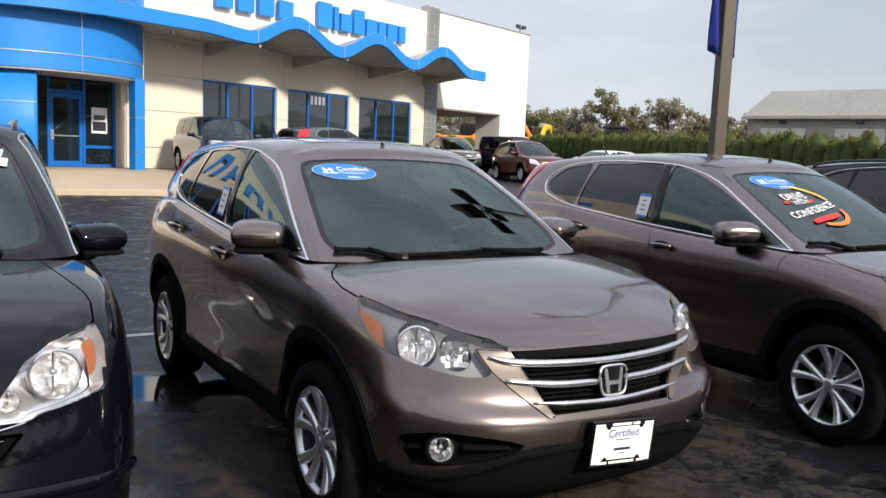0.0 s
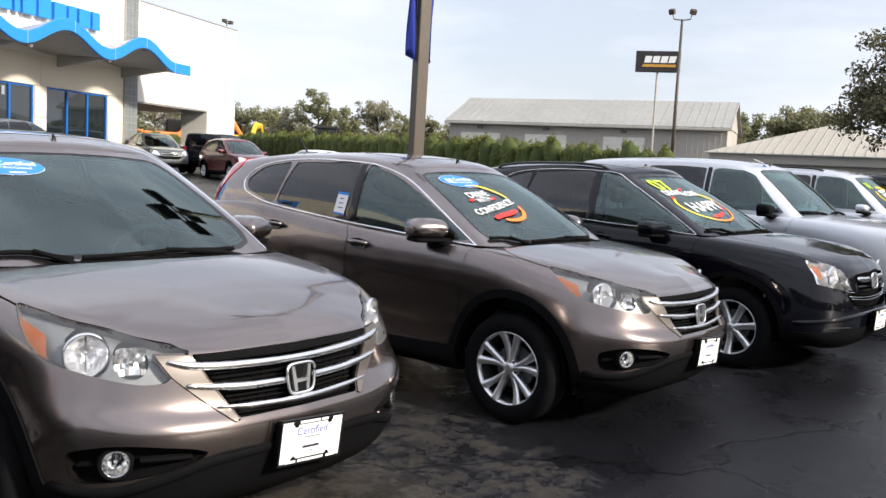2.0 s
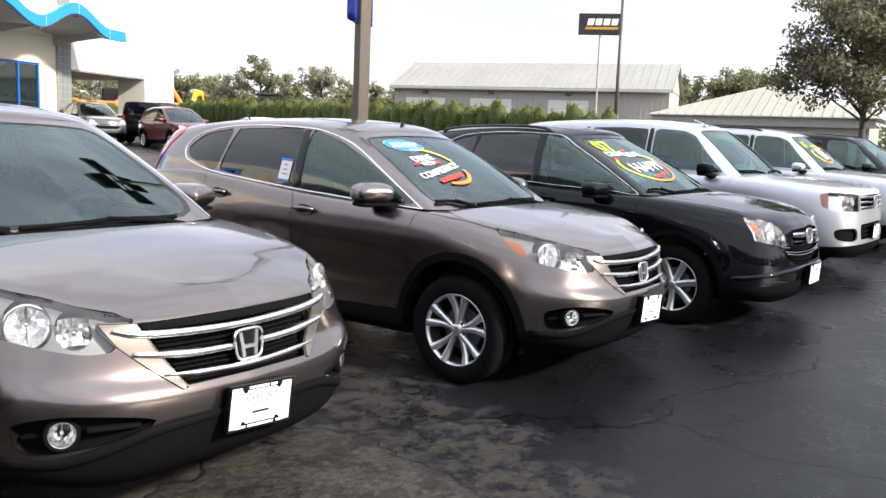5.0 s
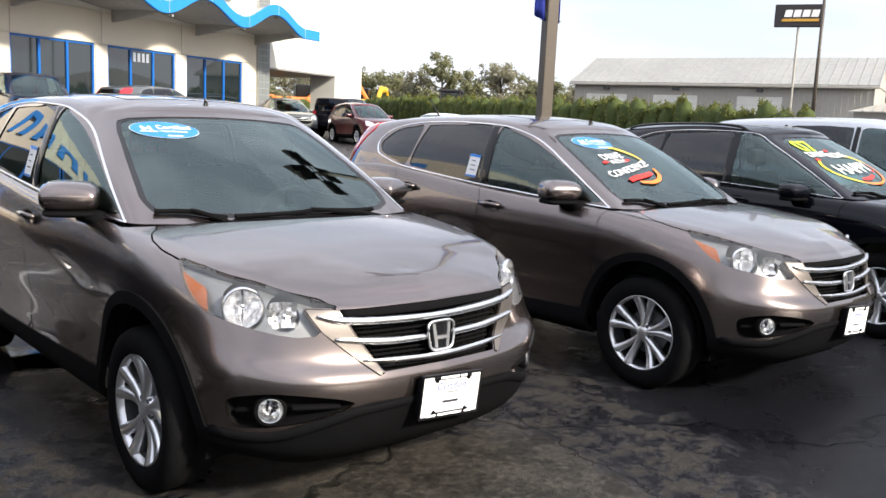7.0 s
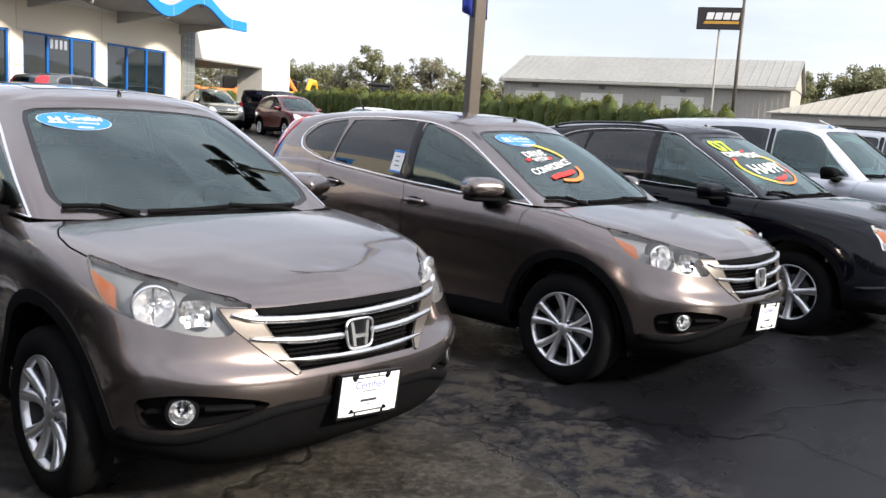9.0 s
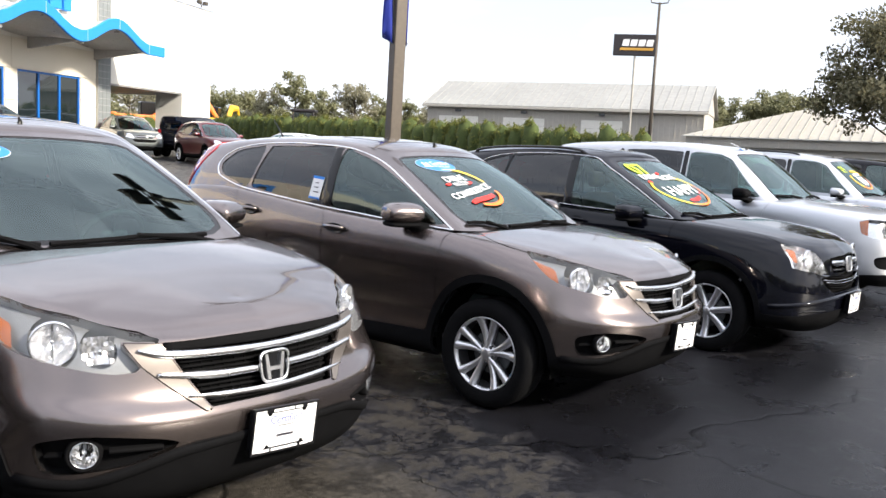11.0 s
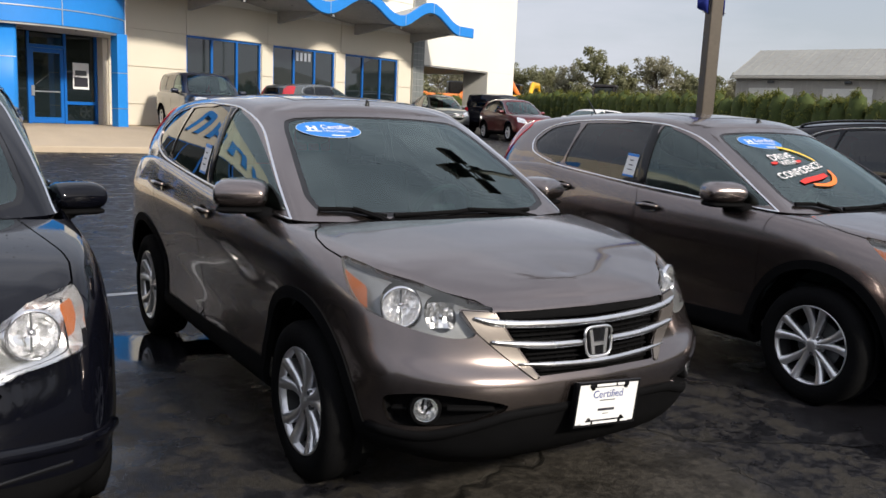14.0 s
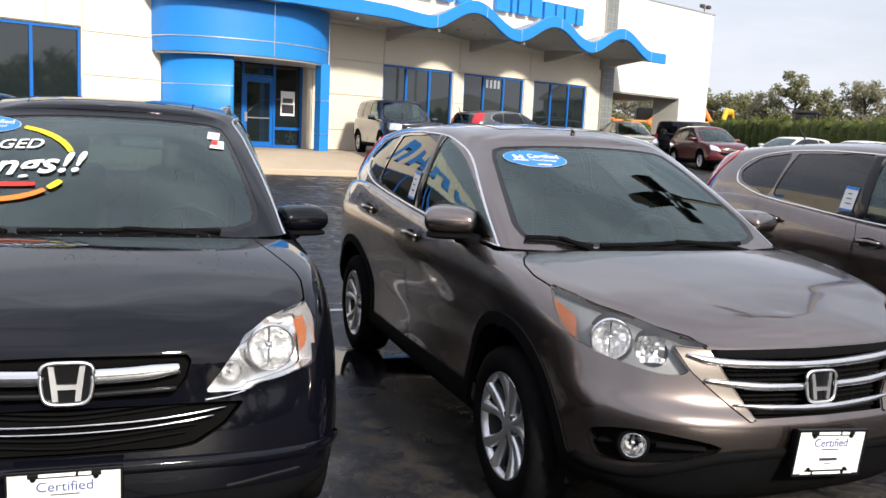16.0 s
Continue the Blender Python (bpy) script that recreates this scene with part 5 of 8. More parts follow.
MK4 = dict(
    plan=[(2.20, 0), (2.175, 0.36), (2.10, 0.60), (1.95, 0.775), (1.70, 0.868), (1.31, 0.905), (0.85, 0.905), (0, 0.905), (-0.85, 0.905), (-1.31, 0.91), (-1.80, 0.875), (-2.13, 0.74), (-2.26, 0.42), (-2.29, 0)],
    rows=[
        ([.22, .22, .23, .26, .28, .27, .25, .25, .26, .30, .34, .36, .38, .38], [.24, .24, .22, .18, .12, .10, .10, .10, .10, .10, .10, .12, .12, .12]),
        ([.31, .31, .32, .34, .34, .33, .31, .31, .32, .36, .42, .45, .47, .47], [.09, .09, .08, .06, .04, .03, .03, .03, .03, .03, .03, .03, .02, .02]),
        ([.44, .44, .45, .46, .46, .45, .43, .43, .44, .48, .54, .58, .60, .60], [.022, .022, .022, .020, .010, .010, .035, .045, .035, .010, 0, 0, 0, 0]),
        ([.585, .587, .60, .615, .61, .60, .58, .58, .60, .62, .66, .70, .72, .72], [-.004, -.004, -.008, -.008, .0, .010, .040, .050, .040, .010, 0, 0, .02, .02]),
        ([.675, .677, .69, .715, .74, .76, .74, .74, .77, .80, .84, .88, .88, .88], [.046, .046, .046, .030, .005, .0, .020, .025, .015, .0, .0, .01, .02, .02]),
        ([.80, .80, .81, .84, .88, .91, .90, .91, .95, .98, 1.0, 1.03, 1.02, 1.02], [.070, .073, .080, .075, .030, .010, .010, .010, .005, .010, .01, .03, .04, .04]),
        ([.855, .857, .865, .90, .955, 1.00, 1.02, 1.06, 1.12, 1.15, 1.13, 1.12, 1.10, 1.10], [.085, .090, .112, .130, .085, .050, .040, .045, .045, .050, .05, .05, .05, .05]),
        ([.885, .888, .90, .935, .99, 1.035, 1.065, 1.105, 1.175, 1.21, 1.19, 1.15, 1.12, 1.12], [.120, .130, .160, .190, .150, .110, .085, .085, .085, .090, .09, .09, .06, .06]),
    ],
    deck=[(-2.0, 1.1), (0.9, 1.11), (1.0, 1.105), (1.2, 1.088), (1.5, 1.048), (1.8, 0.990), (1.95, 0.950), (2.1, 0.90)], deck_x=(-2.0, 1.93), deck_pull=(0.93, 0.0),
    crown=[(0.12, 0.25), (0.30, 0.52), (0.60, 0.84), (1.0, 1.0)], edge_v=7 / 11, hood_v=0.535,
    belt=[(1.12, 0, 1.06), (1.09, 0.35, 1.06), (1.03, 0.62, 1.065), (0.97, 0.772, 1.07), (0.70, 0.812, 1.075), (0, 0.818, 1.105), (-0.9, 0.815, 1.175), (-1.5, 0.795, 1.20), (-1.95, 0.72, 1.15), (-2.18, 0.42, 1.12), (-2.22, 0, 1.12)],
    rail=[(0.26, 0, 1.548), (0.24, 0.29, 1.543), (0.19, 0.51, 1.53), (0.13, 0.605, 1.53), (-0.02, 0.638, 1.570), (-0.42, 0.655, 1.600), (-1.0, 0.642, 1.590), (-1.5, 0.61, 1.555), (-1.86, 0.55, 1.51), (-2.0, 0.33, 1.51), (-2.03, 0, 1.515)],
    bulge=[.035, .035, .03, .02, .02, .025, .025, .025, .03, .04, .04],
    roof=[(-1.95, 1.54), (-1.5, 1.605), (-1.0, 1.64), (-0.45, 1.652), (0.0, 1.628), (0.15, 1.595), (0.25, 1.56)], roof_x=(-1.85, 0.12),
    arch_r=0.425, axles=(1.31, -1.31), axle_z=0.36, arch_squash=1.0, floor_z=0.22, cowl=(1.215, 0.32),
    clad_z=[(0, .500), (0.33, .510), (0.45, .483), (0.60, .438), (0.75, .400), (0.95, .405), (1.4, .42), (3.0, .385), (5.4, .44), (6.4, .56)], clad_w=0.052,
    front_cuts={
        "grille": [(-0.1, 0.622), (0.29, 0.622), (0.325, 0.675), (0.42, 0.81), (0.455, 0.856), (-0.1, 0.856)],
        "grille_side": [(0.60, 0.861), (0.53, 0.778), (0.42, 0.690), (0.31, 0.606), (0.28, 0.612), (0.293, 0.620), (0.328, 0.673), (0.423, 0.808), (0.458, 0.856)],
        "headlamp": [(1.27, 1.003), (1.12, 0.985), (0.99, 0.963), (0.88, 0.945), (0.77, 0.925), (0.66, 0.908), (0.57, 0.893), (0.452, 0.868), (0.458, 0.860), (0.604, 0.864), (0.565, 0.815), (0.528, 0.774), (0.56, 0.764), (0.625, 0.762), (0.70, 0.772), (0.77, 0.785), (0.90, 0.810), (1.0, 0.835), (1.06, 0.862), (1.11, 0.895), (1.18, 0.945), (1.23, 0.98)],
        "fog": [(0.885, 0.515), (0.845, 0.548), (0.70, 0.572), (0.51, 0.550), (0.41, 0.517), (0.46, 0.490), (0.60, 0.452), (0.80, 0.428), (0.87, 0.440)],
        "tail_lamp": [(5.42, 0.92), (5.30, 1.02), (5.20, 1.20), (5.45, 1.25), (5.65, 1.20), (5.68, 1.0), (5.6, 0.92)],
    }, round=("fog", "tail_lamp"),
    hood=[(2.2, 0), (2.2, 0.44), (2.06, 0.444), (2.00, 0.480), (1.95, 0.537), (1.897, 0.592), (1.827, 0.668), (1.706, 0.758), (1.60, 0.790), (1.52, 0.806), (1.40, 0.818), (1.275, 0.804), (1.19, 0.770), (1.12, 0.715), (1.0, 0.67), (0.86, 0.66), (0.86, 0)],
    doors=[("front_door", [(0.93, 1.2), (0.93, 1.0), (0.91, 0.8), (0.88, 0.55), (0.80, 0.40), (0.5, 0.385), (0.0, 0.385), (-0.13, 0.42), (-0.14, 0.7), (-0.14, 1.0), (-0.14, 1.3)]),
           ("rear_door", [(-0.15, 1.3), (-0.15, 1.0), (-0.15, 0.7), (-0.14, 0.42), (-0.2, 0.385), (-0.5, 0.385), (-0.72, 0.42), (-0.80, 0.60), (-0.93, 0.85), (-1.08, 0.98), (-1.12, 1.15), (-1.1, 1.35)])],
    bumper_line=[(1.02, 0.838), (1.08, 0.812), (1.16, 0.775)],
    side_glass=[("front_window", [(0.87, 1.10), (0.74, 1.185), (0.46, 1.338), (0.19, 1.462), (-0.03, 1.528), (-0.14, 1.535), (-0.14, 1.145), (0.4, 1.106)], GLASS),
                ("rear_window", [(-0.21, 1.15), (-0.22, 1.545), (-0.55, 1.556), (-0.88, 1.545), (-0.94, 1.51), (-1.02, 1.24), (-0.95, 1.215), (-0.6, 1.175)], GLASS_DARK),
                ("quarter_window", [(-1.06, 1.235), (-0.99, 1.52), (-1.10, 1.530), (-1.31, 1.495), (-1.43, 1.42), (-1.465, 1.37), (-1.40, 1.305), (-1.2, 1.250)], GLASS_DARK)],
    chrome_line=[(0.96, 1.074), (0.888, 1.110), (0.752, 1.198), (0.476, 1.353), (0.207, 1.480), (-0.053, 1.548), (-0.20, 1.564), (-0.50, 1.575), (-0.766, 1.574), (-1.05, 1.556), (-1.324, 1.517), (-1.46, 1.45), (-1.512, 1.383), (-1.49, 1.325), (-1.425, 1.280), (-1.25, 1.236), (-1.043, 1.198), (-0.6, 1.155), (0.0, 1.110), (0.6, 1.080), (0.92, 1.066)],
    pillars=[(-0.178, 1.13, -0.188, 1.555, 0.085)],
    screen=[(-0.1, 0.032), (0.50, 0.034), (0.566, 0.048), (0.585, 0.08), (0.578, 0.2), (0.565, 0.33), (0.545, 0.385), (0.50, 0.405), (0.2, 0.415), (-0.1, 0.418)], side_u=0.695,
    tail_glass=[(-0.1, 1.18), (0.5, 1.18), (0.46, 1.45), (-0.1, 1.47)], tail_x=-1.8,
    sunroof=[(0.02, -0.1), (0.02, 0.40), (-0.45, 0.42), (-0.45, -0.1)],
    tyre_r=0.342, rim_r=0.233, tyre_w=0.225, track=0.785, wheel_style="split", cabin_lift=0.0, belt_z=1.10, plate=(2.225, 0.496, 3), mirror=(0.67, 0.785, 1.135), pillar_lamp=[(-1.70, 1.52), (-1.78, 1.40), (-1.90, 1.22), (-2.02, 1.12), (-2.3, 1.12), (-2.2, 1.35), (-2.0, 1.56)], dress=dress_late,
)


# ---- compact crossover, earlier model ----
def dress_early(root, S, low, holes, up, paint_mat, detail):
    L = on_nose(S, detail)
    gr = new("grille")
    gr.parent = root
    holes["grille"].moved(-0.040).both().build("grille_back", LINER, gr)
    ribbon(L, [(0.066, 0.803), (0.20, 0.806), (0.325, 0.816)], 0.050, 0.018, "chrome_bar", CHROME, gr, 0.0, grow=(1, 1, 1, 0.7))
    ribbon(L, [(-0.31, 0.752), (-0.15, 0.748), (0, 0.746), (0.15, 0.748), (0.31, 0.752)], 0.020, 0.014, "grille_bar", GLOSS_BLACK, gr, 0.01, both=False)
    lo = new("lower_grille")
    lo.parent = root
    holes["lower_grille"].moved(-0.045).both().build("grille_back", LINER, lo)
    for z0, w in ((0.660, 0.47), (0.638, 0.43)):
        ribbon(L, [(-w, z0 + 0.02), (-w * 0.5, z0), (0, z0 - 0.004), (w * 0.5, z0), (w, z0 + 0.02)], 0.008, 0.010, "bright_line", CHROME, lo, 0.012, both=False)
    ribbon(L, [(0.40, 0.711), (0.47, 0.716), (0.53, 0.725)], 0.008, 0.008, "bright_line", CHROME, lo, 0.0)
    for z0, w in ((0.690, 0.34), (0.675, 0.34), (0.612, 0.38), (0.590, 0.34)):
        ribbon(L, [(-w, z0 + 0.02), (0, z0 - 0.004), (w, z0 + 0.02)], 0.010, 0.008, "slat", PLASTIC, lo, 0.03, both=False)
    p, n, _ = L(0.0, 0.79)
    emblem(root, p[0] + 0.010, 0.790, -8, 0.138)
    h = holes["headlamp"]
    for s in (1, -1):
        hl = new("headlamp")
        hl.parent = root
        sh = h if s == 1 else h.mirrored()
        sh.moved(-0.075).build("housing", REFLECTOR, hl, "bright reflector housing")
        sh.moved(0.001).build("lens", LENS, hl, "clear headlamp lens").visible_shadow = False
        for (u, z, r, sink, nm) in S["bowls"]:
            p, n, _ = L(u, z)
            q = p - n * sink
            nn = (n[0] + 0.6, s * n[1] * 0.5, 0)
            round_lamp(hl, (q[0], s * q[1], q[2]), r, nn, nm)
        am = h.cut(ring_distance(np.stack([h.U[:, 0], h.V[:, 2]], 1), np.array(S["amber"])))[0].moved(-0.018)
        (am if s == 1 else am.mirrored()).build("turn_signal", AMBER, hl, "amber turn signal")
        lip = h.thick(0.07)
        rim_only = Sheet(lip.V, -lip.N, lip.U, lip.F[len(h.F):, ::-1]).tidy()
        (rim_only if s == 1 else rim_only.mirrored()).build("bezel", REFLECTOR, hl)
    for s in (1, -1):
        if "fog" in holes:
            fg = holes["fog"]
            sh = fg if s == 1 else fg.mirrored()
            sh.moved(-0.03).build("bumper_pocket", PLASTIC, root)
        door_mirror(root, S["mirror"][0], S["mirror"][1], S["mirror"][2], paint_mat, s, 12, 1.05)
        door_handle(root, -0.01, 0.895, 1.005, paint_mat, s)
        door_handle(root, -0.93, 0.897, 1.045, paint_mat, s)
        rail = [(x, s * y, z) for x, y, z in spline([(-0.12, 0.60, 1.612), (-0.22, 0.605, 1.652), (-0.5, 0.615, 1.668), (-1.1, 0.605, 1.653), (-1.45, 0.58, 1.615), (-1.52, 0.57, 1.57)], 16)]
        part("roof_rail", tube(bmesh.new(), rail, 0.013, 8), GLOSS_BLACK, root, smooth=True)
    ribbon(L, [(-1.0, 0.46), (-0.6, 0.505), (-0.25, 0.525), (0.25, 0.525), (0.6, 0.505), (1.0, 0.46)], 0.045, 0.022, "bumper_ledge", paint_mat, root, 0.0, both=False)
    for s in (1, -1):
        ribbon(L, [(s * 0.46, 0.425), (s * 0.60, 0.432), (s * 0.72, 0.43)], 0.016, 0.006, "bumper_insert", GLOSS_BLACK, root, 0.0, both=False)
    dealer_plate(root, S["plate"][0], S["plate"][1], S["plate"][2])
    wipers(root, up, S, ((-0.34, 1.090, -0.66, 1.118), (0.50, 1.098, -0.30, 1.092)))
    for k, t in (("tail_lamp", holes["tail_lamp"]),):
        t.moved(0.012).thick(0.03).build("tail_lamp", RED_LENS, root, "red tail lamp")
        t.mirrored().moved(0.012).thick(0.03).build("tail_lamp", RED_LENS, root, "red tail lamp")


MK3 = dict(MK4)
MK3.update(dict(
    plan=[(2.18, 0), (2.16, 0.36), (2.10, 0.61), (1.97, 0.805), (1.70, 0.890), (1.31, 0.912), (0.85, 0.905), (0, 0.905), (-0.85, 0.905), (-1.31, 0.91), (-1.80, 0.875), (-2.13, 0.74), (-2.26, 0.42), (-2.29, 0)],
    rows=[
        ([.24, .24, .25, .27, .28, .27, .25, .25, .26, .30, .34, .36, .38, .38], [.12, .12, .12, .12, .10, .10, .10, .10, .10, .10, .10, .12, .12, .12]),
        ([.33, .33, .34, .35, .34, .33, .31, .31, .32, .36, .42, .45, .47, .47], [.02, .02, .02, .02, .03, .03, .03, .03, .03, .03, .03, .03, .02, .02]),
        ([.46, .46, .47, .47, .46, .45, .43, .43, .44, .48, .54, .58, .60, .60], [-.01, -.01, -.005, .0, .0, .010, .035, .040, .035, .010, 0, 0, 0, 0]),
        ([.59, .59, .60, .60, .61, .60, .58, .58, .60, .62, .66, .70, .72, .72], [.0, .0, .0, .0, .0, .010, .035, .040, .035, .010, 0, 0, .02, .02]),
        ([.72, .72, .73, .74, .76, .77, .74, .74, .77, .80, .84, .88, .88, .88], [.025, .025, .03, .02, .005, .0, .020, .025, .015, .0, .0, .01, .02, .02]),
        ([.84, .84, .85, .87, .90, .92, .90, .91, .94, .97, 1.0, 1.03, 1.02, 1.02], [.040, .045, .055, .060, .030, .010, .010, .010, .005, .010, .01, .03, .04, .04]),
        ([.885, .888, .905, .945, .985, 1.02, 1.03, 1.05, 1.09, 1.12, 1.12, 1.12, 1.10, 1.10], [.060, .068, .090, .115, .080, .050, .040, .045, .045, .050, .05, .05, .05, .05]),
        ([.925, .930, .950, .980, 1.02, 1.055, 1.075, 1.095, 1.135, 1.16, 1.17, 1.15, 1.12, 1.12], [.105, .115, .145, .180, .145, .110, .085, .085, .085, .090, .09, .09, .06, .06]),
    ],
    deck=[(-2.0, 1.1), (0.9, 1.13), (1.0, 1.125), (1.2, 1.108), (1.5, 1.072), (1.8, 1.025), (1.95, 0.990), (2.1, 0.95)],
    belt=[(1.10, 0, 1.075), (1.07, 0.35, 1.075), (1.00, 0.62, 1.08), (0.93, 0.778, 1.085), (0.70, 0.812, 1.085), (0, 0.818, 1.10), (-0.9, 0.815, 1.14), (-1.5, 0.795, 1.17), (-1.95, 0.72, 1.15), (-2.18, 0.42, 1.12), (-2.22, 0, 1.12)],
    rail=[(0.16, 0, 1.595), (0.14, 0.29, 1.59), (0.09, 0.51, 1.575), (0.03, 0.61, 1.57), (-0.12, 0.645, 1.605), (-0.48, 0.66, 1.635), (-1.0, 0.645, 1.62), (-1.5, 0.61, 1.575), (-1.86, 0.55, 1.53), (-2.0, 0.33, 1.53), (-2.03, 0, 1.535)],
    roof=[(-1.95, 1.56), (-1.5, 1.64), (-1.0, 1.675), (-0.45, 1.687), (0.0, 1.665), (0.15, 1.63), (0.25, 1.59)],
    clad_z=[(0, .42), (0.35, .42), (0.7, .40), (0.95, .39), (1.4, .42), (3.0, .385), (5.4, .44), (6.4, .56)], clad_w=0.045, arch_r=0.415,
    front_cuts={
        "grille": [(-0.1, 0.728), (0.30, 0.728), (0.345, 0.780), (0.362, 0.835), (0.352, 0.856), (-0.1, 0.866)],
        "lower_grille": [(-0.1, 0.570), (0.29, 0.568), (0.365, 0.575), (0.464, 0.630), (0.528, 0.696), (0.36, 0.705), (-0.1, 0.712)],
        "headlamp": [(0.40, 0.733), (0.482, 0.829), (0.546, 0.896), (0.66, 0.936), (0.797, 0.955), (0.935, 0.965), (0.905, 0.91), (0.862, 0.863), (0.835, 0.781), (0.675, 0.754), (0.573, 0.741), (0.545, 0.726)],
        "tail_lamp": [(5.42, 0.92), (5.30, 1.02), (5.20, 1.20), (5.45, 1.25), (5.65, 1.20), (5.68, 1.0), (5.6, 0.92)],
    }, round=("tail_lamp",),
    bowls=((0.648, 0.851, 0.072, 0.02, "main_bowl"), (0.492, 0.794, 0.030, 0.015, "side_bowl")), amber=[(0.80, 0.925), (0.885, 0.938), (0.852, 0.88), (0.812, 0.835), (0.775, 0.822), (0.785, 0.87)],
    bumper_line=[(1.14, 0.83), (1.2, 0.79), (1.25, 0.76)],
    side_glass=[("front_window", [(0.84, 1.115), (0.55, 1.43), (0.28, 1.53), (-0.05, 1.585), (-0.16, 1.57), (-0.14, 1.145), (0.4, 1.125)], GLASS),
                ("rear_window", [(-0.21, 1.15), (-0.22, 1.58), (-0.55, 1.588), (-0.88, 1.57), (-0.94, 1.54), (-1.0, 1.20), (-0.93, 1.18), (-0.6, 1.16)], GLASS_DARK),
                ("quarter_window", [(-1.05, 1.205), (-0.98, 1.54), (-1.1, 1.545), (-1.34, 1.465), (-1.45, 1.33), (-1.43, 1.25), (-1.25, 1.215)], GLASS_DARK)],
    chrome_line=[(0.90, 1.09), (0.72, 1.31), (0.45, 1.485), (0.15, 1.57), (-0.15, 1.60), (-0.55, 1.605), (-0.95, 1.585), (-1.25, 1.53), (-1.43, 1.42), (-1.49, 1.30), (-1.46, 1.225), (-1.2, 1.19), (-0.6, 1.145), (0.0, 1.118), (0.6, 1.10), (0.86, 1.083)],
    hood=[(2.2, 0), (2.2, 0.45), (2.12, 0.50), (2.0, 0.62), (1.91, 0.71), (1.826, 0.748), (1.70, 0.754), (1.60, 0.742), (1.28, 0.667), (1.1, 0.63), (0.86, 0.62), (0.86, 0)],
    trim_w=0.009, wheel_style="seven", mirror=(0.56, 0.80, 1.10), plate=(2.235, 0.470, 3), dress=dress_early,
))


# ---- large boxy crossover, and cars farther off ----
def dress_big(root, S, low, holes, up, paint_mat, detail):
    L = on_nose(S, detail)
    gr = new("grille")
    gr.parent = root
    holes["grille"].moved(-0.04).both().build("grille_back", LINER, gr)
    for z0, w in ((1.0, 0.50), (0.945, 0.50), (0.885, 0.49)):
        ribbon(L, [(-w, z0 + 0.006), (0, z0), (w, z0 + 0.006)], 0.030, 0.016, "chrome_bar", CHROME, gr, 0.0, both=False)
    lg = new("lower_grille")
    lg.parent = root
    holes["lower_grille"].moved(-0.04).both().build("grille_back", LINER, lg)
    for z0 in (0.56, 0.61, 0.66):
        ribbon(L, [(-0.5, z0), (0, z0), (0.5, z0)], 0.012, 0.008, "slat", PLASTIC, lg, 0.02, both=False)
    p, n, _ = L(0.0, 0.945)
    emblem(root, p[0] + 0.012, 0.945, -4, 0.15)
    h = holes["headlamp"]
    for s in (1, -1):
        hl = new("headlamp")
        hl.parent = root
        sh = h if s == 1 else h.mirrored()
        sh.moved(-0.07).build("housing", REFLECTOR, hl, "bright reflector housing")
        sh.moved(0.001).build("lens", LENS, hl, "clear headlamp lens").visible_shadow = False
        p, n, _ = L(0.70, 0.955)
        q = p - n * 0.02
        round_lamp(hl, (q[0], s * q[1], q[2]), 0.055, (n[0] + 0.6, s * n[1] * 0.5, 0), "main_bowl")
        am = h.cut(1.03 - h.U[:, 0])[0].moved(-0.012)
        (am if s == 1 else am.mirrored()).build("turn_signal", AMBER, hl, "amber turn signal")
        lip = h.thick(0.06)
        rim_only = Sheet(lip.V, -lip.N, lip.U, lip.F[len(h.F):, ::-1]).tidy()
        (rim_only if s == 1 else rim_only.mirrored()).build("bezel", GLOSS_BLACK, hl)
        fg = holes["fog"]
        sh = fg if s == 1 else fg.mirrored()
        sh.moved(-0.04).build("bumper_pocket", PLASTIC, root)
        door_mirror(root, S["mirror"][0], S["mirror"][1], S["mirror"][2], PLASTIC if S.get("dark_mirror") else paint_mat, s)
        door_handle(root, -0.05, 0.975, 1.06, paint_mat, s)
        door_handle(root, -1.0, 0.975, 1.06, paint_mat, s)
        if S.get("dark_mirror"):
            continue
        rail = [(x, s * y, z) for x, y, z in spline([(-0.1, 0.67, 1.80), (-0.25, 0.68, 1.838), (-0.8, 0.69, 1.85), (-1.6, 0.68, 1.84), (-1.85, 0.66, 1.79)], 14)]
        part("roof_rail", tube(bmesh.new(), rail, 0.016, 8), GLOSS_BLACK, root, smooth=True)
    dealer_plate(root, 2.365, 0.60, 2)
    wipers(root, up, S, ((0.70, 1.225, 0.02, 1.20), (-0.10, 1.21, -0.72, 1.235)))
    for sd in (1, -1):
        t = holes["tail_lamp"] if sd == 1 else holes["tail_lamp"].mirrored()
        t.moved(0.012).thick(0.03).build("tail_lamp", RED_LENS, root, "red tail lamp")


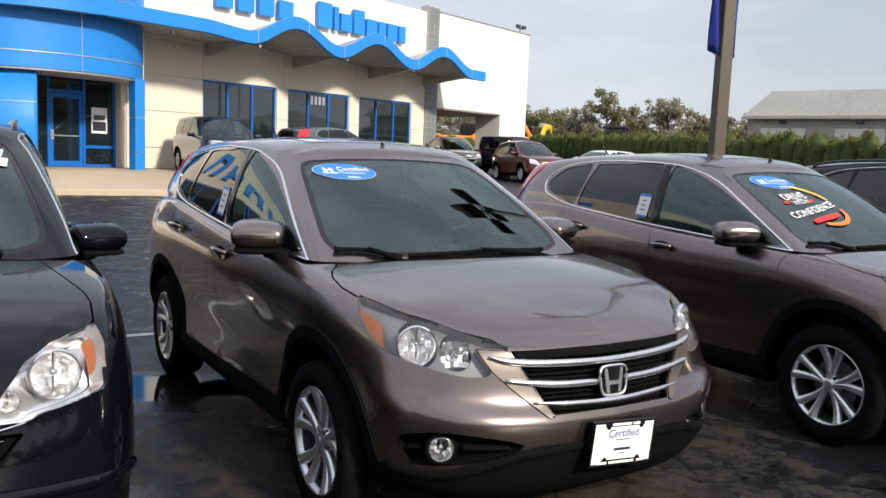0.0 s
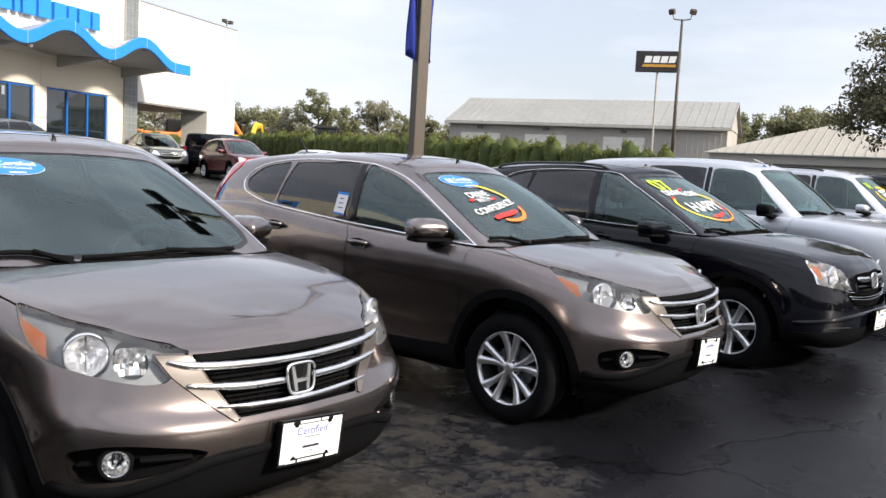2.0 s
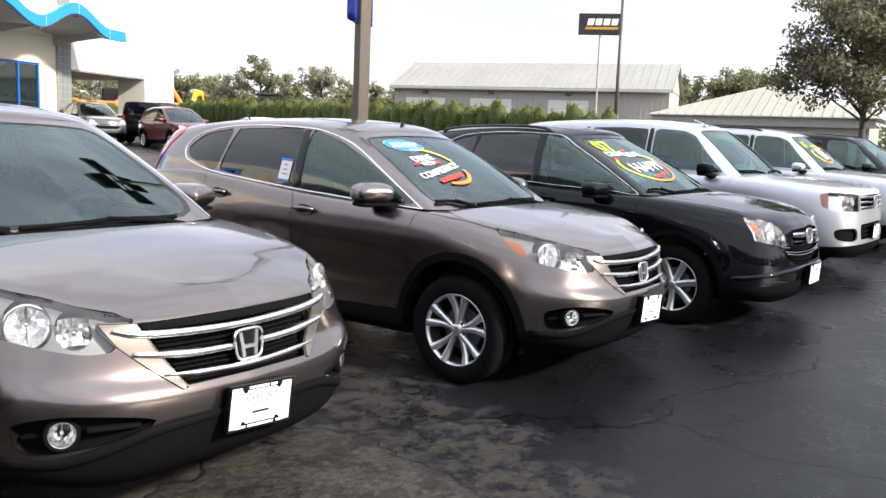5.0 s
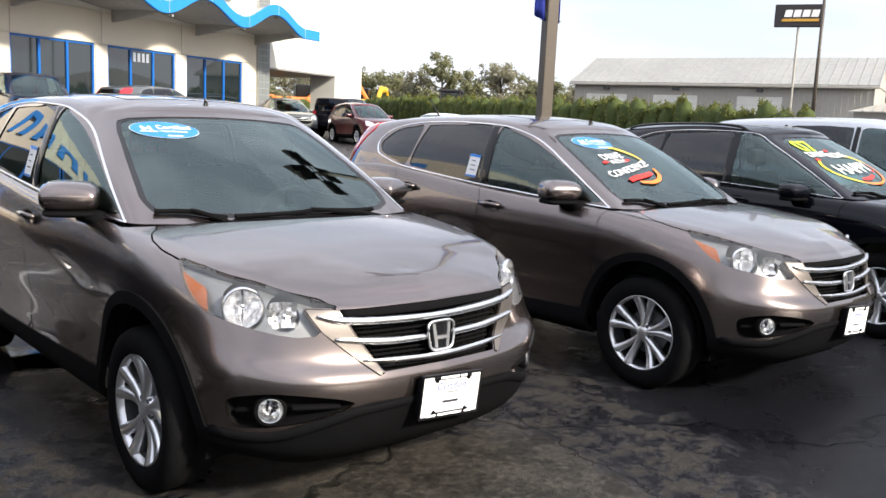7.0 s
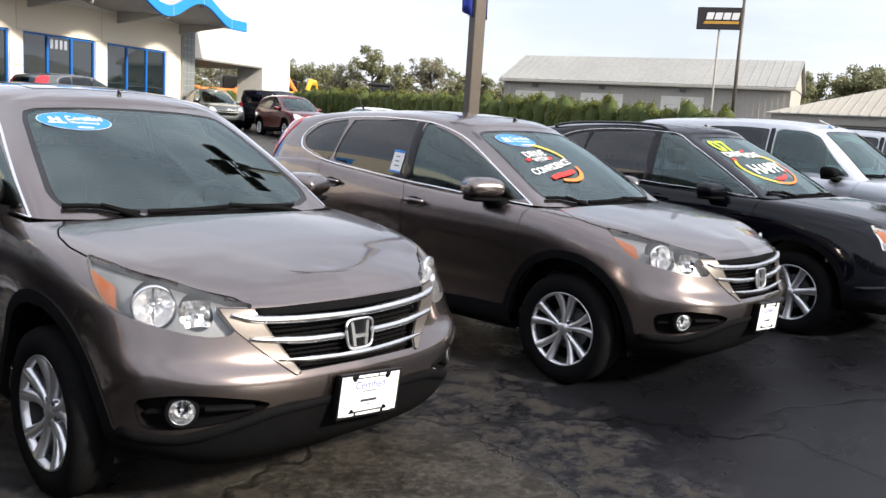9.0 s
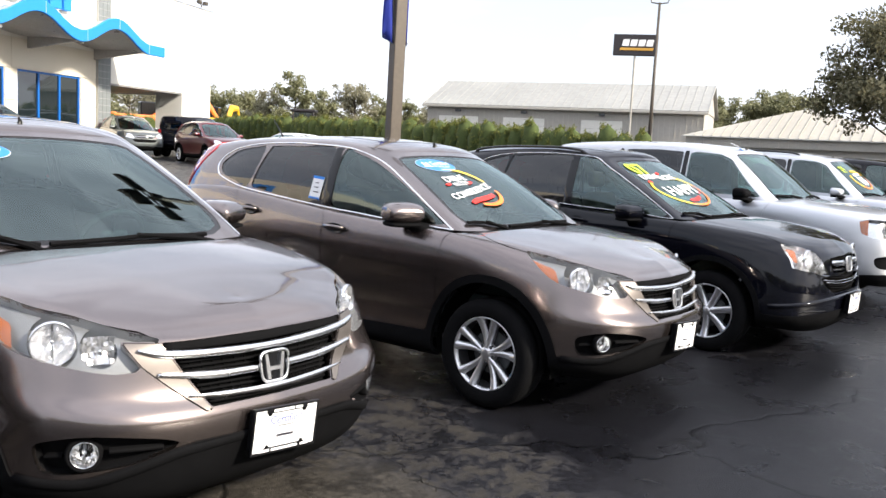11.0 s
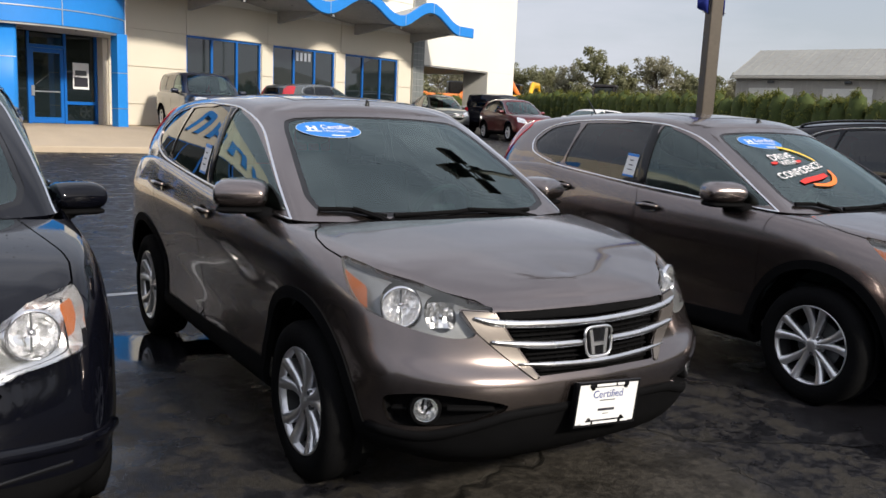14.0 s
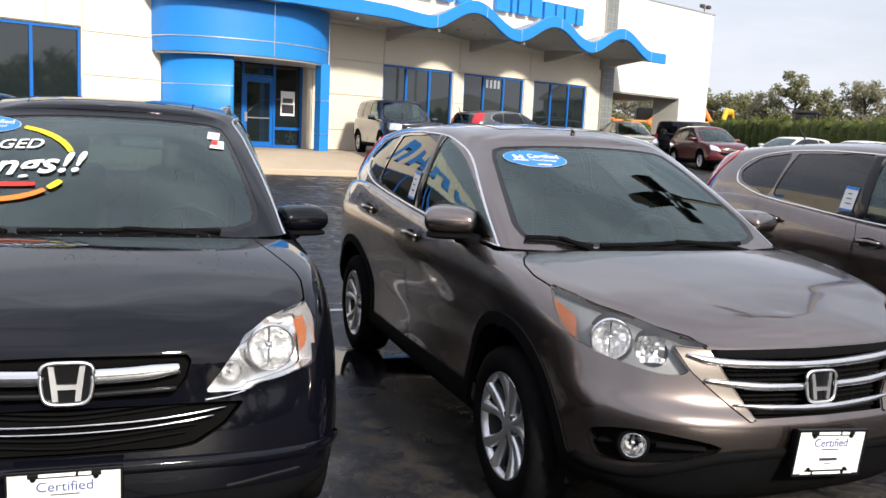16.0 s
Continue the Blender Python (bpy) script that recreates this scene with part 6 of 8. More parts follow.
BIG = dict(MK4)
BIG.pop("sunroof")
BIG.update(dict(
    plan=[(2.34, 0), (2.325, 0.42), (2.27, 0.70), (2.13, 0.885), (1.80, 0.968), (1.39, 0.99), (0.9, 0.99), (0, 0.99), (-0.9, 0.99), (-1.39, 0.99), (-1.95, 0.97), (-2.35, 0.86), (-2.46, 0.5), (-2.48, 0)],
    rows=[
        ([.30, .30, .31, .32, .33, .32, .30, .30, .31, .34, .38, .40, .42, .42], [.10, .10, .10, .10, .10, .10, .10, .10, .10, .10, .10, .12, .12, .12]),
        ([.40, .40, .41, .42, .41, .40, .38, .38, .39, .42, .48, .50, .52, .52], [.01, .01, .01, .02, .03, .03, .03, .03, .03, .03, .03, .03, .02, .02]),
        ([.54, .54, .55, .55, .54, .53, .52, .52, .52, .55, .60, .64, .66, .66], [-.01, -.01, -.005, .0, .0, .010, .025, .030, .025, .010, 0, 0, 0, 0]),
        ([.70, .70, .71, .71, .71, .70, .68, .68, .68, .70, .74, .78, .80, .80], [.0, .0, .0, .0, .0, .008, .025, .030, .025, .008, 0, 0, .02, .02]),
        ([.85, .85, .86, .86, .87, .87, .85, .85, .86, .88, .92, .96, .98, .98], [.020, .020, .02, .015, .005, .0, .010, .012, .010, .0, .0, .01, .02, .02]),
        ([1.0, 1.0, 1.005, 1.01, 1.03, 1.04, 1.03, 1.03, 1.04, 1.05, 1.08, 1.10, 1.10, 1.10], [.035, .037, .040, .040, .020, .010, .005, .005, .005, .010, .01, .03, .03, .03]),
        ([1.055, 1.057, 1.065, 1.08, 1.10, 1.125, 1.135, 1.14, 1.15, 1.16, 1.17, 1.17, 1.17, 1.17], [.050, .055, .065, .080, .055, .040, .030, .035, .035, .040, .04, .05, .04, .04]),
        ([1.085, 1.087, 1.095, 1.11, 1.13, 1.155, 1.175, 1.18, 1.19, 1.20, 1.20, 1.20, 1.20, 1.20], [.095, .105, .130, .150, .115, .095, .080, .080, .080, .085, .08, .08, .06, .06]),
    ],
    deck=[(-2.0, 1.2), (0.8, 1.225), (1.0, 1.215), (1.3, 1.195), (1.7, 1.17), (2.0, 1.14), (2.2, 1.10)], deck_x=(-2.2, 2.05),
    belt=[(1.05, 0, 1.17), (1.03, 0.40, 1.17), (0.98, 0.70, 1.175), (0.90, 0.865, 1.18), (0.65, 0.905, 1.175), (0, 0.908, 1.18), (-0.9, 0.908, 1.19), (-1.7, 0.895, 1.20), (-2.2, 0.80, 1.20), (-2.38, 0.5, 1.19), (-2.40, 0, 1.19)],
    rail=[(0.36, 0, 1.755), (0.34, 0.35, 1.750), (0.29, 0.60, 1.740), (0.22, 0.705, 1.740), (0.08, 0.738, 1.770), (-0.4, 0.755, 1.800), (-1.1, 0.755, 1.800), (-1.860, 0.74, 1.775), (-2.18, 0.68, 1.740), (-2.28, 0.4, 1.740), (-2.3, 0, 1.745)],
    roof=[(-2.2, 1.780), (-1.6, 1.835), (-1.0, 1.855), (-0.4, 1.855), (0.05, 1.825), (0.2, 1.795), (0.35, 1.760)], roof_x=(-2.15, 0.22),
    arch_r=0.45, axles=(1.39, -1.39), axle_z=0.385, floor_z=0.28, cowl=(1.02, 0.30),
    clad_z=[(0, .47), (0.4, .47), (0.9, .45), (1.4, .42), (3.0, .42), (6.4, .50)], clad_w=0.012,
    front_cuts={
        "grille": [(-0.1, 0.865), (0.50, 0.865), (0.53, 0.93), (0.53, 1.025), (-0.1, 1.03)],
        "headlamp": [(0.555, 0.850), (0.55, 1.035), (0.75, 1.055), (1.02, 1.06), (1.13, 1.03), (1.10, 0.90), (0.97, 0.850)],
        "fog": [(0.62, 0.52), (0.64, 0.64), (0.80, 0.66), (0.94, 0.63), (0.92, 0.54), (0.8, 0.51)],
        "lower_grille": [(-0.1, 0.52), (0.50, 0.52), (0.54, 0.60), (0.52, 0.70), (-0.1, 0.71)],
        "tail_lamp": [(5.42, 0.92), (5.30, 1.02), (5.25, 1.18), (5.45, 1.18), (5.65, 1.18), (5.68, 1.0), (5.6, 0.92)],
    }, round=("fog", "tail_lamp"),
    hood=[(2.4, 0), (2.38, 0.42), (2.30, 0.60), (2.15, 0.72), (1.80, 0.79), (1.4, 0.81), (1.1, 0.80), (0.95, 0.76), (0.85, 0.70), (0.80, 0)],
    doors=[("front_door", [(0.86, 1.3), (0.86, 1.0), (0.86, 0.7), (0.84, 0.50), (0.7, 0.46), (0.0, 0.46), (-0.17, 0.48), (-0.18, 0.7), (-0.18, 1.0), (-0.18, 1.3)]),
           ("rear_door", [(-0.19, 1.3), (-0.19, 1.0), (-0.19, 0.7), (-0.18, 0.48), (-0.3, 0.46), (-0.75, 0.46), (-0.86, 0.60), (-0.98, 0.85), (-1.12, 1.0), (-1.14, 1.3)])],
    bumper_line=[(1.06, 0.93), (1.15, 0.90), (1.25, 0.80)],
    side_glass=[("front_window", [(0.80, 1.215), (0.62, 1.38), (0.35, 1.655), (0.22, 1.710), (-0.1, 1.730), (-0.17, 1.705), (-0.17, 1.24), (0.3, 1.225)], GLASS),
                ("rear_window", [(-0.26, 1.24), (-0.26, 1.725), (-0.6, 1.740), (-1.05, 1.730), (-1.09, 1.695), (-1.09, 1.25), (-0.7, 1.24)], GLASS_DARK),
                ("quarter_window", [(-1.19, 1.25), (-1.19, 1.715), (-1.5, 1.720), (-1.95, 1.695), (-2.05, 1.58), (-2.05, 1.30), (-1.95, 1.26), (-1.5, 1.25)], GLASS_DARK)],
    pillars=[(-0.215, 1.22, -0.215, 1.735, 0.07), (-1.14, 1.23, -1.14, 1.735, 0.07)],
    screen=[(-0.1, 0.012), (0.58, 0.014), (0.64, 0.03), (0.655, 0.08), (0.64, 0.2), (0.615, 0.33), (0.59, 0.385), (0.54, 0.405), (0.2, 0.415), (-0.1, 0.418)], side_u=0.745,
    tyre_r=0.385, rim_r=0.235, tyre_w=0.245, track=0.855, wheel_style="five", cabin_lift=0.10, belt_z=1.18, mirror=(0.62, 0.955, 1.235), dress=dress_big,
))
BIG.pop("chrome_line")
BIG["square_windows"] = True


def lowered(S, k):
    """The same body at another height."""
    T = dict(S)
    f3 = lambda pts: [(x, y, z * k) for x, y, z in pts]
    T["rows"] = [([a * k for a in z], i) for z, i in S["rows"]]
    T["deck"], T["roof"] = [(x, z * k) for x, z in S["deck"]], [(x, z * k) for x, z in S["roof"]]
    T["belt"], T["rail"] = f3(S["belt"]), f3(S["rail"])
    T["front_cuts"] = {n: [(u, z * k) for u, z in p] for n, p in S["front_cuts"].items()}
    T["doors"] = [(n, [(x, z * k) for x, z in p]) for n, p in S["doors"]]
    T["side_glass"] = [(n, [(x, z * k) for x, z in p], g) for n, p, g in S["side_glass"]]
    T["chrome_line"] = [(x, z * k) for x, z in S["chrome_line"]]
    T["pillars"] = [(a, b * k, c, d * k, w) for a, b, c, d, w in S["pillars"]]
    T["clad_z"] = [(u, 0.27) for u, z in S["clad_z"]]
    T["clad_w"], T["arch_r"], T["tyre_r"], T["rim_r"], T["axle_z"] = 0.004, 0.36, 0.315, 0.205, 0.32
    T["bumper_line"] = [(u, z * k) for u, z in S["bumper_line"]]
    T.pop("sunroof", None)
    T["cabin_lift"] = -0.12
    T["dress"] = dress_plain
    return T


def dress_plain(root, S, low, holes, up, paint_mat, detail):
    """Lamps, grille and mirrors of a car seen from far off."""
    for key, mat, nm in (("grille", GLOSS_BLACK, "grille"), ("grille_side", GLOSS_BLACK, "grille"), ("fog", PLASTIC, "bumper_pocket"), ("headlamp", REFLECTOR, "headlamp"), ("tail_lamp", RED_LENS, "tail_lamp"), ("lower_grille", PLASTIC, "lower_grille")):
        if key in holes:
            if key in ("grille", "lower_grille"):
                holes[key].moved(-0.01).both().build(nm, mat, root)
            else:
                holes[key].moved(-0.004).build(nm, mat, root)
                holes[key].moved(-0.004).mirrored().build(nm, mat, root)
    L = on_nose(S, detail)
    z = S["front_cuts"]["grille"][0][1] * 0.5 + S["front_cuts"]["grille"][-1][1] * 0.5
    ribbon(L, [(-0.4, z), (0, z), (0.4, z)], 0.03, 0.012, "chrome_bar", CHROME, root, 0.0, both=False)
    for s in (1, -1):
        door_mirror(root, S["mirror"][0], S["mirror"][1], S["belt"][5][2] + 0.04, paint_mat, s)


SEDAN = lowered(MK4, 0.875)
FAR_MK4, FAR_MK3, FAR_BIG = dict(MK4), dict(MK3), dict(BIG)
for far in (FAR_MK4, FAR_MK3, FAR_BIG):
    far["dress"] = dress_plain


# ---- ground sheet ----
def build_ground():
    bm = bmesh.new()
    xs = sorted(set([-900, -400, -150, -60] + [i * 2.0 for i in range(-20, 36)] + [90, 150, 300, 900]))
    ys = sorted(set([-900, -400, -100, -40] + [i * 1.5 for i in range(-14, 31)] + [60, 90, 150, 400, 900]))
    grid = [[bm.verts.new((x, y, ground_z(x, y))) for x in xs] for y in ys]
    for j in range(len(ys) - 1):
        for i in range(len(xs) - 1):
            bm.faces.new((grid[j][i], grid[j][i + 1], grid[j + 1][i + 1], grid[j + 1][i]))
    tagged(mesh_object("ground", bm, ASPHALT, smooth=True), "dark asphalt car lot, partly wet, with cracks and worn stones", "ground", kind="structure")


build_ground()


def parking_line(xa, ya, xb, yb, w=0.10):
    bm = bmesh.new()
    d = Vector((xb - xa, yb - ya)).normalized()
    n = Vector((-d.y, d.x)) * w / 2
    rng = random.Random(7)
    k = 14
    row = []
    for i in range(k + 1):
        f = i / k
        x, y = xa + (xb - xa) * f, ya + (yb - ya) * f
        j = 1 - 0.25 * rng.random()
        row.append([bm.verts.new((x + n.x * s * j, y + n.y * s * j, ground_z(x, y) + 0.004)) for s in (-1, 1)])
    for a, b in zip(row, row[1:]):
        bm.faces.new((a[0], a[1], b[1], b[0]))
    return tagged(mesh_object("parking_line", bm, LINE_PAINT), "worn white line painted across the asphalt bay", "parking line", "painted bay lines", "structure")


parking_line(-2.9, 2.62, -0.4, 2.62)

# ---- the showroom ----
SHOW = thing("showroom", pose(6.55, 26.86, 0.74, 0, 0, 22), "cream stucco car showroom with blue drum entrance and wavy blue canopy", "building")
HALL = -42.0          # far end of the front wall, out of view to the side


def panel_wall(x0, x1, z0, z1, mat=STUCCO, y=0.0):
    g = 0.011
    return part("wall_panel", boxed((x0 + g, y - 0.02, z0 + g), (x1 - g, y + 0.03, z1 - g), 0.006), mat, SHOW)


WIN = [(-0.02, 3.52), (4.14, 7.70), (8.36, 12.0)]
HEAD, SILL = 3.22, 0.72
# solid wall behind the panels, with openings left free
bm = bmesh.new()
box(bm, (HALL, 0.03, -0.6), (-22.0, 0.35, 7.6))
box(bm, (-22.0, 0.03, HEAD + 0.1), (-11.03, 0.35, 7.6))
box(bm, (-22.0, 0.03, -0.6), (-11.03, 0.35, 0.5))
box(bm, (-11.03, 0.03, -0.6), (-8.55, 0.35, 7.6))
box(bm, (-8.55, 0.03, 3.25), (-3.2, 0.35, 7.6))
box(bm, (-3.2, 0.03, -0.6), (-0.02, 0.35, 7.6))
for (a, b) in ((3.52, 4.14), (7.70, 8.36), (12.0, 13.95)):
    box(bm, (a, 0.03, -0.6), (b, 0.35, HEAD))
box(bm, (-0.02, 0.03, HEAD), (13.95, 0.35, 7.6))
for a, b in WIN:
    box(bm, (a, 0.03, -0.6), (b, 0.35, SILL))
part("wall", bm, STUCCO, SHOW)
part("roof", boxed((HALL, 0.36, 7.2), (13.9, 12.0, 7.35)), GROUT, SHOW)
part("back_wall", boxed((HALL, 11.8, -0.6), (13.9, 12.0, 7.2)), STUCCO, SHOW)
part("showroom_floor", boxed((HALL, 0.36, -0.1), (13.9, 11.7, 0.0)), CONCRETE, SHOW)
ZJ = [0.0, 0.72, 1.98, 3.22, 4.42]
for a, b in ((-3.15, -0.03), (3.53, 4.13), (7.71, 8.35), (12.01, 12.99)):
    for z0, z1 in zip(ZJ, ZJ[1:4]):
        panel_wall(a, b, z0, z1)
for a, b in zip((-3.15, -0.03, 3.83, 8.03), (-0.03, 3.83, 8.03, 12.99)):
    panel_wall(a, b, 3.22, 4.42)
    panel_wall(a, b, 4.42, 5.85, STUCCO_WHITE)
    panel_wall(a, b, 5.85, 7.6, STUCCO_WHITE)
for a, b in ((-11.0, -8.70),):
    for z0, z1 in zip(ZJ, ZJ[1:]):
        panel_wall(a, b, z0, z1)
for a in range(-24, -11, 4):
    panel_wall(a, min(a + 4, -11.02), 3.34, 4.9)
    panel_wall(a, min(a + 4, -11.02), 4.9, 7.6)


def shop_window(x0, x1, z0, z1, lites, y=0.10):
    w = new("window")
    w.parent = SHOW
    bm = bmesh.new()
    t = 0.07
    box(bm, (x0, y - 0.05, z0), (x1, y + 0.07, z0 + t))
    box(bm, (x0, y - 0.05, z1 - t), (x1, y + 0.07, z1))
    box(bm, (x0, y - 0.05, z0 + t), (x0 + t, y + 0.07, z1 - t))
    box(bm, (x1 - t, y - 0.05, z0 + t), (x1, y + 0.07, z1 - t))
    part("window_frame", bm, BLUE_FRAME, w)
    step = (x1 - x0) / lites
    for k in range(lites):
        part("pane", boxed((x0 + step * k + 0.05, y + 0.005, z0 + 0.05), (x0 + step * (k + 1) - 0.05, y + 0.02, z1 - 0.05)), WINDOW, w)
        if k:
            part("mullion", boxed((x0 + step * k - 0.045, y - 0.048, z0 + t), (x0 + step * k + 0.045, y + 0.068, z1 - t)), BLUE_FRAME, w)
    return w


for a, b in WIN:
    shop_window(a, b, SILL, HEAD, 3)
shop_window(-16.4, -11.05, 0.5, 3.30, 4)
shop_window(-22.0, -16.5, 0.5, 3.30, 4)
# writing over the middle window kept as plain bars
for k in range(4):
    part("number_bar", boxed((5.48 + k * 0.23, 0.090, 2.72), (5.62 + k * 0.23, 0.103, 3.06)), SILVER_TRIM, SHOW)

# tiled corner pier
part("tile_pier", boxed((13.0, -0.12, -0.4), (13.86, 0.36, 7.9)), GROUT, SHOW)
for i in range(26):
    for j in range(3):
        x0, z0 = 13.01 + j * 0.282, 0.0 + i * 0.302
        part("tile", boxed((x0 + 0.008, -0.135, z0 + 0.008), (x0 + 0.274, -0.10, z0 + 0.294)), TILE, SHOW)

# white wing with its drive-through
WING = thing("showroom_wing", pose(6.55, 26.86, 0.74, 0, 0, 22), "white stucco wing with a broad drive-through opening", "building")
bm = bmesh.new()
box(bm, (13.96, 0.0, 3.15), (22.45, 9.0, 7.72), 0.01)
part("upper_wall", bm, STUCCO_WHITE, WING)
part("pier", boxed((19.75, 0.0, -0.6), (22.45, 1.6, 3.15), 0.01), STUCCO_WHITE, WING)
part("pier", boxed((19.75, 7.4, -0.6), (22.45, 9.0, 3.15), 0.01), STUCCO_WHITE, WING)
part("coping", boxed((13.96, -0.05, 7.72), (22.5, 9.05, 7.80), 0.01), SILVER_TRIM, WING)
part("soffit_panel", boxed((13.98, 0.05, 3.08), (19.74, 8.9, 3.14)), SOFFIT, WING)
FLOOD = thing("flood_light", pose(6.55, 26.86, 0.74, 0, 0, 22) @ pose(21.9, 0.3, 7.80), "pair of small grey flood lights on the wing roof", "lamp")
part("bracket", tube(bmesh.new(), [(0, 0, 0), (0, 0, 0.25)], 0.03, 8), POLE_BROWN, FLOOD)
part("crossarm", tube(bmesh.new(), [(-0.3, 0, 0.25), (0.3, 0, 0.25)], 0.025, 8), POLE_BROWN, FLOOD)
for s in (-0.3, 0.3):
    part("lamp_head", boxed((s - 0.13, -0.16, 0.25), (s + 0.13, 0.05, 0.43), 0.03), POLE_BROWN, FLOOD)

# wavy canopy
CAN_Y = -2.82
edge_top = []
for x in np.linspace(-5.9, 14.05, 160):
    z = 5.18 + 0.385 * math.cos(2 * math.pi * (min(max(x, -0.23), 13.03) - 1.98) / 4.42)
    edge_top.append((x, z + 0.12 * smooth(-0.3, -2.2, x)))
edge_top = np.array(edge_top)
bm_f, bm_s, bm_t = bmesh.new(), bmesh.new(), bmesh.new()
rows_f, rows_s, rows_t = [], [], []
for x, z in edge_top:
    rows_f.append([bm_f.verts.new((x, CAN_Y + dy, z + dz)) for dy, dz in ((0.02, 0), (0, -0.02), (0, -0.43), (0.03, -0.45), (0.10, -0.45), (0.10, 0))])
    rows_s.append([bm_s.verts.new((x, CAN_Y + 0.10, z - 0.40)), bm_s.verts.new((x, -1.4, z * 0.6 + 4.62 * 0.4 - 0.22)), bm_s.verts.new((x, -0.03, z * 0.25 + 4.60 * 0.75 - 0.12))])
    rows_t.append([bm_t.verts.new((x, CAN_Y + 0.10, z - 0.02)), bm_t.verts.new((x, -0.03, z * 0.25 + 4.60 * 0.75 + 0.10))])
for rows, b, cyc in ((rows_f, bm_f, True), (rows_s, bm_s, False), (rows_t, bm_t, False)):
    for A, B in zip(rows, rows[1:]):
        n = len(A)
        for k in range(n if cyc else n - 1):
            b.faces.new((A[k], A[(k + 1) % n], B[(k + 1) % n], B[k]))
    if cyc:
        b.faces.new(rows[0])
        b.faces.new(rows[-1])
    bmesh.ops.recalc_face_normals(b, faces=b.faces)
CANOPY = new("canopy")
CANOPY.parent = SHOW
part("fascia", bm_f, BLUE_PANEL, CANOPY, "bright blue wavy fascia")
part("soffit", bm_s, SOFFIT, CANOPY, "grey metal soffit", smooth=True)
part("canopy_top", bm_t, SOFFIT, CANOPY, smooth=True)
for x in (0.1, 2.5, 4.4, 6.7, 8.95, 10.9, 12.9):
    z = float(np.interp(x, edge_top[:, 0], edge_top[:, 1]))
    part("fascia_joint", boxed((x - 0.012, CAN_Y - 0.004, z - 0.43), (x + 0.012, CAN_Y + 0.002, z - 0.01)), SILVER_TRIM, CANOPY)
for x in (0.1, 4.4, 8.95, 12.9):
    bm = bmesh.new()
    prism(bm, [(-0.02, 4.55), (-2.6, 4.52), (-2.6, 4.44), (-0.02, 4.08)], 0.16, Matrix(((0, 0, 1, x - 0.08), (1, 0, 0, 0), (0, 1, 0, 0), (0, 0, 0, 1))))
    part("bracket", bm, SOFFIT, CANOPY)
for x in (-2.4, 1.3, 5.9, 10.2):
    part("downlight", spin([(0.0, 4.40), (0.09, 4.40), (0.10, 4.5)], 14, "z"), REFLECTOR, CANOPY).matrix_basis = pose(x, -1.5, 0.05)

# blue drum over the entrance
DRUM = new("entrance_drum")
DRUM.parent = SHOW
cx, cy, R, DEEP = -5.90, 0.0, 3.05, 0.72


def curved(r, a0, a1, z0, z1, thick, n=28, squash=DEEP):
    bm = bmesh.new()
    rings = []
    for k in range(n + 1):
        a = radians(a0 + (a1 - a0) * k / n)
        c, s = math.cos(a), math.sin(a) * squash
        rings.append([bm.verts.new((cx + q * c, cy + q * s, z)) for q, z in ((r, z0), (r, z1), (r - thick, z1), (r - thick, z0))])
    for A, B in zip(rings, rings[1:]):
        for k in range(4):
            bm.faces.new((A[k], A[(k + 1) % 4], B[(k + 1) % 4], B[k]))
    bm.faces.new(rings[0])
    bm.faces.new(rings[-1])
    bmesh.ops.recalc_face_normals(bm, faces=bm.faces)
    return bm


part("drum_band", curved(R, 180, 360, 2.86, 3.30, 0.3), BLUE_PANEL, DRUM, "bright blue curved panels", True)
part("drum_band", curved(R + 0.02, 180, 360, 3.31, 5.10, 0.3), BLUE_PANEL, DRUM, "bright blue curved panels", True)
part("drum_band", curved(R + 0.06, 180, 360, 5.11, 6.9, 0.3), BLUE_PANEL, DRUM, "bright blue curved panels", True)
part("fascia_band", curved(R + 0.30, 180, 270, 4.465, 4.915, 0.1, squash=2.82 / (R + 0.30)), BLUE_PANEL, DRUM, "bright blue curved panels", True)
part("fascia_soffit", curved(R + 0.25, 180, 270, 4.50, 4.56, 1.2, squash=2.82 / (R + 0.30)), SOFFIT, DRUM)
part("drum_soffit", curved(R - 0.05, 180, 360, 2.80, 2.86, 3.1), SOFFIT, DRUM)
part("seam_ring", curved(R + 0.025, 180, 360, 3.295, 3.325, 0.1), SILVER_TRIM, DRUM)
part("seam_ring", curved(R + 0.05, 180, 360, 5.09, 5.125, 0.1), SILVER_TRIM, DRUM)
for o in DRUM.children:
    o.data.set_sharp_from_angle(angle=radians(40))
for a in (268, 334):
    c, s = math.cos(radians(a)), math.sin(radians(a))
    part("seam", boxed((-0.012, -0.012, 2.88), (0.012, 0.012, 6.85), m=pose(cx + (R + 0.022) * c, cy + (R + 0.022) * s * DEEP, 0, 0, 0, a)), SILVER_TRIM, DRUM)
part("lower_wall", curved(R - 0.30, 180, 243, -0.3, 2.86, 0.3), BLUE_PANEL, DRUM, "bright blue curved panels", True)
part("seam_ring", curved(R - 0.295, 180, 243, 1.90, 1.925, 0.1), SILVER_TRIM, DRUM)
part("column", boxed((-3.87, -1.62, -0.3), (-3.51, -1.26, 2.86), 0.02), BLUE_PANEL, DRUM, "square blue column")
for z in (0.55, 1.65):
    part("column_seam", boxed((-3.876, -1.626, z), (-3.504, -1.254, z + 0.02)), SILVER_TRIM, DRUM)
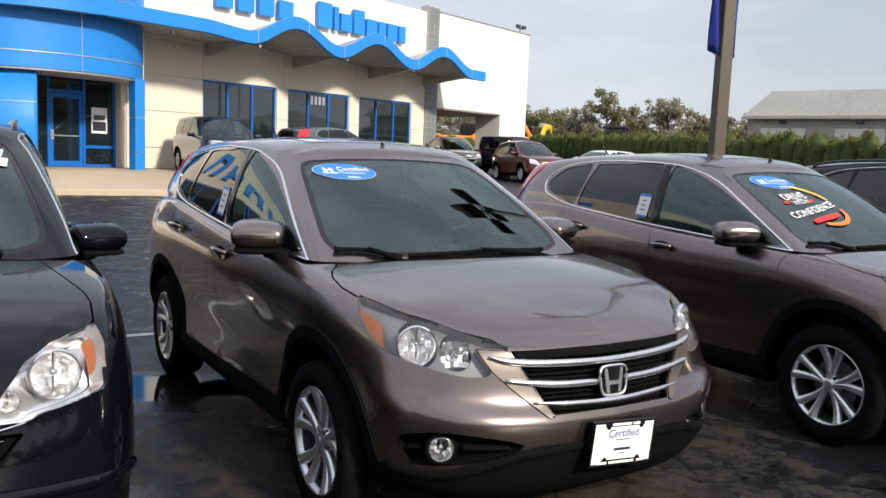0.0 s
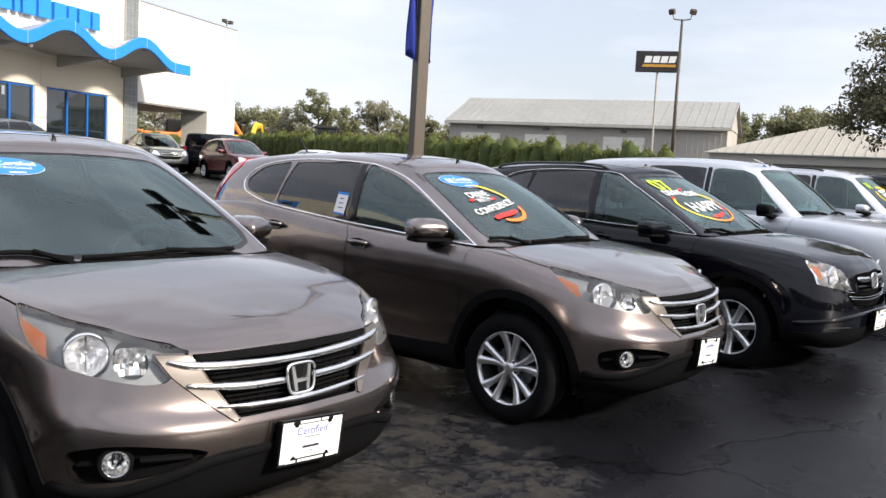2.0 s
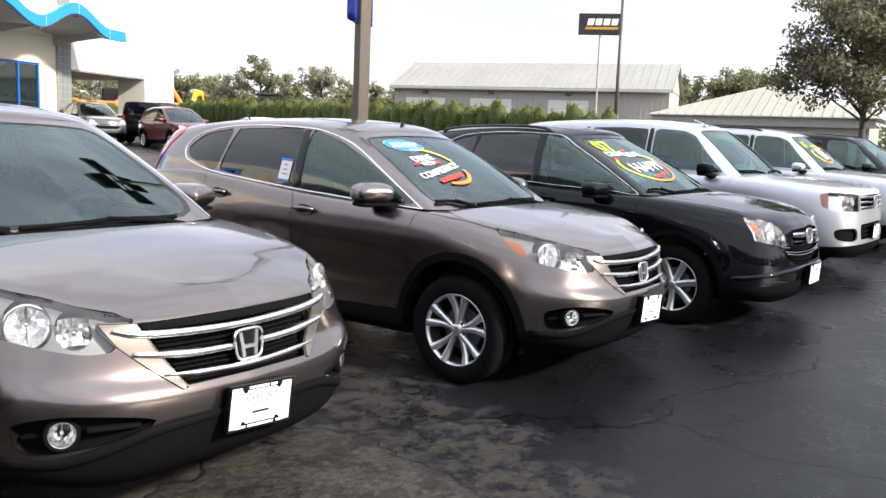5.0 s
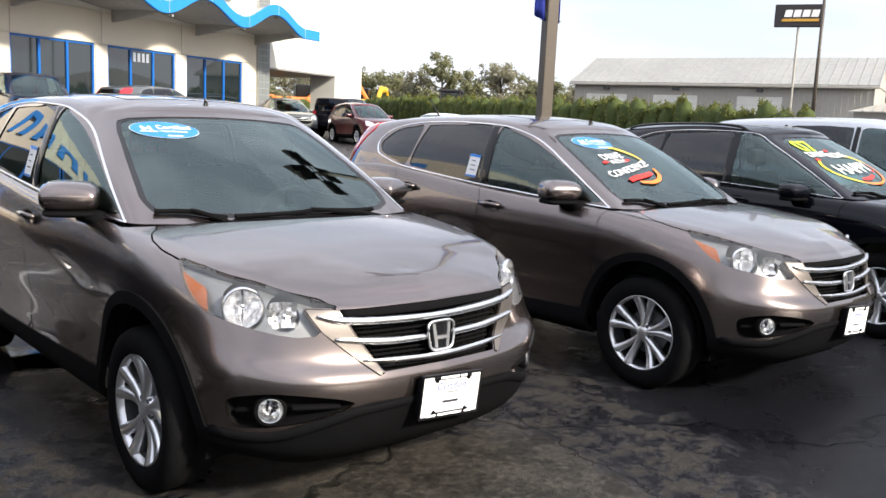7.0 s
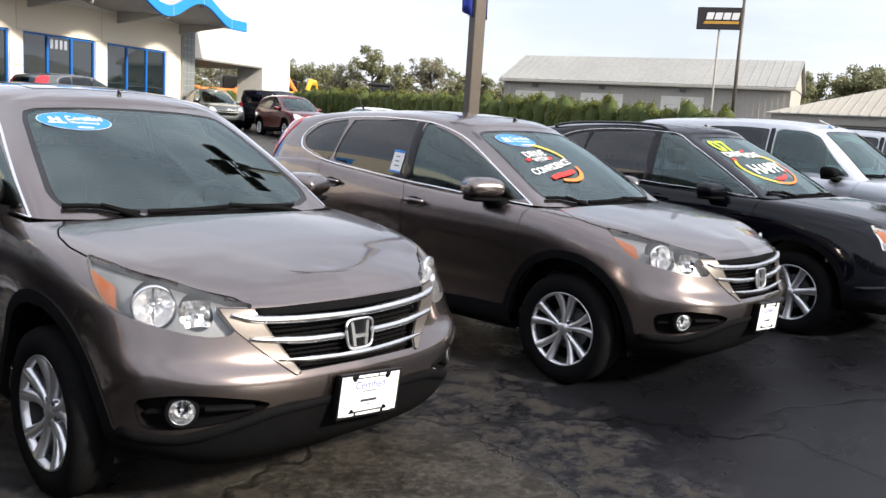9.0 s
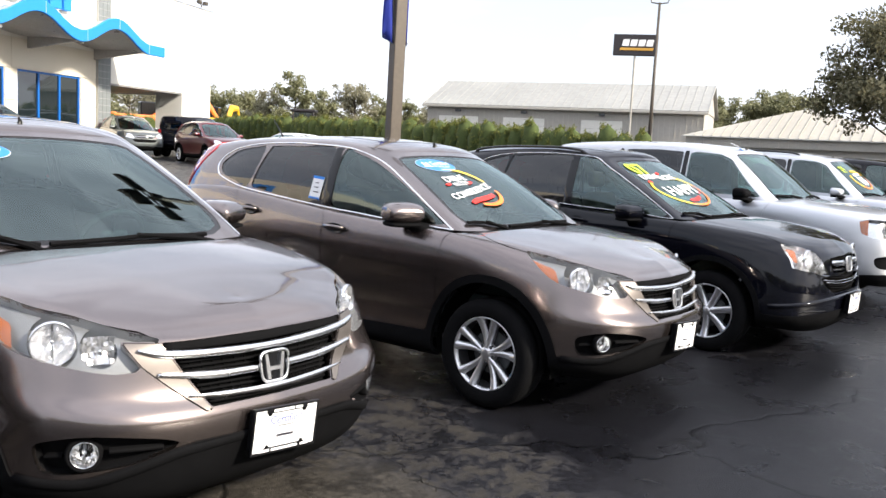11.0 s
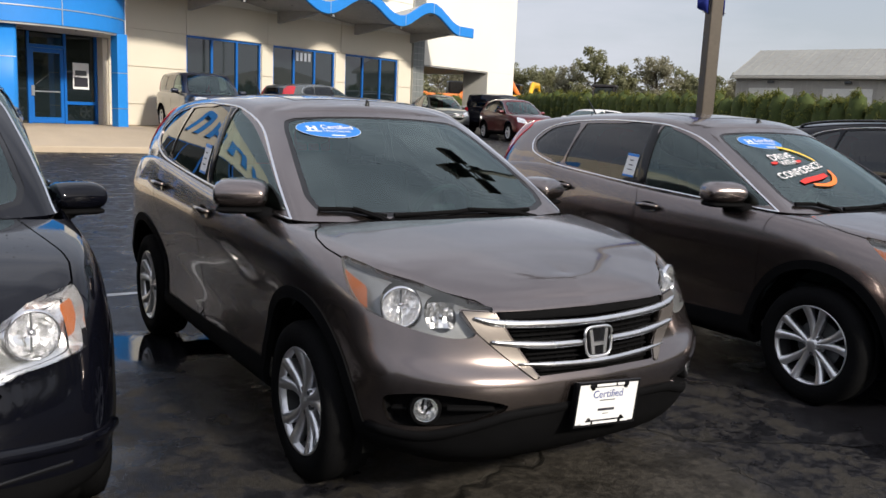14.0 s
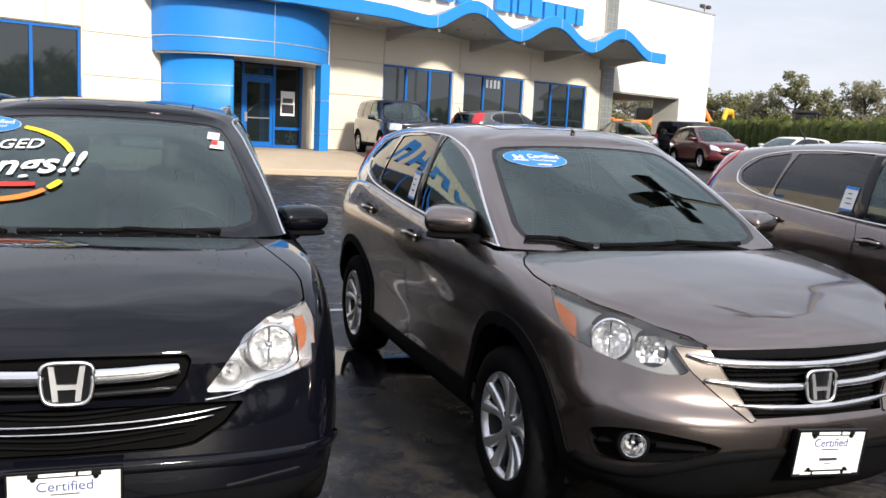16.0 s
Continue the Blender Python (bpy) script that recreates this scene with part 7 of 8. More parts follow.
# entrance glazing in the recess
ENT = new("entrance")
ENT.parent = SHOW
for x0, x1, z0, z1 in ((-5.7, -5.62, 0, 3.25), (-4.50, -4.42, 0, 3.25), (-3.42, -3.34, 0, 3.25), (-5.62, -4.50, 2.34, 2.44), (-4.42, -3.42, 0.62, 0.72), (-4.42, -3.42, 0.0, 0.10)):
    part("frame_bar", boxed((x0, 0.32, z0), (x1, 0.44, z1)), BLUE_FRAME, ENT)
DOOR = new("door")
DOOR.parent = ENT
bm = bmesh.new()
for lo, hi in (((-5.61, 0.34, 0.02), (-5.50, 0.40, 2.33)), ((-4.62, 0.34, 0.02), (-4.51, 0.40, 2.33)), ((-5.50, 0.34, 2.20), (-4.62, 0.40, 2.33)), ((-5.50, 0.34, 0.02), (-4.62, 0.40, 0.20))):
    box(bm, lo, hi)
part("door_frame", bm, BLUE_FRAME, DOOR)
part("door_glass", boxed((-5.49, 0.365, 0.21), (-4.63, 0.378, 2.19)), WINDOW, DOOR)
part("push_bar", boxed((-5.48, 0.32, 0.98), (-4.64, 0.345, 1.02), 0.008), SILVER_TRIM, DOOR)
part("pull_plate", boxed((-5.60, 0.30, 0.86), (-5.50, 0.33, 1.18), 0.006), SILVER_TRIM, DOOR)
part("transom_glass", boxed((-5.62, 0.375, 2.45), (-4.51, 0.388, 3.24)), WINDOW, ENT)
part("side_glass", boxed((-4.42, 0.375, 0.73), (-3.43, 0.388, 3.24)), WINDOW, ENT)
part("kick_glass", boxed((-4.42, 0.375, 0.11), (-3.43, 0.388, 0.61)), WINDOW, ENT)
part("left_glass", boxed((-9.2, 0.375, 0.0), (-5.71, 0.388, 3.24)), WINDOW, ENT)
POSTER = new("poster")
POSTER.parent = ENT
part("sheet", boxed((-4.18, 0.366, 1.12), (-3.62, 0.372, 1.96)), STICK_WHITE, POSTER)
part("print", boxed((-4.14, 0.362, 1.20), (-3.66, 0.366, 1.50), 0.0), INK_DARK, POSTER)
part("print", boxed((-4.10, 0.362, 1.56), (-3.70, 0.366, 1.72), 0.0), LAMP_GREY, POSTER)
part("doormat_wall", boxed((-3.33, 0.02, 0.0), (-3.16, 0.44, 3.24)), STUCCO, SHOW)

# raised name over the canopy and the maker's name along the front, kept as plain bars
for k in range(4):
    h = (1.0, 0.72, 1.0, 0.72)[k]
    part("sign_bar", boxed((0.35 + k * 1.0, -0.30, 5.86), (1.10 + k * 1.0, -0.10, 5.86 + h), 0.03), BLUE_PANEL, SHOW)
for k in range(8):
    h = (1.02, 0.95, 0.74, 1.02, 0.74, 0.74, 0.74, 0.74)[k]
    w = (0.78, 0.26, 0.66, 0.66, 0.66, 0.46, 0.66, 0.46)[k]
    x0 = (5.50, 6.42, 6.82, 7.62, 8.44, 9.24, 9.84, 10.64)[k]
    part("sign_bar", boxed((x0, -0.30, 5.86), (x0 + w, -0.10, 5.86 + h), 0.03), BLUE_PANEL, SHOW)
for k in range(5):
    x0 = -21.5 + k * 2.0
    bm = bmesh.new()
    box(bm, (x0, -0.28, 4.3), (x0 + 0.45, -0.06, 5.9), 0.02)
    box(bm, (x0 + 0.46, -0.27, 4.85 if k % 2 else 5.45), (x0 + 1.0, -0.07, 5.30 if k % 2 else 5.88), 0.02)
    box(bm, (x0 + 1.01, -0.28, 4.3), (x0 + 1.45, -0.06, 5.9), 0.02)
    part("sign_bar", bm, BLUE_PANEL, SHOW)

# raised concrete apron before the entrance
def apron():
    bm = bmesh.new()
    m = pose(6.55, 26.86, 0, 0, 0, 22)
    front = [(-22, 20.9), (-8, 20.75), (0, 20.45), (4.2, 20.3), (6.0, 20.7), (6.9, 21.8), (7.4, 24.0)]
    back_x = [-30, -16, -8, -4, -2.4, -1.6, -1.0]
    n = len(front)
    rows = []
    for (x, y), bx in zip(front, back_x):
        b = m @ Vector((bx, 0.3, 0))
        rows.append([bm.verts.new((x + (b.x - x) * f, y + (b.y - y) * f, 0.29 + (0.735 - 0.29) * min(1.0, f * 2.1))) for f in np.linspace(0.0, 1, 15)])
    for A, B in zip(rows, rows[1:]):
        for k in range(14):
            bm.faces.new((A[k], B[k], B[k + 1], A[k + 1]))
    tagged(mesh_object("pavement", bm, CONCRETE, smooth=True), "sand-coloured concrete apron sloping up to the entrance", "pavement", kind="structure")
    line = spline([(x, y, 0) for x, y in front], 60)
    bm = bmesh.new()
    prev = None
    for i, p in enumerate(line):
        d = line[min(59, i + 1)] - line[max(0, i - 1)]
        d /= np.linalg.norm(d)
        nx, ny = -d[1], d[0]
        g = ground_z(p[0], p[1])
        ring = [bm.verts.new((p[0] + nx * o, p[1] + ny * o, z)) for o, z in ((-0.03, g - 0.1), (-0.01, 0.26), (0.02, 0.294), (0.17, 0.295), (0.17, 0.2))]
        if prev:
            for k in range(4):
                bm.faces.new((prev[k], ring[k], ring[k + 1], prev[k + 1]))
        prev = ring
    bmesh.ops.recalc_face_normals(bm, faces=bm.faces)
    tagged(mesh_object("kerb", bm, CONCRETE, smooth=False), "worn concrete kerb along the apron", "kerb", kind="structure")


apron()


# ---- leaves, hedges and trees ----
def leaf_cloud(name, centres, count, size, mat, parent, seed, kind="", flat=0.6):
    """Many small leaf blades scattered round clump centres (x, y, z, rx, rz)."""
    rng = np.random.default_rng(seed)
    C = np.array(centres, float)
    wts = C[:, 3] ** 2 * C[:, 4]
    pick = rng.choice(len(C), count, p=wts / wts.sum())
    d = rng.normal(size=(count, 3))
    d /= np.linalg.norm(d, axis=1)[:, None]
    rad = rng.random(count) ** 0.45
    pos = C[pick, :3] + d * rad[:, None] * np.stack([C[pick, 3], C[pick, 3], C[pick, 4]], 1)
    a = rng.normal(size=(count, 3))
    a /= np.linalg.norm(a, axis=1)[:, None]
    b = np.cross(a, d + 0.3 * rng.normal(size=(count, 3)))
    b /= np.maximum(1e-6, np.linalg.norm(b, axis=1))[:, None]
    s = size * (0.6 + 0.8 * rng.random(count))[:, None]
    V = np.empty((count * 4, 3))
    V[0::4], V[1::4], V[2::4], V[3::4] = pos - a * s, pos + b * s * flat, pos + a * s, pos - b * s * flat
    F = np.arange(count * 4).reshape(-1, 4)
    me = bpy.data.meshes.new(name)
    me.from_pydata(V.tolist(), [], F.tolist())
    me.materials.append(mat)
    ob = new(name, me)
    ob.parent = parent
    if kind:
        tagged(ob, kind=kind)
    return ob


def arborvitae(seed):
    rng = random.Random(seed)
    h = 2.2 + 0.25 * rng.random()
    t = thing("hedge_shrub", pose(0, 0, 0), "clipped green conifer shrub in a long hedge", "shrub", "hedge shrubs")
    part("stem", tube(bmesh.new(), [(0, 0, -0.1), (0, 0, h * 0.8)], [0.06, 0.02], 6), BARK, t)
    cs = []
    for k in range(60):
        z = h * (0.05 + 0.88 * rng.random())
        r = 0.54 * (1 - (z / h) ** 9.0) ** 0.5 * rng.uniform(0.85, 1.1) + 0.02
        a = rng.random() * 6.28
        q = r * rng.uniform(0.35, 0.75)
        cs.append((q * math.cos(a), q * math.sin(a), z, max(0.12, r * 0.42), 0.22))
    bm = bmesh.new()
    rings = []
    for i in range(12):
        f = i / 11
        r = 0.50 * (1 - f ** 9.0) ** 0.5 + 0.01
        rings.append([bm.verts.new((r * rng.uniform(0.82, 1.05) * math.cos(k * 0.524), r * rng.uniform(0.82, 1.05) * math.sin(k * 0.524), h * (0.03 + 0.93 * f))) for k in range(12)])
    for A, B in zip(rings, rings[1:]):
        for k in range(12):
            bm.faces.new((A[k], A[(k + 1) % 12], B[(k + 1) % 12], B[k]))
    part("inner_growth", bm, HEDGE_CORE, t, smooth=True)
    leaf_cloud("foliage", cs, 5500, 0.042, LEAF_HEDGE, t, seed)
    return t


SHRUBS = [arborvitae(s) for s in range(5)]
rng = random.Random(12)
HA, HB = Vector((26.5, 8.9)), Vector((34.5, 44.0))
n_sh = 45
for k in range(n_sh):
    f = k / (n_sh - 1)
    p = HA.lerp(HB, f)
    q = pose(p.x + rng.uniform(-0.1, 0.1), p.y + rng.uniform(-0.1, 0.1), ground_z(p.x, p.y) - 0.02, 0, 0, rng.uniform(0, 360))
    sc = Matrix.Diagonal((rng.uniform(0.76, 0.96), rng.uniform(0.76, 0.96), (2.68 + 0.18 * rng.random() - 0.45 * f) / 2.35, 1))
    if k < 5:
        SHRUBS[k].matrix_basis = q @ sc
    else:
        o = copy_thing(SHRUBS[k % 5], q)
        o.matrix_basis = q @ sc
for k in range(30):
    p = Vector((34.5, 44.0)).lerp(Vector((6.0, 60.0)), k / 29)
    q = pose(p.x + rng.uniform(-0.1, 0.1), p.y, ground_z(p.x, p.y), 0, 0, rng.uniform(0, 360))
    o = copy_thing(SHRUBS[k % 5], q)
    o.matrix_basis = q @ Matrix.Diagonal((1.0, 1.0, rng.uniform(0.8, 0.92), 1))


def tree(x, y, height, spread, leaves, mat, label, seed, leaf=0.12, trunk=0.16, low=0.28, bare=0.0):
    rng = random.Random(seed)
    z0 = ground_z(x, y) - 0.1
    t = thing("tree", pose(x, y, z0), label, "tree", "trees")
    bm = bmesh.new()
    tube(bm, [(0, 0, 0), (0.05 * height * 0.1, 0, height * 0.25), (0.1, 0.05, height * 0.55), (0.0, 0.1, height * 0.92)], [trunk, trunk * 0.8, trunk * 0.5, trunk * 0.1], 9)
    cs = []
    for k in range(26):
        zb = height * (low + 0.55 * rng.random())
        a = rng.random() * 6.28
        f = (zb / height - low) / (1 - low)
        reach = spread * (0.45 + 0.55 * rng.random()) * math.sqrt(max(0.08, 1 - (f * 1.15 - 0.25) ** 2))
        ez = min(height * 0.97, zb + reach * (0.35 + 0.5 * rng.random()))
        e = Vector((reach * math.cos(a), reach * math.sin(a), ez))
        b = Vector((0.05, 0.03, zb))
        mid = b.lerp(e, 0.5) + Vector((0, 0, 0.1 * reach))
        tube(bm, [b, mid, e], [trunk * 0.32, trunk * 0.18, trunk * 0.05], 6)
        for f2 in (0.55, 0.8, 1.0):
            c = b.lerp(e, f2)
            s = spread * (0.13 + 0.15 * rng.random())
            cs.append((c.x + rng.uniform(-s, s) * 0.6, c.y + rng.uniform(-s, s) * 0.6, c.z + rng.uniform(-0.3, 0.5) * s, s, s * 0.75))
    for k in range(10):
        a = rng.random() * 6.28
        s = spread * 0.24
        cs.append((0.3 * spread * math.cos(a), 0.3 * spread * math.sin(a), height * (0.6 + 0.33 * rng.random()), s, s * 0.8))
    bmesh.ops.recalc_face_normals(bm, faces=bm.faces)
    part("trunk", bm, BARK, t, smooth=True)
    leaf_cloud("crown", cs, leaves, leaf, mat, t, seed)
    return t


EYE0 = Vector((-2.2, -4.6))


def from_eye(az, dist):
    return EYE0.x + dist * math.cos(radians(az)), EYE0.y + dist * math.sin(radians(az))


x, y = from_eye(10.2, 38)
tree(x, y, 8.9, 3.8, 27000, LEAF_OAK, "broad dark green tree behind the car lot", 3, 0.085, 0.16, 0.14)
rng = random.Random(33)
# line of trees behind the hedge
for k, az in enumerate(np.arange(18, 96, 1.75)):
    d = rng.uniform(100, 128)
    x, y = from_eye(az + rng.uniform(-0.5, 0.5), d)
    hh = rng.uniform(7.0, 9.8)
    pale = rng.random() < 0.28
    tree(x, y, hh, hh * rng.uniform(0.34, 0.48), 3600 if pale else 6000, LEAF_AUTUMN if pale else LEAF_FAR, "thin pale green roadside tree in the distance" if pale else "bushy green tree in the distance", 100 + k, 0.16, 0.2, 0.12)
for k, (az, d, hh) in enumerate(((21.3, 96, 8.6), (20.4, 100, 8.2), (18.6, 98, 9.4), (17.6, 102, 9.9), (16.7, 97, 9.6), (15.6, 100, 9.3))):
    x, y = from_eye(az, d)
    tree(x, y, hh, hh * 0.36, 7000, LEAF_FAR, "bushy green tree standing beyond the barn", 300 + k, 0.15, 0.2, 0.12)
cs = []
for k in range(230):
    az = rng.uniform(4, 100)
    x, y = from_eye(az, rng.uniform(128, 150))
    r = rng.uniform(2.4, 4.4)
    cs.append((x, y, rng.uniform(0.5, 5.6), r, r * 0.8))
tagged(leaf_cloud("far_woods", cs, 48000, 0.42, LEAF_FAR, None, 77), "dense far green woods along the skyline", "woods", kind="stuff")


cs = []
for k in range(420):                                  # unseen, behind the viewer; added to darken reflections in paint and glass
    x, y = from_eye(rng.uniform(185, 353), rng.uniform(44, 62))
    r = rng.uniform(1.6, 2.8)
    cs.append((x, y, rng.uniform(0.3, 6.6), r, r * 0.9))
tagged(leaf_cloud("roadside_woods", cs, 66000, 0.42, LEAF_FAR, None, 78), "dense green trees behind the viewer, there only for reflections", "woods", kind="stuff")


# ---- steel shed ----
def shed():
    A, B = Vector((46.9, 35.7)), Vector((52.587, 17.088))       # front corners
    L = (B - A).length
    ang = math.degrees(math.atan2((B - A).y, (B - A).x))
    z0 = ground_z(A.x, A.y) - 0.1
    t = thing("shed", pose(A.x, A.y, z0, 0, 0, ang), "long grey steel shed with a pale metal gable roof", "shed")
    W, E, Rg = 9.0, 4.25, 6.15
    # local: x along the front, +y behind
    bm = bmesh.new()
    box(bm, (0, 0, 0), (L, W, E))
    part("wall", bm, SIDING, t)
    n = int(L / 0.36)
    for k in range(n + 1):
        part("wall_rib", boxed((k * L / n - 0.03, -0.035, 0.0), (k * L / n + 0.03, 0.0, E)), SIDING, t)
    for s in (0, L):
        bm = bmesh.new()
        prism(bm, [(0, E), (W, E), (W / 2, Rg)], 0.12, Matrix(((0, 0, 1, s - 0.06), (1, 0, 0, 0), (0, 1, 0, 0), (0, 0, 0, 1))))
        part("gable", bm, SIDING, t)
    for sgn in (0, 1):
        bm = bmesh.new()
        y0, y1 = (-0.35, W / 2) if not sgn else (W + 0.35, W / 2)
        z00 = E - 0.35 * (Rg - E) / (W / 2)
        vs = [bm.verts.new(p) for p in ((-0.3, y0, z00), (L + 0.3, y0, z00), (L + 0.3, y1, Rg), (-0.3, y1, Rg), (-0.3, y0, z00 + 0.1), (L + 0.3, y0, z00 + 0.1), (L + 0.3, y1, Rg + 0.1), (-0.3, y1, Rg + 0.1))]
        for f in ((0, 1, 2, 3), (4, 5, 6, 7), (0, 1, 5, 4), (1, 2, 6, 5), (2, 3, 7, 6), (3, 0, 4, 7)):
            bm.faces.new([vs[k] for k in f])
        bmesh.ops.recalc_face_normals(bm, faces=bm.faces)
        rf = part("roof", bm, ROOF_METAL, t)
        if not sgn:
            m = int(L / 0.55)
            for k in range(m + 1):
                xx = -0.25 + k * (L + 0.5) / m
                part("roof_seam", tube(bmesh.new(), [(xx, y0, z00 + 0.11), (xx, y1, Rg + 0.11)], 0.028, 5), ROOF_METAL, t)
    part("gutter", boxed((-0.3, -0.48, E - 0.28), (L + 0.3, -0.34, E - 0.12), 0.02), SIDING, t)
    for x0, w, h in ((0.9, 3.0, 3.4), (5.8, 3.0, 3.4), (11.4, 2.8, 3.4)):
        d = new("roller_door")
        d.parent = t
        for k in range(6):
            part("door_section", boxed((x0, -0.07, k * h / 6), (x0 + w, -0.037, (k + 1) * h / 6 - 0.02)), DOOR_PALE, d)
        part("door_trim", boxed((x0 - 0.12, -0.08, h), (x0 + w + 0.12, -0.036, h + 0.14)), SIDING, t)
        part("wall_light", boxed((x0 + w / 2 - 0.2, -0.30, h + 0.28), (x0 + w / 2 + 0.2, -0.036, h + 0.46), 0.04), LAMP_GREY, t)
    part("side_door", boxed((17.7, -0.07, 0), (18.6, -0.037, 2.15)), DOOR_PALE, t)
    part("downpipe", tube(bmesh.new(), [(16.2, -0.10, 0), (16.2, -0.10, E - 0.2)], 0.06, 8), SIDING, t)
    return t


shed()


def low_barn():
    x, y = from_eye(22.6, 52)
    x2, y2 = from_eye(9.5, 50)
    A, B = Vector((x, y)), Vector((x2, y2))
    L = (B - A).length
    ang = math.degrees(math.atan2((B - A).y, (B - A).x))
    t = thing("barn", pose(x, y, ground_z(x, y) - 0.1, 0, 0, ang), "low barn with a tan ribbed metal hip roof", "barn")
    E, Rg, W = 3.0, 4.85, 9.0
    part("wall", boxed((0.3, 0.3, 0), (L - 0.3, W - 0.3, E - 0.4)), SIDING, t)
    part("fascia", boxed((0, -0.02, E - 0.55), (L, 0.1, E - 0.06)), SIDING, t)
    part("eave_trim", boxed((-0.2, -0.24, E - 0.055), (L + 0.2, 0.1, E - 0.004)), DOOR_PALE, t)
    bm = bmesh.new()
    v = [bm.verts.new(p) for p in ((-0.2, -0.2, E), (L + 0.2, -0.2, E), (L + 0.2, W, E), (-0.2, W, E), (L * 0.46, W / 2, Rg), (L * 0.54, W / 2, Rg))]
    for f in ((0, 1, 5, 4), (1, 2, 5), (2, 3, 4, 5), (3, 0, 4), (3, 2, 1, 0)):
        bm.faces.new([v[k] for k in f])
    bmesh.ops.recalc_face_normals(bm, faces=bm.faces)
    part("roof", bm, ROOF_TAN, t)
    m = int(L / 0.5)
    for k in range(1, m):
        f = k / m
        if f <= 0.46:
            top = (L * f, -0.2 + (W / 2 + 0.2) * f / 0.46, E + (Rg - E) * f / 0.46)
        elif f < 0.54:
            top = (L * f, W / 2, Rg)
        else:
            g = (1 - f) / 0.46
            top = (L * f, -0.2 + (W / 2 + 0.2) * g, E + (Rg - E) * g)
        part("roof_rib", tube(bmesh.new(), [(L * f, -0.22, E + 0.02), (top[0], top[1], top[2] + 0.02)], 0.03, 5), ROOF_TAN, t)
        part("fascia_rib", boxed((L * f - 0.025, -0.05, E - 0.54), (L * f + 0.025, -0.018, E - 0.07)), SIDING, t)
    return t


low_barn()

# ---- poles and signs ----
def lot_pole():
    x, y = from_eye(41.5, 12.0)
    t = thing("lamp_pole", pose(x, y, 0, 0.4, 0.3, -20), "square brown steel lamp pole with blue cloth banners", "lamp pole")
    H = 8.3
    part("base", boxed((-0.28, -0.28, -0.05), (0.28, 0.28, 0.75), 0.03), CONCRETE, t)
    part("post", boxed((-0.085, -0.085, 0.75), (0.085, 0.085, H), 0.012), POLE_BROWN, t)
    for z in (4.75, 3.02):
        for s in (-1, 1):
            part("banner_arm", tube(bmesh.new(), [(s * 0.085, 0, z), (s * 0.16, 0, z)], 0.012, 6), SILVER_TRIM, t)
    for s in (-1, 1):
        bm = bmesh.new()
        rows = []
        for i in range(15):
            f = i / 14
            z = 4.74 - f * 1.72 + (0.10 * (f > 0.9) * s * 0.3)
            w = (0.11 if s < 0 else 0.06) + 0.03 * math.sin(3 * f + s)
            rows.append([bm.verts.new((s * (0.09 + w * k / 5), 0.03 * math.sin(5 * f + k * 0.9 + s) * (0.4 + f), z - 0.015 * k * f * s)) for k in range(6)])
        for A, B in zip(rows, rows[1:]):
            for k in range(5):
                bm.faces.new((A[k], A[k + 1], B[k + 1], B[k]))
        b = part("banner", bm, FLAG, t, "limp blue cloth banner", smooth=True)
        b.modifiers.new("cloth", "SOLIDIFY").thickness = 0.004
    for a in (45, 135, 225, 315):
        c, s = math.cos(radians(a)), math.sin(radians(a))
        hd = new("lamp_head")
        hd.parent = t
        hd.matrix_basis = pose(0, 0, H - 0.05, 0, 0, a)
        part("arm", boxed((0.08, -0.05, -0.05), (0.42, 0.05, 0.05), 0.01), POLE_BROWN, hd)
        part("housing", boxed((0.42, -0.40, -0.12), (1.28, 0.40, 0.14), 0.03), POLE_BROWN, hd)
        part("lens", boxed((0.50, -0.32, -0.138), (1.20, 0.32, -0.122)), LAMP_GREY, hd)
    return t


lot_pole()


def yard_lamp():
    x, y = from_eye(24.85, 40)
    z = ground_z(x, y)
    t = thing("street_lamp", pose(x, y, z, 0, 0, -62), "tall thin dark lamp post with two flood heads", "street lamp")
    H = 1.56 + 40 * 0.176 - z
    part("post", tube(bmesh.new(), [(0, 0, -0.1), (0, 0, H)], [0.10, 0.055], 10), POLE_BROWN, t, smooth=True)
    for s in (-1, 1):
        part("arm", tube(bmesh.new(), [(0, 0, H - 0.05), (s * 0.35, 0, H), (s * 0.42, 0, H + 0.22)], 0.03, 6), POLE_BROWN, t)
        part("flood_head", boxed((-0.13, -0.10, -0.12), (0.13, 0.12, 0.12), 0.04, pose(s * 0.46, 0, H + 0.32, 25, 0, s * 25)), POLE_BROWN, t)


yard_lamp()


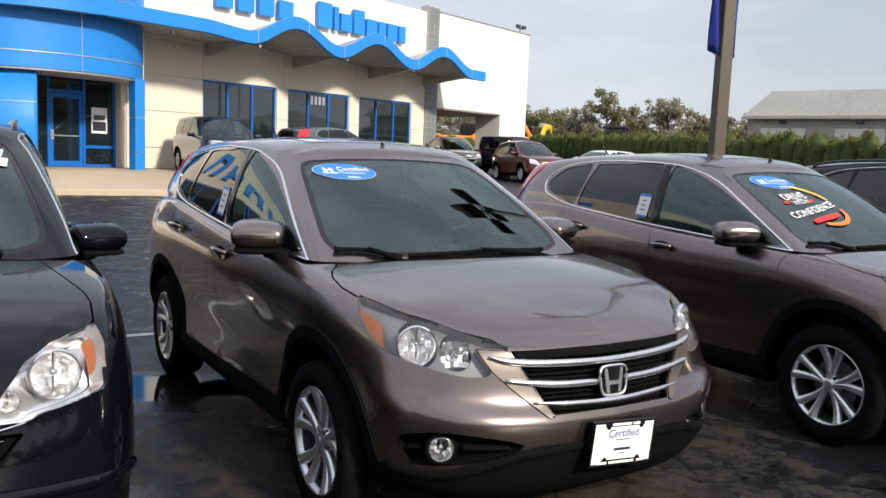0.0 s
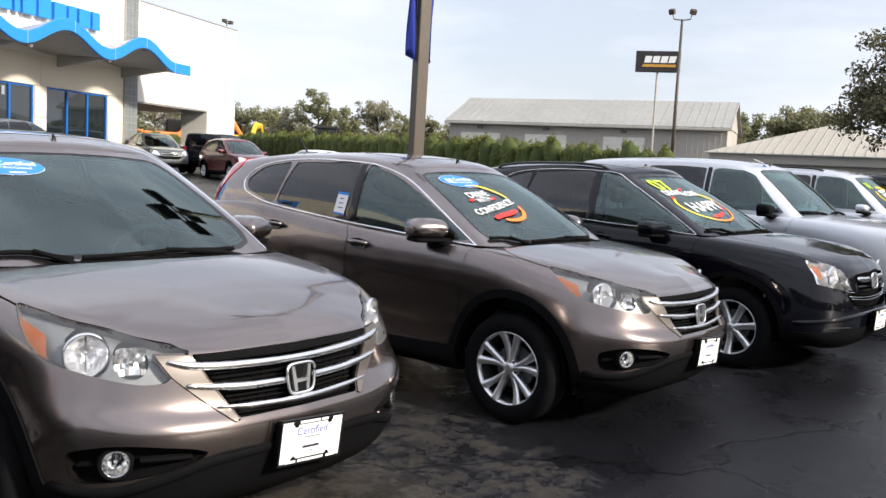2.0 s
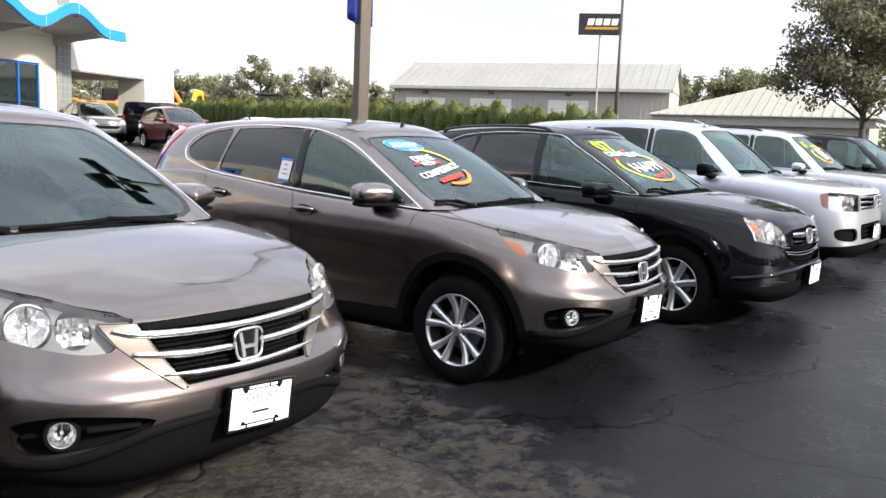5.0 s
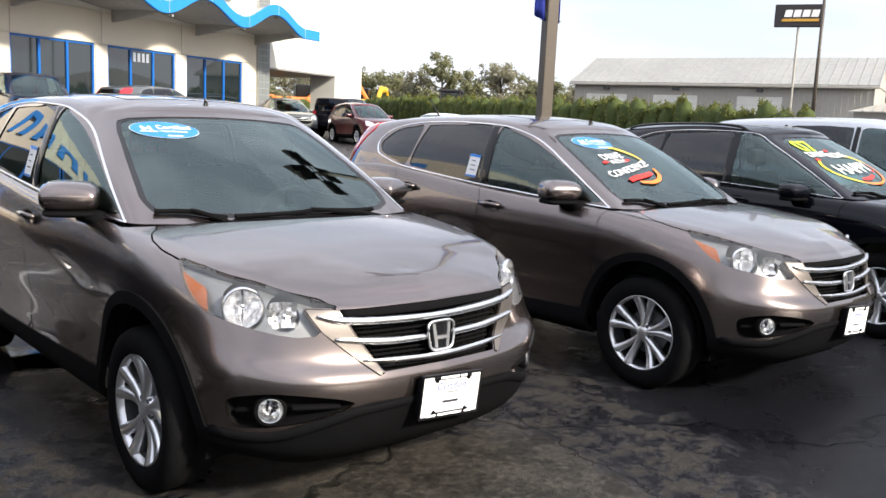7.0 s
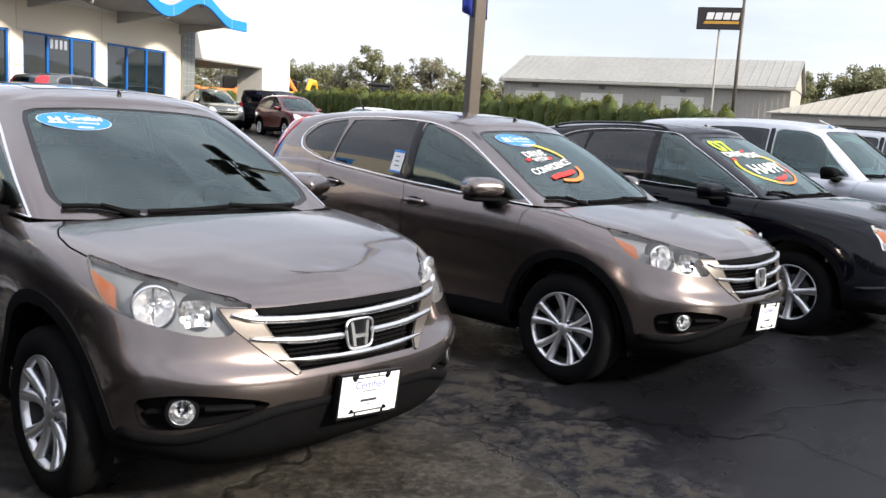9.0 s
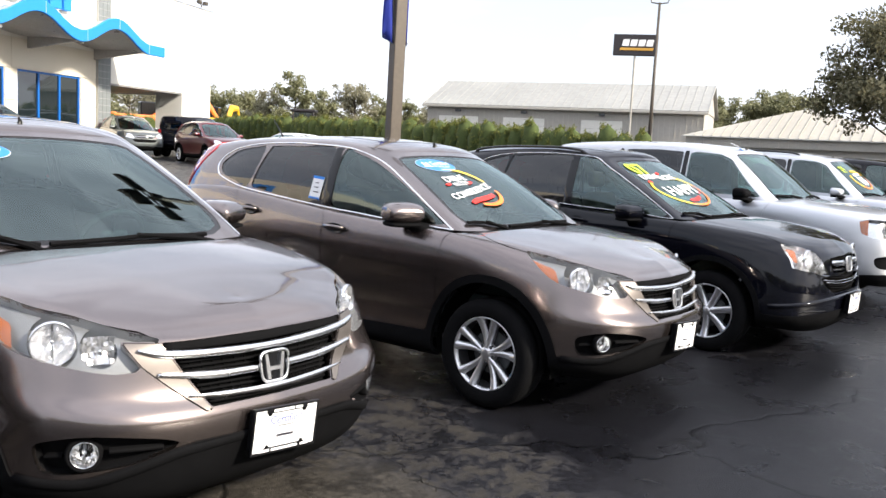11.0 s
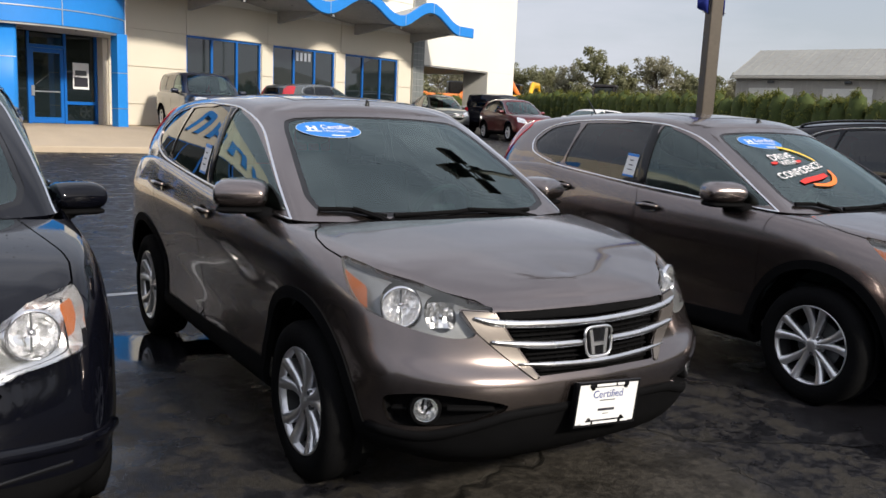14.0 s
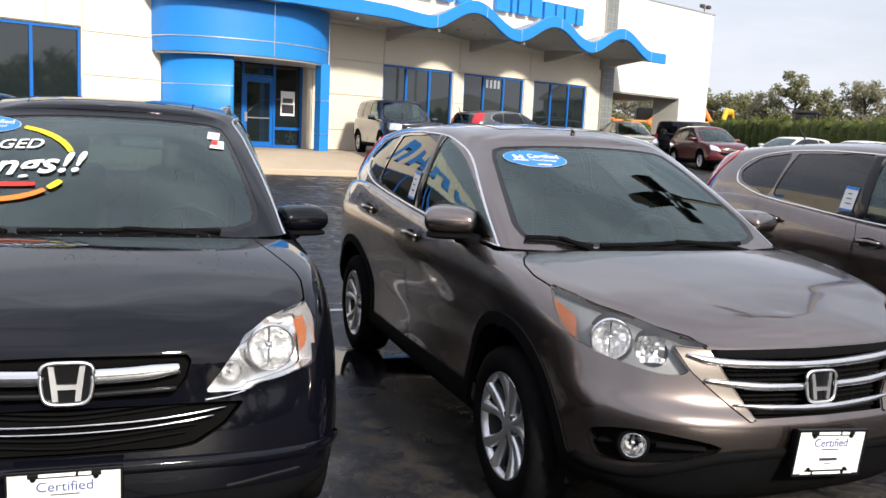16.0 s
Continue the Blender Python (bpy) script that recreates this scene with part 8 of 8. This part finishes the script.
def road_sign():
    x, y = from_eye(26.15, 41)
    z = ground_z(x, y)
    t = thing("sign", pose(x, y, z, 0, 0, -64), "dark rectangular trade sign with gold stripe on a thin post", "sign")
    z1, z0 = 1.56 + 41 * 0.1408 - z, 1.56 + 41 * 0.1175 - z
    part("post", tube(bmesh.new(), [(0, 0, -0.1), (0, 0, z0)], 0.05, 10), SIDING, t)
    part("board", boxed((-1.0, -0.10, z0), (1.0, 0.10, z1), 0.02), SIGN_DARK, t)
    h = z1 - z0
    for k in range(4):
        bm = bmesh.new()
        x0 = -0.62 + k * 0.36
        prism(bm, [(x0, 0), (x0 + 0.30, 0), (x0 + 0.36, 0.30), (x0 + 0.06, 0.30)], 0.02, Matrix(((1, 0, 0, 0), (0, 0, -1, -0.105), (0, 1, 0, z0 + h * 0.44), (0, 0, 0, 1))))
        part("name_bar", bm, STICK_WHITE, t)
    bm = bmesh.new()
    prism(bm, [(-0.72, 0), (0.78, 0), (0.82, 0.12), (-0.66, 0.12)], 0.02, Matrix(((1, 0, 0, 0), (0, 0, -1, -0.105), (0, 1, 0, z0 + h * 0.24), (0, 0, 0, 1))))
    part("stripe", bm, SIGN_GOLD, t)


road_sign()


# ---- machines in the yard behind ----
def excavator(az, d, mat, label, turn):
    x, y = from_eye(az, d)
    t = thing("excavator", pose(x, y, ground_z(x, y), 0, 0, turn) @ Matrix.Diagonal((1.05, 1.05, 1.05, 1)), label, "excavator")
    for s in (-1, 1):
        bm = bmesh.new()
        prism(bm, [(-1.6, 0.1), (-1.3, 0), (1.3, 0), (1.6, 0.1), (1.75, 0.45), (1.5, 0.8), (-1.5, 0.8), (-1.75, 0.45)], 0.5, Matrix(((1, 0, 0, 0), (0, 0, -1, s * 1.0 + 0.25), (0, 1, 0, 0), (0, 0, 0, 1))))
        part("track", bm, RUBBER, t)
    part("house", boxed((-1.9, -1.2, 0.95), (1.0, 1.2, 2.1), 0.12), mat, t)
    part("cab", boxed((0.0, 0.2, 2.1), (1.2, 1.2, 3.1), 0.1), GLOSS_BLACK, t)
    part("counterweight", boxed((-2.3, -1.2, 1.0), (-1.85, 1.2, 2.2), 0.15), mat, t)
    part("boom", tube(bmesh.new(), [(0.9, -0.3, 1.9), (2.4, -0.3, 3.1), (4.8, -0.3, 3.2)], [0.3, 0.32, 0.2], 8, flat=(0.6, 1)), mat, t)
    part("arm", tube(bmesh.new(), [(4.8, -0.3, 3.2), (5.5, -0.3, 2.2)], [0.2, 0.14], 8, flat=(0.6, 1)), mat, t)
    part("bucket", boxed((5.1, -0.8, 1.2), (6.0, 0.2, 1.9), 0.1), mat, t)


excavator(57.6, 70, MACHINE_ORANGE, "orange tracked excavator parked behind the hedge", -20)
excavator(52.8, 72, MACHINE_YELLOW, "yellow tracked excavator parked behind the hedge", 40)


def tractor(az, d):
    x, y = from_eye(az, d)
    t = thing("tractor", pose(x, y, ground_z(x, y), 0, 0, -50), "dark tractor with a tall glazed cab behind the hedge", "tractor")
    part("engine_cover", boxed((0.4, -0.45, 1.1), (2.4, 0.45, 1.9), 0.1), SIGN_DARK, t)
    part("cab_roof", boxed((-1.1, -0.85, 3.0), (0.7, 0.85, 3.2), 0.06), SIGN_DARK, t)
    part("cab_glass", boxed((-0.9, -0.75, 1.6), (0.5, 0.75, 2.98), 0.03), WINDOW, t)
    for px in (-0.95, 0.55):
        for py in (-0.78, 0.78):
            part("cab_post", tube(bmesh.new(), [(px, py, 1.5), (px, py, 3.05)], 0.06, 6), SIGN_DARK, t)
    for px, r in ((-0.6, 0.95), (1.8, 0.6)):
        for py in (-0.95, 0.95):
            o = part("tyre", spin([(r * 0.5, -0.2), (r, -0.22), (r, 0.22), (r * 0.5, 0.2)], 20), RUBBER, t)
            o.matrix_basis = pose(px, py, r)


tractor(47.3, 66)


# ---- the row of cars ----
ROW = "cars parked in the row"
CAR_A = car(MK4, "crossover", pose(0, 0, 0, 0, 0, -90), "brown-grey metallic crossover with a blue oval sticker on its windscreen", PAINT_TITAN, SEAT_DARK, ROW)
CAR_B = copy_thing(CAR_A, pose(2.98, -0.35, 0, 0, 0, -89.6))
tagged(CAR_B, "brown-grey metallic crossover with painted slogan on its windscreen")
CAR_E = car(MK3, "crossover", pose(-2.47, 0.31, 0, 0, 0, -92.5), "black older crossover with rain drops and marker writing on the windscreen", PAINT_BLACK, SEAT_TAN, ROW)
CAR_C = copy_thing(CAR_E, pose(5.82, -0.72, 0, 0, 0, -92.5))
tagged(CAR_C, "black older crossover with a yellow number and slogan on its windscreen")
BIG["dark_mirror"] = True
CAR_D = car(BIG, "crossover", pose(9.2, -0.5, 0, 0, 0, -92), "silver boxy crossover with dark door mirrors and a roof rail", PAINT_SILVER, SEAT_GREY, ROW)
BIG["dark_mirror"] = False
CAR_F = car(BIG, "crossover", pose(13.2, -0.6, 0, 0, 0, -92), "pale silver boxy crossover with marker writing on its windscreen", PAINT_SILVER, SEAT_GREY, ROW, detail=0.8)
car(FAR_BIG, "crossover", pose(16.6, -1.0, 0, 0, 0, -92), "black boxy crossover at the far end of the row", PAINT_BLACK, SEAT_GREY, ROW, detail=0.6, interior=False)

# ---- cars near the buildings ----
def far_car(S, name, x, y, heading, label, pm, z=None):
    return car(S, name, pose(x, y, ground_z(x, y) if z is None else z, 0, 0, heading), label, pm, SEAT_DARK, "cars near the showroom", detail=0.4, interior=False)


far_car(FAR_BIG, "crossover", 5.95, 22.9, -90, "dark blue boxy crossover parked by the showroom windows", PAINT_NAVY, 0.70)
far_car(FAR_MK4, "crossover", *from_eye(66.1, 29.5), 20, "grey crossover parked along the showroom front", PAINT_GREY, 0.70)
far_car(SEDAN, "sedan", -1.5, 22.6, -12, "silver sedan beside the blue entrance wall", PAINT_SILVER, 0.46)
far_car(FAR_MK3, "crossover", *from_eye(58.2, 40), -106, "grey-green crossover parked beside the white wing", PAINT_GREY)
far_car(FAR_BIG, "minivan", *from_eye(54.2, 41.5), 32, "black minivan parked beyond the dark red crossover", PAINT_BLACK)
far_car(FAR_MK3, "crossover", *from_eye(53.2, 36), -103, "dark red crossover parked in the far row", PAINT_RED)
far_car(SEDAN, "sedan", *from_eye(48.4, 40), -170, "pale silver sedan in the far row", PAINT_WHITE)
far_car(SEDAN, "sedan", *from_eye(44.6, 42), -170, "white sedan in the far row", PAINT_WHITE)


def roof_card():
    """A folded dealer's card clipped over the roof edge."""
    t = thing("folded_card", CAR_D.matrix_basis @ pose(0.24, -0.30, 1.785, 0, 8, 25), "small folded white and blue card on the silver roof", "card")
    part("upper_leaf", boxed((-0.11, -0.05, 0.004), (0.02, 0.05, 0.012), 0.002, pose(0, 0, 0.03, 0, 14, 0)), STICK_WHITE, t)
    part("lower_leaf", boxed((0.018, -0.05, 0.0), (0.09, 0.05, 0.008), 0.002, pose(0, 0, 0.026, 0, 32, 0)), STICK_BLUE, t, "blue lower leaf")


roof_card()


# ---- stickers and marker writing on the glass ----
class Glass:
    """A patch of a car's glass as a smooth sheet over (across, height)."""

    def __init__(self, S, a0, b0, side=None):
        s = upper_sheet(S, 130, 60)
        self.side = side
        if side is None:
            A, B, D = np.concatenate([s.V[:, 1], -s.V[:, 1]]), np.tile(s.V[:, 2], 2), np.tile(s.V[:, 0], 2)
            ok = np.tile((s.U[:, 1] < 0.41) & (s.U[:, 0] < 0.62), 2)
        else:
            A, B, D = s.V[:, 0], s.V[:, 2], s.V[:, 1]
            ok = (s.U[:, 0] > 0.7) & (s.U[:, 1] < 0.41)
        ok &= (np.abs(A - a0) < 0.5) & (np.abs(B - b0) < 0.2)
        A, B, D = A[ok], B[ok], D[ok]
        M = np.stack([np.ones_like(A), A, B, A * A, A * B, B * B], 1)
        self.k = np.linalg.lstsq(M, D, rcond=None)[0]

    def place(self, a, b, lift=0.004):
        d = float(np.dot(self.k, (1, a, b, a * a, a * b, b * b)))
        lift -= 0.0018
        if self.side is None:
            return (d + lift * 0.6, a, b + lift * 0.8)
        return (a, self.side * (d + lift), b)


def decal(car_ob, g, name, mesh_pts, faces, mat, a0, b0, rot=0.0, lift=0.004, squash=0.56, label=""):
    c, s = math.cos(radians(rot)), math.sin(radians(rot))
    V = []
    for x, y in mesh_pts:
        V.append(g.place(a0 + x * c - y * s, b0 + (x * s + y * c) * squash, lift))
    me = bpy.data.meshes.new(name)
    me.from_pydata(V, [], faces)
    me.materials.append(mat)
    ob = new(name, me)
    ob.parent = car_ob
    if label:
        tagged(ob, label)
    return ob


def decal_text(car_ob, g, text, size, mat, a0, b0, rot=0.0, lift=0.006, squash=0.56, bold=0.012, shear=0.0):
    cu = bpy.data.curves.new("writing", "FONT")
    cu.body, cu.size, cu.offset, cu.shear, cu.resolution_u = text, size, bold * size, shear, 3
    cu.align_x, cu.align_y = "CENTER", "CENTER"
    tmp = bpy.data.objects.new("writing", cu)
    me = bpy.data.meshes.new_from_object(tmp)
    bpy.data.objects.remove(tmp)
    bpy.data.curves.remove(cu)
    pts = [(v.co.x, v.co.y) for v in me.vertices]
    faces = [list(p.vertices) for p in me.polygons]
    bpy.data.meshes.remove(me)
    home = list(range(len(pts)))                     # one object for each letter
    for f in faces:
        ids = {home[v] for v in f}
        to = min(ids)
        if len(ids) > 1:
            home = [to if h in ids else h for h in home]
    for key in sorted(set(home)):
        own = [v for v in range(len(pts)) if home[v] == key]
        at = {v: k for k, v in enumerate(own)}
        decal(car_ob, g, "letter", [pts[v] for v in own], [[at[v] for v in f] for f in faces if home[f[0]] == key], mat, a0, b0, rot, lift, squash)


def stroke(car_ob, g, pts, width, mat, lift=0.005, squash=0.56):
    """A broad marker stroke through (across, height) points."""
    Q = spline(pts, 24)
    V, F = [], []
    n = len(Q)
    for i in range(n):
        d = Q[min(n - 1, i + 1)] - Q[max(0, i - 1)]
        d = np.array([d[0], d[1] / squash])
        d /= np.linalg.norm(d)
        w = width * (0.75 + 0.25 * math.sin(math.pi * (i + 1) / (n + 1)))
        for s in (-0.5, 0.5):
            V.append((Q[i][0] - d[1] * w * s, Q[i][1] + d[0] * w * s * squash))
    for i in range(n - 1):
        F.append([2 * i, 2 * i + 1, 2 * i + 3, 2 * i + 2])
    me = bpy.data.meshes.new("marker_stroke")
    me.from_pydata([g.place(a, b, lift) for a, b in V], [], F)
    me.materials.append(mat)
    ob = new("marker_stroke", me)
    ob.parent = car_ob
    return ob


def oval_sticker(car_ob, g, a0, b0, ra=0.165, rb=0.07):
    n = 40
    ring = [(ra * math.cos(2 * math.pi * k / n), rb * math.sin(2 * math.pi * k / n)) for k in range(n)]
    decal(car_ob, g, "windscreen_sticker", ring, [list(range(n))], STICK_WHITE, a0, b0, 0, 0.003)
    decal(car_ob, g, "windscreen_sticker", [(x * 0.985, y * 0.97) for x, y in ring], [list(range(n))], STICK_BLUE, a0, b0, 0, 0.004, label="blue oval windscreen sticker with white writing")
    decal_text(car_ob, g, "Certified", 0.047, STICK_WHITE, a0 + 0.048, b0 + 0.011, 0, 0.0055)
    decal_text(car_ob, g, "Pre-Owned", 0.026, STICK_WHITE, a0 + 0.040, b0 - 0.008, 0, 0.0055)
    for x0, x1, y0, y1 in ((-0.01, 0.06, -0.055, -0.046), (-0.125, -0.045, -0.022, -0.014), (-0.110, -0.095, -0.010, 0.026), (-0.076, -0.061, -0.010, 0.026), (-0.095, -0.076, 0.003, 0.013), (-0.032, -0.029, -0.02, 0.035)):
        decal(car_ob, g, "printed_bar", [(x0, y0), (x1, y0), (x1, y1), (x0, y1)], [[0, 1, 2, 3]], STICK_WHITE, a0, b0, 0, 0.0055)


def window_label(car_ob, g, a0, b0):
    w, h = 0.055, 0.085
    q = lambda x0, x1, y0, y1, m, l: decal(car_ob, g, "price_label" if l < 0.0045 else "printed_bar", [(x0, y0), (x1, y0), (x1, y1), (x0, y1)], [[0, 1, 2, 3]], m, a0, b0, -4, l, 0.96)
    q(-w, w, -h, h, STICK_WHITE, 0.004)
    q(-w, w, h * 0.78, h, STICK_BLUE, 0.005)
    q(-w, w, -h, -h * 0.84, STICK_BLUE, 0.005)
    for k in range(3):
        z = h * (0.42 - 0.40 * k)
        q(-w * 0.35, w * (0.3 + 0.12 * k), z - 0.003, z + 0.004, INK_DARK, 0.005)


G4 = Glass(MK4, -0.28, 1.38)
G3 = Glass(MK3, -0.28, 1.38)
G4S = Glass(MK4, -0.31, 1.26, -1)
oval_sticker(CAR_A, G4, -0.352, 1.463)
oval_sticker(CAR_B, G4, -0.300, 1.466)
for c in (CAR_A, CAR_B):
    window_label(c, G4S, -0.305, 1.262)
decal_text(CAR_B, G4, "DRIVE", 0.082, STICK_WHITE, -0.315, 1.378, 9, bold=0.008, shear=0.12)
decal_text(CAR_B, G4, "WITH", 0.060, STICK_WHITE, -0.315, 1.346, 11, bold=0.008, shear=0.1)
decal_text(CAR_B, G4, "CONFIDENCE!", 0.078, STICK_WHITE, -0.285, 1.300, 16, bold=0.008, shear=0.08)
stroke(CAR_B, G4, [(-0.23, 1.440), (-0.15, 1.424), (-0.08, 1.396), (-0.04, 1.360)], 0.024, STICK_YELLOW)
stroke(CAR_B, G4, [(-0.41, 1.232), (-0.33, 1.248), (-0.22, 1.262), (-0.12, 1.278)], 0.040, STICK_RED)
stroke(CAR_B, G4, [(-0.33, 1.222), (-0.22, 1.221), (-0.12, 1.238), (-0.05, 1.272), (-0.035, 1.305)], 0.032, STICK_ORANGE)
for a, b in ((-0.43, 1.342), (-0.21, 1.356)):
    stroke(CAR_B, G4, [(a - 0.025, b - 0.004), (a, b), (a + 0.025, b + 0.004)], 0.022, STICK_RED)
decal_text(CAR_C, G3, "07", 0.21, STICK_LIME, -0.40, 1.490, 2, bold=0.02)
decal_text(CAR_C, G3, "DRIVE", 0.095, STICK_WHITE, -0.40, 1.428, 5, bold=0.02)
decal_text(CAR_C, G3, "HOME", 0.095, STICK_WHITE, -0.17, 1.425, 5, bold=0.02)
decal_text(CAR_C, G3, "HAPPY", 0.18, STICK_WHITE, -0.20, 1.318, 6, bold=0.015)
for a0, a1, m in ((20, 78, STICK_YELLOW), (150, 250, STICK_YELLOW), (245, 300, STICK_ORANGE), (295, 385, STICK_ORANGE)):
    stroke(CAR_C, G3, [(-0.20 + 0.36 * math.cos(radians(a)), 1.318 + 0.115 * math.sin(radians(a))) for a in np.linspace(a0, a1, 7)], 0.026, m)
stroke(CAR_C, G3, [(-0.30, 1.238), (-0.18, 1.245), (-0.06, 1.268)], 0.04, STICK_RED)
for a, b in ((-0.50, 1.385), (-0.22, 1.462), (0.05, 1.30)):
    stroke(CAR_C, G3, [(a - 0.025, b - 0.004), (a, b), (a + 0.025, b + 0.004)], 0.03, STICK_RED)
oval_sticker(CAR_E, G3, -0.56, 1.520)
for a0, a1, m in ((18, 75, STICK_YELLOW), (-42, -28, STICK_YELLOW), (-95, -45, STICK_ORANGE), (120, 170, STICK_YELLOW)):
    stroke(CAR_E, G3, [(-0.46 + 0.33 * math.cos(radians(a)), 1.365 + 0.152 * math.sin(radians(a))) for a in np.linspace(a0, a1, 7)], 0.032, m)
decal_text(CAR_E, G3, "GED", 0.10, STICK_WHITE, -0.375, 1.434, 6, bold=0.01, shear=0.3)
decal_text(CAR_E, G3, "ngs!!", 0.20, STICK_WHITE, -0.285, 1.352, 8, bold=0.02, shear=0.4)
stroke(CAR_E, G3, [(-0.55, 1.268), (-0.40, 1.272), (-0.27, 1.277)], 0.030, STICK_RED)
G3R = Glass(MK3, 0.5, 1.45)
decal(CAR_E, G3R, "inspection_sticker", [(-0.035, -0.03), (0.035, -0.03), (0.03, 0.035), (-0.03, 0.035)], [[0, 1, 2, 3]], STICK_WHITE, 0.515, 1.462, -10)
decal(CAR_E, G3R, "inspection_sticker", [(-0.03, -0.03), (0.03, -0.03), (0.03, 0.03), (-0.03, 0.03)], [[0, 1, 2, 3]], STICK_WHITE, 0.500, 1.505, -10)
decal(CAR_E, G3R, "inspection_sticker", [(-0.033, -0.004), (0.0, -0.004), (0.0, 0.032), (-0.03, 0.032)], [[0, 1, 2, 3]], STICK_RED, 0.515, 1.462, -10, 0.0055)
GB = Glass(BIG, -0.4, 1.45)
decal_text(CAR_F, GB, "11", 0.17, STICK_LIME, -0.50, 1.60, 4, squash=0.7, bold=0.04)
decal_text(CAR_F, GB, "V6", 0.23, STICK_WHITE, -0.20, 1.43, 6, squash=0.7, bold=0.05)
for a0, a1, m in ((30, 110, STICK_YELLOW), (150, 235, STICK_YELLOW), (235, 380, STICK_ORANGE)):
    stroke(CAR_F, GB, [(-0.22 + 0.30 * math.cos(radians(a)), 1.455 + 0.13 * math.sin(radians(a))) for a in np.linspace(a0, a1, 7)], 0.035, m, squash=0.7)
stroke(CAR_F, GB, [(-0.36, 1.52), (-0.25, 1.53), (-0.10, 1.54)], 0.05, STICK_WHITE, squash=0.7)


# rain drops on the black bonnet
def rain_drops(car_ob, S, count, seed):
    rng = np.random.default_rng(seed)
    s = lower_sheet(S, 150, 84)
    L = Lookup(s, (0, 1))
    L.Q = np.where((s.U[:, 1] < S["edge_v"])[:, None], 99.0, L.Q)
    V, F = [], []
    for _ in range(count):
        x, y = rng.uniform(1.05, 1.75), rng.uniform(-0.65, 0.65)
        p, n, _ = L(x, abs(y))
        if rng.random() > 1.25 - (x - 1.0) * 1.2:
            continue
        r = rng.uniform(0.0022, 0.0062)
        b = len(V)
        top = np.array([x, y, p[2] + r * 0.55])
        V.append(top)
        for k in range(6):
            V.append((x + r * math.cos(k * math.pi / 3), y + r * 1.1 * math.sin(k * math.pi / 3), p[2] - 0.001))
        F += [[b, b + 1 + k, b + 1 + (k + 1) % 6] for k in range(6)]
    me = bpy.data.meshes.new("rain_drops")
    me.from_pydata([tuple(v) for v in V], [], F)
    me.materials.append(GLOSS_BLACK)
    me.shade_smooth()
    ob = new("rain_drops", me)
    ob.parent = car_ob
    tagged(ob, "small rain drops beaded on black paint", kind="stuff")


rain_drops(CAR_E, MK3, 420, 5)
